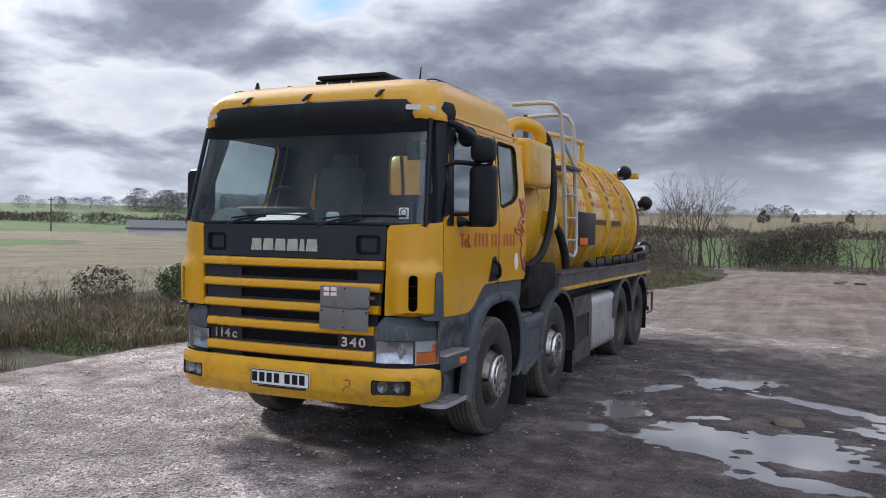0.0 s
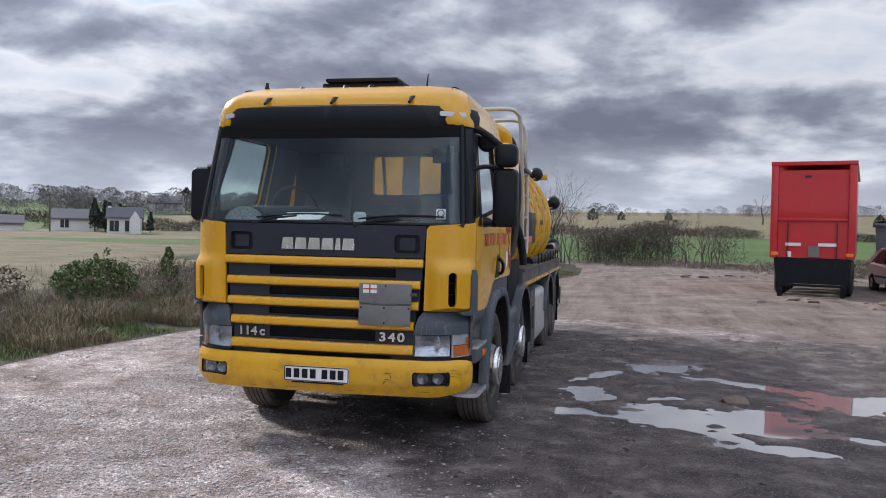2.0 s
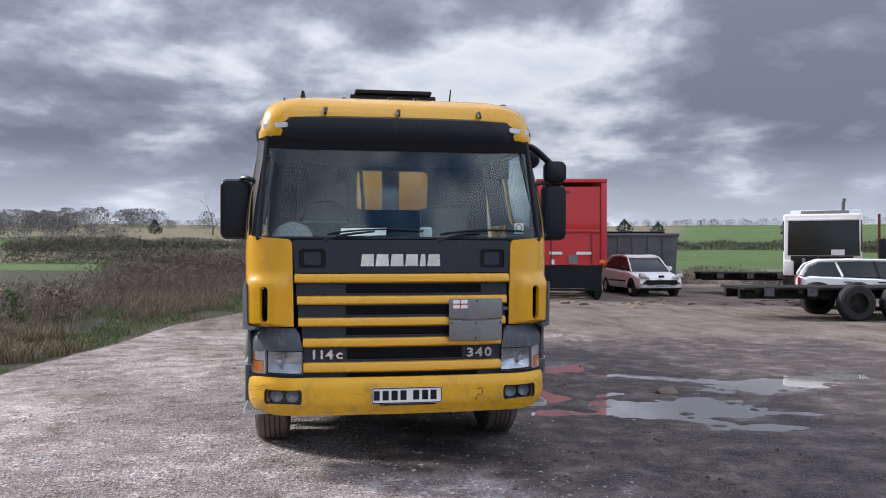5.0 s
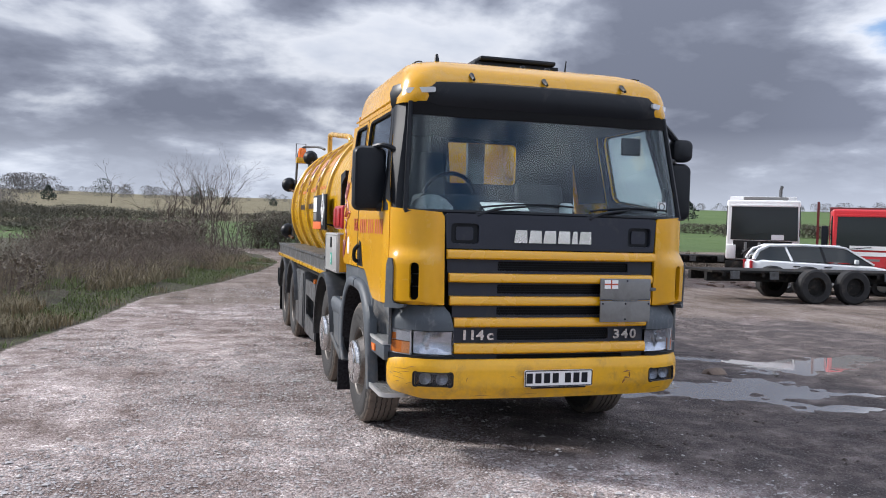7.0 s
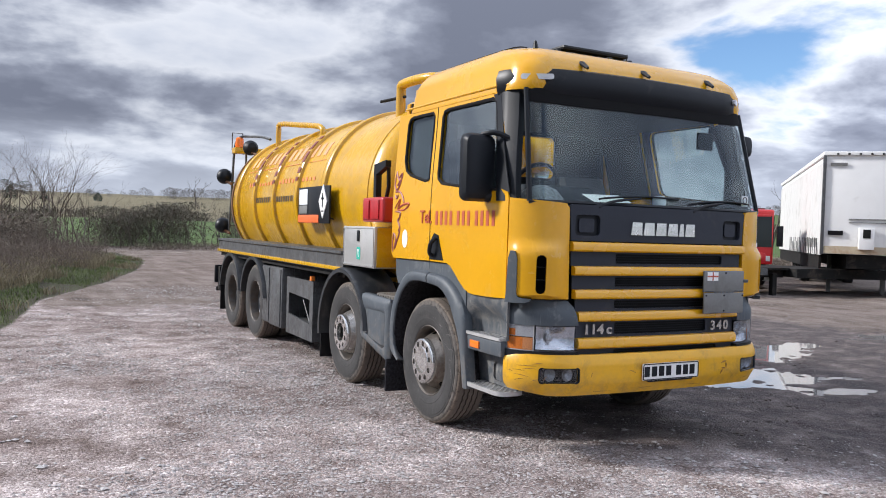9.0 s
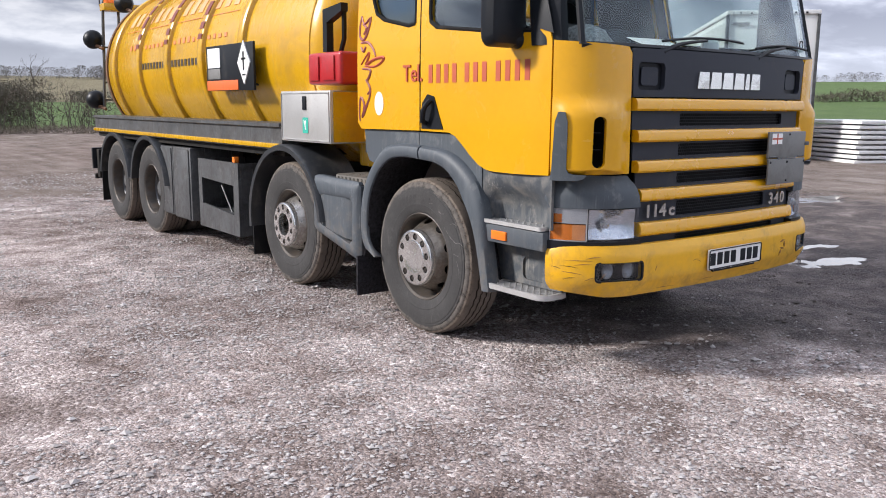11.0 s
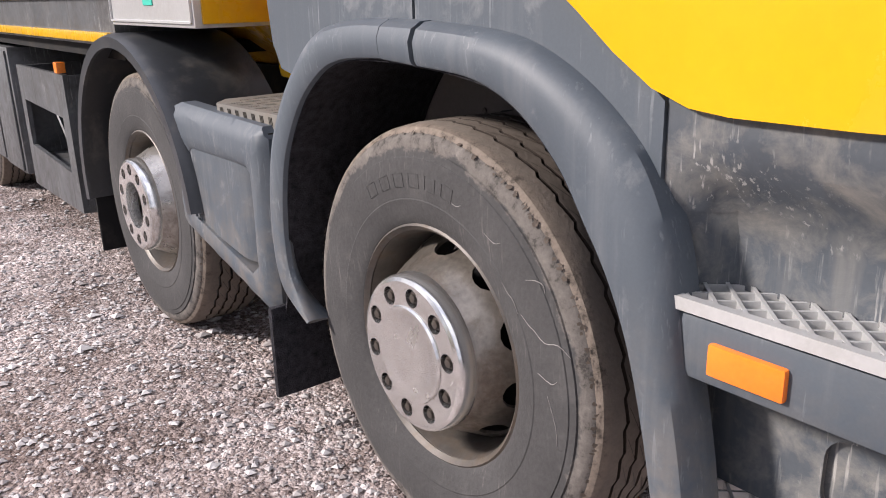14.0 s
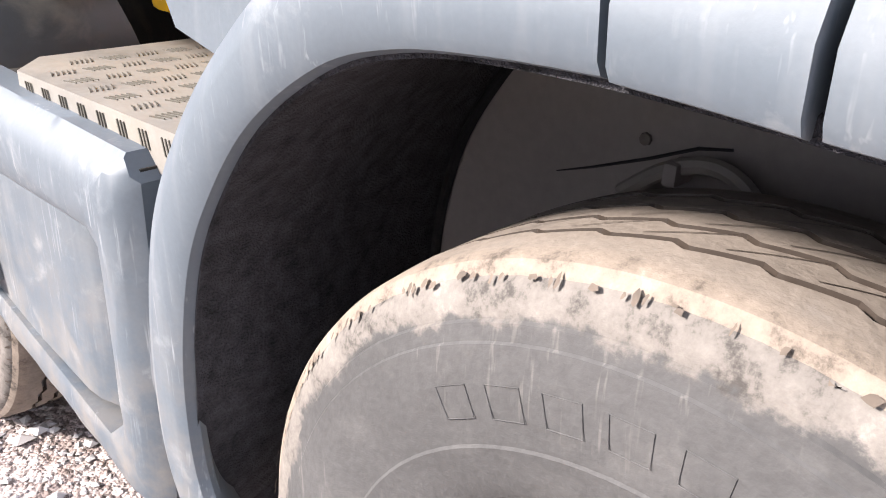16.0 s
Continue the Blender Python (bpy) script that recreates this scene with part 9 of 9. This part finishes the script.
def bare_tree(x, y, h, seed, label="leafless young tree with many upright stems behind the track", stems=5, name="bare_tree", levels=5, mat=None, w=0.05):
    rng = np.random.default_rng(seed)
    z0 = ground_z(x, y)
    t = thing(name, label, "tree", (x, y, z0))
    S, E, A, B = [], [], [], []
    for k in range(stems):
        a, b, c, d = branching(rng, (rng.normal(0, 0.08 * stems), rng.normal(0, 0.08 * stems), -0.1), h * rng.uniform(0.75, 1.1), 0.42, levels, 2, w)
        S += a
        E += b
        A += c
        B += d
    S, E, A, B = map(np.asarray, (S, E, A, B))
    thick = A > w * 0.5
    for nm, sel in (("trunk", thick), ("crown", ~thick)):
        v, f = sticks(S[sel], E[sel], A[sel], B[sel])
        o = new(nm, raw_mesh(nm, v, f, BARK if nm == "trunk" else (mat or TWIG)))
        o.parent = t
        tagged(o, kind="stuff")
    return t


bare_tree(-2.6, 46.0, 4.9, 11, stems=11, levels=7, w=0.055)
bare_tree(-4.3, 47.5, 4.2, 13, stems=8, levels=7, w=0.050)
bare_tree(-0.9, 45.5, 3.7, 12, stems=8, levels=7, w=0.046)


def hedge(name, label, pts, height, depth, per_m, material, seed, leaf=0.16, gap=0.25, lift=0.0):
    """A loose mass of short twigs and clumps along a line, with an uneven top."""
    rng = np.random.default_rng(seed)
    pts = np.array(pts, dtype=float)
    seg = np.linalg.norm(np.diff(pts, axis=0), axis=1)
    cum = np.concatenate([[0], np.cumsum(seg)])
    n = int(cum[-1] * per_m)
    s = rng.uniform(0, cum[-1], n)
    x, y = np.interp(s, cum, pts[:, 0]), np.interp(s, cum, pts[:, 1])
    x += rng.normal(0, depth, n)
    y += rng.normal(0, depth, n)
    top = height * (0.55 + 0.75 * value_noise(s / (height * 1.5), np.zeros(n), seed) * (0.6 + 0.5 * value_noise(s / (height * 0.45), np.ones(n), seed + 1)))
    keep = value_noise(s / (height * 2.2), np.full(n, 3.0), seed + 2) > gap * 0.6
    z = land(x, y) + lift + rng.uniform(0, 1, n) ** 0.8 * top
    x, y, z, n = x[keep], y[keep], z[keep], int(keep.sum())
    c = np.stack([x, y, z], 1)
    d1 = rng.normal(0, 1, (n, 3)) + np.array([[0, 0, 0.7]])
    d1 /= np.linalg.norm(d1, axis=1, keepdims=True)
    d2 = np.cross(d1, rng.normal(0, 1, (n, 3)))
    d2 /= np.linalg.norm(d2, axis=1, keepdims=True)
    k = leaf * rng.uniform(0.4, 1.5, (n, 1))
    thin = 0.10
    v = np.stack([c - d1 * k, c + d2 * k * thin, c + d1 * k, c - d2 * k * thin], 1).reshape(-1, 3)
    i = np.arange(n) * 4
    tagged(new(name, raw_mesh(name, v.tolist(), np.stack([i, i + 1, i + 2, i + 3], 1).tolist(), material)), label, "hedge", kind="stuff")


hedge("field_hedge", "leafless brown hedge with ivy beside the bend of the track", [(0.2, 47), (3.5, 47.5), (8.6, 46.5)], 3.0, 0.7, 2600, IVY_HEDGE, 31, 0.14, 0.30)
for k in range(15):
    bare_tree(0.4 + 0.57 * k, 46.6 + 0.5 * math.sin(k * 2.3), 2.6 + 0.5 * math.sin(k * 1.7), 300 + k, "leafless hedgerow thorn with several stems", 4, "hedgerow_thorn", 4, None, 0.030)
hedge("field_hedge", "leafless brown hedge far across the stubble", [(-23.5, 60), (-16, 59), (-9.5, 58)], 1.9, 0.7, 900, IVY_HEDGE, 32, 0.16)
hedge("scrub_hedge", "tall brown scrub beyond the verge", [(-7.6, 26.5), (-6.6, 31), (-4.6, 37), (-3.4, 42)], 1.45, 0.9, 2600, HEDGE_BROWN, 33, 0.12, 0.3)
hedge("scrub_hedge", "tall brown scrub beyond the verge", [(-9.5, 13), (-8.2, 18), (-6, 24), (-4.5, 30)], 0.70, 1.0, 2200, HEDGE_BROWN, 34, 0.08, 0.4)
hedge("bank_brush", "heap of brush and soil along the field edge", [(9.2, 36), (12, 34.5), (15, 32.5), (22, 30), (34, 26)], 0.75, 0.6, 1100, HEDGE_BROWN, 35, 0.11)
hedge("bank_brush", "heap of brush and soil along the field edge", [(2.0, 42), (5, 41.5), (9, 38.5)], 0.35, 0.5, 700, HEDGE_BROWN, 40, 0.09)
hedge("far_hedge", "long dark hedge across the farm fields", [(-34, 112), (10, 116), (60, 104), (110, 70)], 1.5, 0.6, 260, IVY_HEDGE, 36, 0.28)
hedge("far_hedge", "long dark hedge across the farm fields", [(-66, 80), (-40, 90), (-22, 97), (-8, 102)], 1.5, 0.6, 260, IVY_HEDGE, 37, 0.28)
hedge("far_hedge", "long dark hedge across the farm fields", [(-170, 60), (-120, 82), (-70, 104)], 1.6, 0.8, 150, IVY_HEDGE, 38, 0.4)
hedge("far_hedge", "long dark hedge across the farm fields", [(60, 90), (110, 70), (160, 20)], 1.6, 0.8, 150, IVY_HEDGE, 39, 0.4)


def treeline(label, pts, spacing, low, high, seed, material, share=0.8):
    """A row of distant crowns of uneven height with gaps, as fine twigs that thin out upwards."""
    rng = np.random.default_rng(seed)
    pts = np.array(pts, dtype=float)
    cum = np.concatenate([[0], np.cumsum(np.linalg.norm(np.diff(pts, axis=0), axis=1))])
    C, D1, D2, K = [], [], [], []
    at = 0.0
    while at < cum[-1]:
        x, y = float(np.interp(at, cum, pts[:, 0])) + rng.normal(0, 2), float(np.interp(at, cum, pts[:, 1])) + rng.normal(0, 2)
        h = rng.uniform(low, high) * 0.72 * (0.5 + 0.8 * float(value_noise(np.array([at / 30.0]), np.array([seed * 1.0]), 3)[0]))
        if rng.random() < share:
            n = int(200 + 60 * h)
            z = rng.uniform(0.0, 1.0, n) ** 0.75
            r = h * 0.62 * np.sqrt(np.clip(1 - (np.maximum(z - 0.42, 0) / 0.60) ** 2, 0.02, 1)) * np.where(z < 0.2, 0.85, 1.0)
            a, q = rng.uniform(0, 6.283, n), np.sqrt(rng.uniform(0.05, 1, n))
            z0 = ground_z(x, y)
            C.append(np.stack([x + np.cos(a) * q * r, y + np.sin(a) * q * r, z0 + z * h], 1))
            d = rng.normal(0, 1, (n, 3)) + np.array([[0, 0, 0.9]])
            d /= np.linalg.norm(d, axis=1, keepdims=True)
            e = np.cross(d, rng.normal(0, 1, (n, 3)))
            e /= np.linalg.norm(e, axis=1, keepdims=True)
            D1.append(d), D2.append(e), K.append(h * 0.05 * rng.uniform(0.4, 1.5, (n, 1)))
        at += spacing * 0.32 * rng.uniform(0.4, 1.6)
    C, D1, D2, K = map(np.concatenate, (C, D1, D2, K))
    v = np.stack([C - D1 * K, C + D2 * K * 0.26, C + D1 * K, C - D2 * K * 0.26], 1).reshape(-1, 3)
    i = np.arange(len(C)) * 4
    tagged(new("far_woodland", raw_mesh("far_woodland", v.tolist(), np.stack([i, i + 1, i + 2, i + 3], 1).tolist(), material)), label, "trees", kind="stuff")


for k, (pts, low, high, gap, share) in enumerate((([(-150, 150), (-90, 190), (-40, 215)], 4, 7, 2.8, 0.9), ([(-45, 215), (0, 232), (60, 232)], 1.8, 4.6, 2.4, 0.85), ([(55, 235), (130, 215), (210, 150), (260, 60)], 2.2, 5.5, 2.6, 0.85),
                                          ([(-120, 130), (-85, 150), (-50, 180)], 2.6, 5.0, 2.4, 0.9), ([(-260, 60), (-200, 110), (-140, 155)], 3.0, 5.0, 3.2, 0.85), ([(-62, 118), (-45, 130), (-30, 140)], 2.2, 4.4, 2.0, 0.92))):
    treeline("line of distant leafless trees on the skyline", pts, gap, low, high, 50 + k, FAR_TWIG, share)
treeline("small dark evergreen copse on the skyline", [(-30, 205), (-10, 222), (20, 228)], 9, 3, 5.5, 71, PINE, 0.45)
treeline("small dark evergreen copse on the skyline", [(-100, 150), (-60, 175)], 11, 4, 7, 72, PINE, 0.5)


def conifer(x, y, h, seed, name="dark_conifer", r=0.22):
    rng = np.random.default_rng(seed)
    z0 = ground_z(x, y)
    t = thing(name, "dark evergreen tree on the skyline", "tree", (x, y, z0))
    part("trunk", bm_tube([(0, 0, -0.2), (0.05, 0, h * 0.5), (0, 0, h * 0.9)], [h * 0.03, h * 0.02, h * 0.006], 6), BARK, t)
    n = 520
    z = rng.uniform(0.12, 1.0, n)
    k = r * h * np.minimum(1.0, (1.02 - z) * 2.2) * (0.65 + 0.35 * value_noise(z * 9, rng.uniform(0, 3, n), seed))
    a = rng.uniform(0, 6.28, n)
    rad = np.sqrt(rng.uniform(0.2, 1, n)) * k
    c = np.stack([np.cos(a) * rad, np.sin(a) * rad, z * h], 1)
    d1 = rng.normal(0, 1, (n, 3))
    d1 /= np.linalg.norm(d1, axis=1, keepdims=True)
    d2 = np.cross(d1, rng.normal(0, 1, (n, 3)))
    d2 /= np.linalg.norm(d2, axis=1, keepdims=True)
    s = h * 0.055 * rng.uniform(0.5, 1.4, (n, 1))
    v = np.stack([c - d1 * s, c + d2 * s * 0.7, c + d1 * s, c - d2 * s * 0.7], 1).reshape(-1, 3)
    i = np.arange(n) * 4
    o = new("crown", raw_mesh("crown", v.tolist(), np.stack([i, i + 1, i + 2, i + 3], 1).tolist(), PINE))
    o.parent = t


for k in range(8):
    conifer(-56.0 + 0.95 * k, 75.5 + 0.6 * (k % 2), 3.7 - 0.2 * k, 100 + k, r=0.19)
for k, (x, y, h) in enumerate(((-4, 172, 4.2), (2, 176, 3.2), (12, 178, 3.0), (62, 150, 6), (70, 152, 5), (92, 140, 6), (-30, 158, 4.5), (-70, 170, 7), (100, 120, 5), (130, 95, 6), (-100, 172, 8), (48, 156, 4))):
    conifer(x, y, h * 0.66, 120 + k, r=0.55)


def round_tree(x, y, h, seed):
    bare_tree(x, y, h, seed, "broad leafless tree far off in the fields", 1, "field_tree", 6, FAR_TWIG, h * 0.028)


for k, (x, y, h) in enumerate(((-44, 82, 4.5), (-38, 88, 4), (75, 62, 7), (98, 60, 8), (30, 170, 7), (-60, 150, 9), (-20, 165, 6), (110, 40, 7))):
    round_tree(x, y, h, 200 + k)


# ---- far buildings ----
def house(x, y, turn, length, depth, eaves, ridge, label, wins, name="farmhouse", roof=None):
    t = thing(name, label, "house", (0, 0, 0))
    part("wall", bm_prism([(-depth / 2, -0.5), (depth / 2, -0.5), (depth / 2, eaves), (0, ridge), (-depth / 2, eaves)], -length / 2, length / 2, "x"), STONE_WALL, t)
    for s in (-1, 1):
        part("roof", bm_prism([(s * (depth / 2 + 0.25), eaves - 0.18), (s * 0.0, ridge + 0.04), (s * 0.0, ridge + 0.20), (s * (depth / 2 + 0.25), eaves)], -length / 2 - 0.15, length / 2 + 0.15, "x"), roof or SLATE, t)
    for u, z in wins:
        w = part("window", bm_box(u - 0.45, u + 0.45, -depth / 2 - 0.05, -depth / 2 + 0.02, z, z + 1.1), CAR_GLASS, t)
        part("window_frame", bm_box(u - 0.02, u + 0.02, -depth / 2 - 0.07, -depth / 2 - 0.051, z, z + 1.1), WHITE, w)
    t.matrix_basis = Matrix.Translation((x, y, ground_z(x, y))) @ Matrix.Rotation(radians(turn), 4, "Z")
    return t


h1 = house(-49.5, 71.5, 32, 3.4, 2.8, 1.7, 2.6, "white rendered farmhouse with a grey slate roof", ((-1.0, 0.2), (0.5, 0.2), (1.2, 0.2)))
part("chimney", bm_box(-1.65, -1.35, -0.22, 0.22, 2.0, 2.85), STONE_WALL, h1)
part("gable_wing", bm_prism([(0.5, -0.4), (1.6, -0.4), (1.6, 1.5), (1.05, 2.35), (0.5, 1.5)], -1.9, -1.41, "y"), STONE_WALL, h1)
house(-66, 70, 40, 8.0, 3.0, 0.8, 1.5, "long low pale farm shed", (), "farm_shed", SLATE)
house(-60.5, 78, 30, 4.5, 3.5, 1.4, 2.3, "small white farm outbuilding with slate roof", ((-0.8, 0.3),), "farm_shed")
house(-41, 75.5, 20, 1.8, 1.2, 0.9, 1.3, "small white gate lodge", (), "farm_shed")
house(-92, 150, 25, 7, 5, 2.2, 3.6, "distant pale house behind the fields", (), "farmhouse")
for k, (x, y) in enumerate(((-57.5, 70.0), (-80, 66.0), (-105, 62))):
    p = thing("utility_pole", "wooden utility pole in the fields", "pole", (x, y, ground_z(x, y)))
    part("post", bm_tube([(0, 0, -0.3), (0, 0, 4.2)], [0.09, 0.07], 7), BARK, p)
    part("crossarm", bm_box(-0.5, 0.5, -0.04, 0.04, 3.9, 3.98), BARK, p)


# ---- loose stones of the yard ----
def gravel(name, label, n, xr, yr, size, seed, dense, material, wet=False):
    rng = np.random.default_rng(seed)
    x, y = rng.uniform(*xr, n), rng.uniform(*yr, n)
    keep = (value_noise(x * 0.8, y * 0.8, 40 + seed) * 0.5 + value_noise(x * 2.6, y * 2.6, 41 + seed) * 0.3 + value_noise(x * 9, y * 9, 42 + seed) * 0.2) > dense + 0.06 * rng.random(n)
    keep &= (x > verge_x(y) + 0.3) & (puddle_depth(x, y) < 0.004)
    # thinning out towards the mud and towards the borders of the patch
    share = mudness(x, y)
    share = (0.02 + share) if wet else (1.0 - 0.93 * share)
    for v, (lo, hi) in ((x, xr), (y, yr)):
        share = share * smoothstep(lo - 0.1, lo + 0.9, v) * smoothstep(hi + 0.1, hi - 1.4, v)
    keep &= rng.random(n) < share
    x, y = x[keep], y[keep]
    n = len(x)
    s = size * rng.gamma(1.2, 0.75, (n, 1, 1)).clip(0.28, 2.4 if wet else 3.4)
    base = np.array([(1, 0, 0), (0.1, 0.9, 0.1), (-0.95, 0.15, 0), (-0.1, -0.85, 0.05), (0.15, 0.1, 0.75), (-0.2, -0.1, -0.6)], dtype=float)
    v = base[None] * rng.uniform(0.65, 1.25, (n, 6, 1))
    a = rng.uniform(0, 6.28, n)
    c, q = np.cos(a)[:, None], np.sin(a)[:, None]
    vx, vy = v[:, :, 0] * c - v[:, :, 1] * q, v[:, :, 0] * q + v[:, :, 1] * c
    v = np.stack([vx, vy, v[:, :, 2] * 0.55], 2) * s
    v = v + np.stack([x, y, land(x, y)], 1)[:, None] + np.array([0, 0, 0.25])[None, None] * s
    i = np.arange(n)[:, None] * 6
    tri = np.array([(0, 1, 4), (1, 2, 4), (2, 3, 4), (3, 0, 4), (1, 0, 5), (2, 1, 5), (3, 2, 5), (0, 3, 5)])
    f = (i[:, None] + tri[None].reshape(1, 8, 3)).reshape(-1, 3)
    tagged(new(name, raw_mesh(name, v.reshape(-1, 3).tolist(), f.tolist(), material)), label, "gravel", kind="stuff")


STONES = leaf_material("crushed_limestone", (0.20, 0.170, 0.158), (0.50, 0.475, 0.465), 0.75, 0.45, scale=0.8)
MUD_CLODS = leaf_material("brown_mud_clods", (0.045, 0.035, 0.030), (0.12, 0.096, 0.082), 0.5, 0.5, scale=1.0)
MUD_STONES = leaf_material("muddy_stones", (0.06, 0.048, 0.042), (0.24, 0.21, 0.19), 0.5, 0.5, scale=1.0)
gravel("loose_gravel", "loose pale crushed limestone chips on the yard", 120000, (-6.2, 2.6), (-5.0, 7.2), 0.0066, 1, 0.47, STONES)
gravel("loose_gravel", "loose pale crushed limestone chips on the yard", 60000, (-4.2, 0.4), (-1.8, 5.6), 0.0055, 2, 0.42, STONES)
gravel("loose_gravel", "larger lumps of pale crushed limestone on the yard", 26000, (-6.0, 2.2), (-4.6, 6.5), 0.0105, 6, 0.56, STONES)
gravel("loose_gravel", "loose pale crushed limestone chips on the yard", 30000, (-6.0, 1.5), (5, 17), 0.009, 3, 0.45, STONES)
gravel("mud_clods", "small clods of brown mud thrown up on the yard", 9000, (0.4, 8.0), (-4.6, 10.0), 0.013, 5, 0.48, MUD_CLODS, True)
gravel("muddy_gravel", "dark stones pressed into wet mud", 80000, (-1.0, 8.0), (-4.6, 10.0), 0.0048, 4, 0.46, MUD_STONES, True)
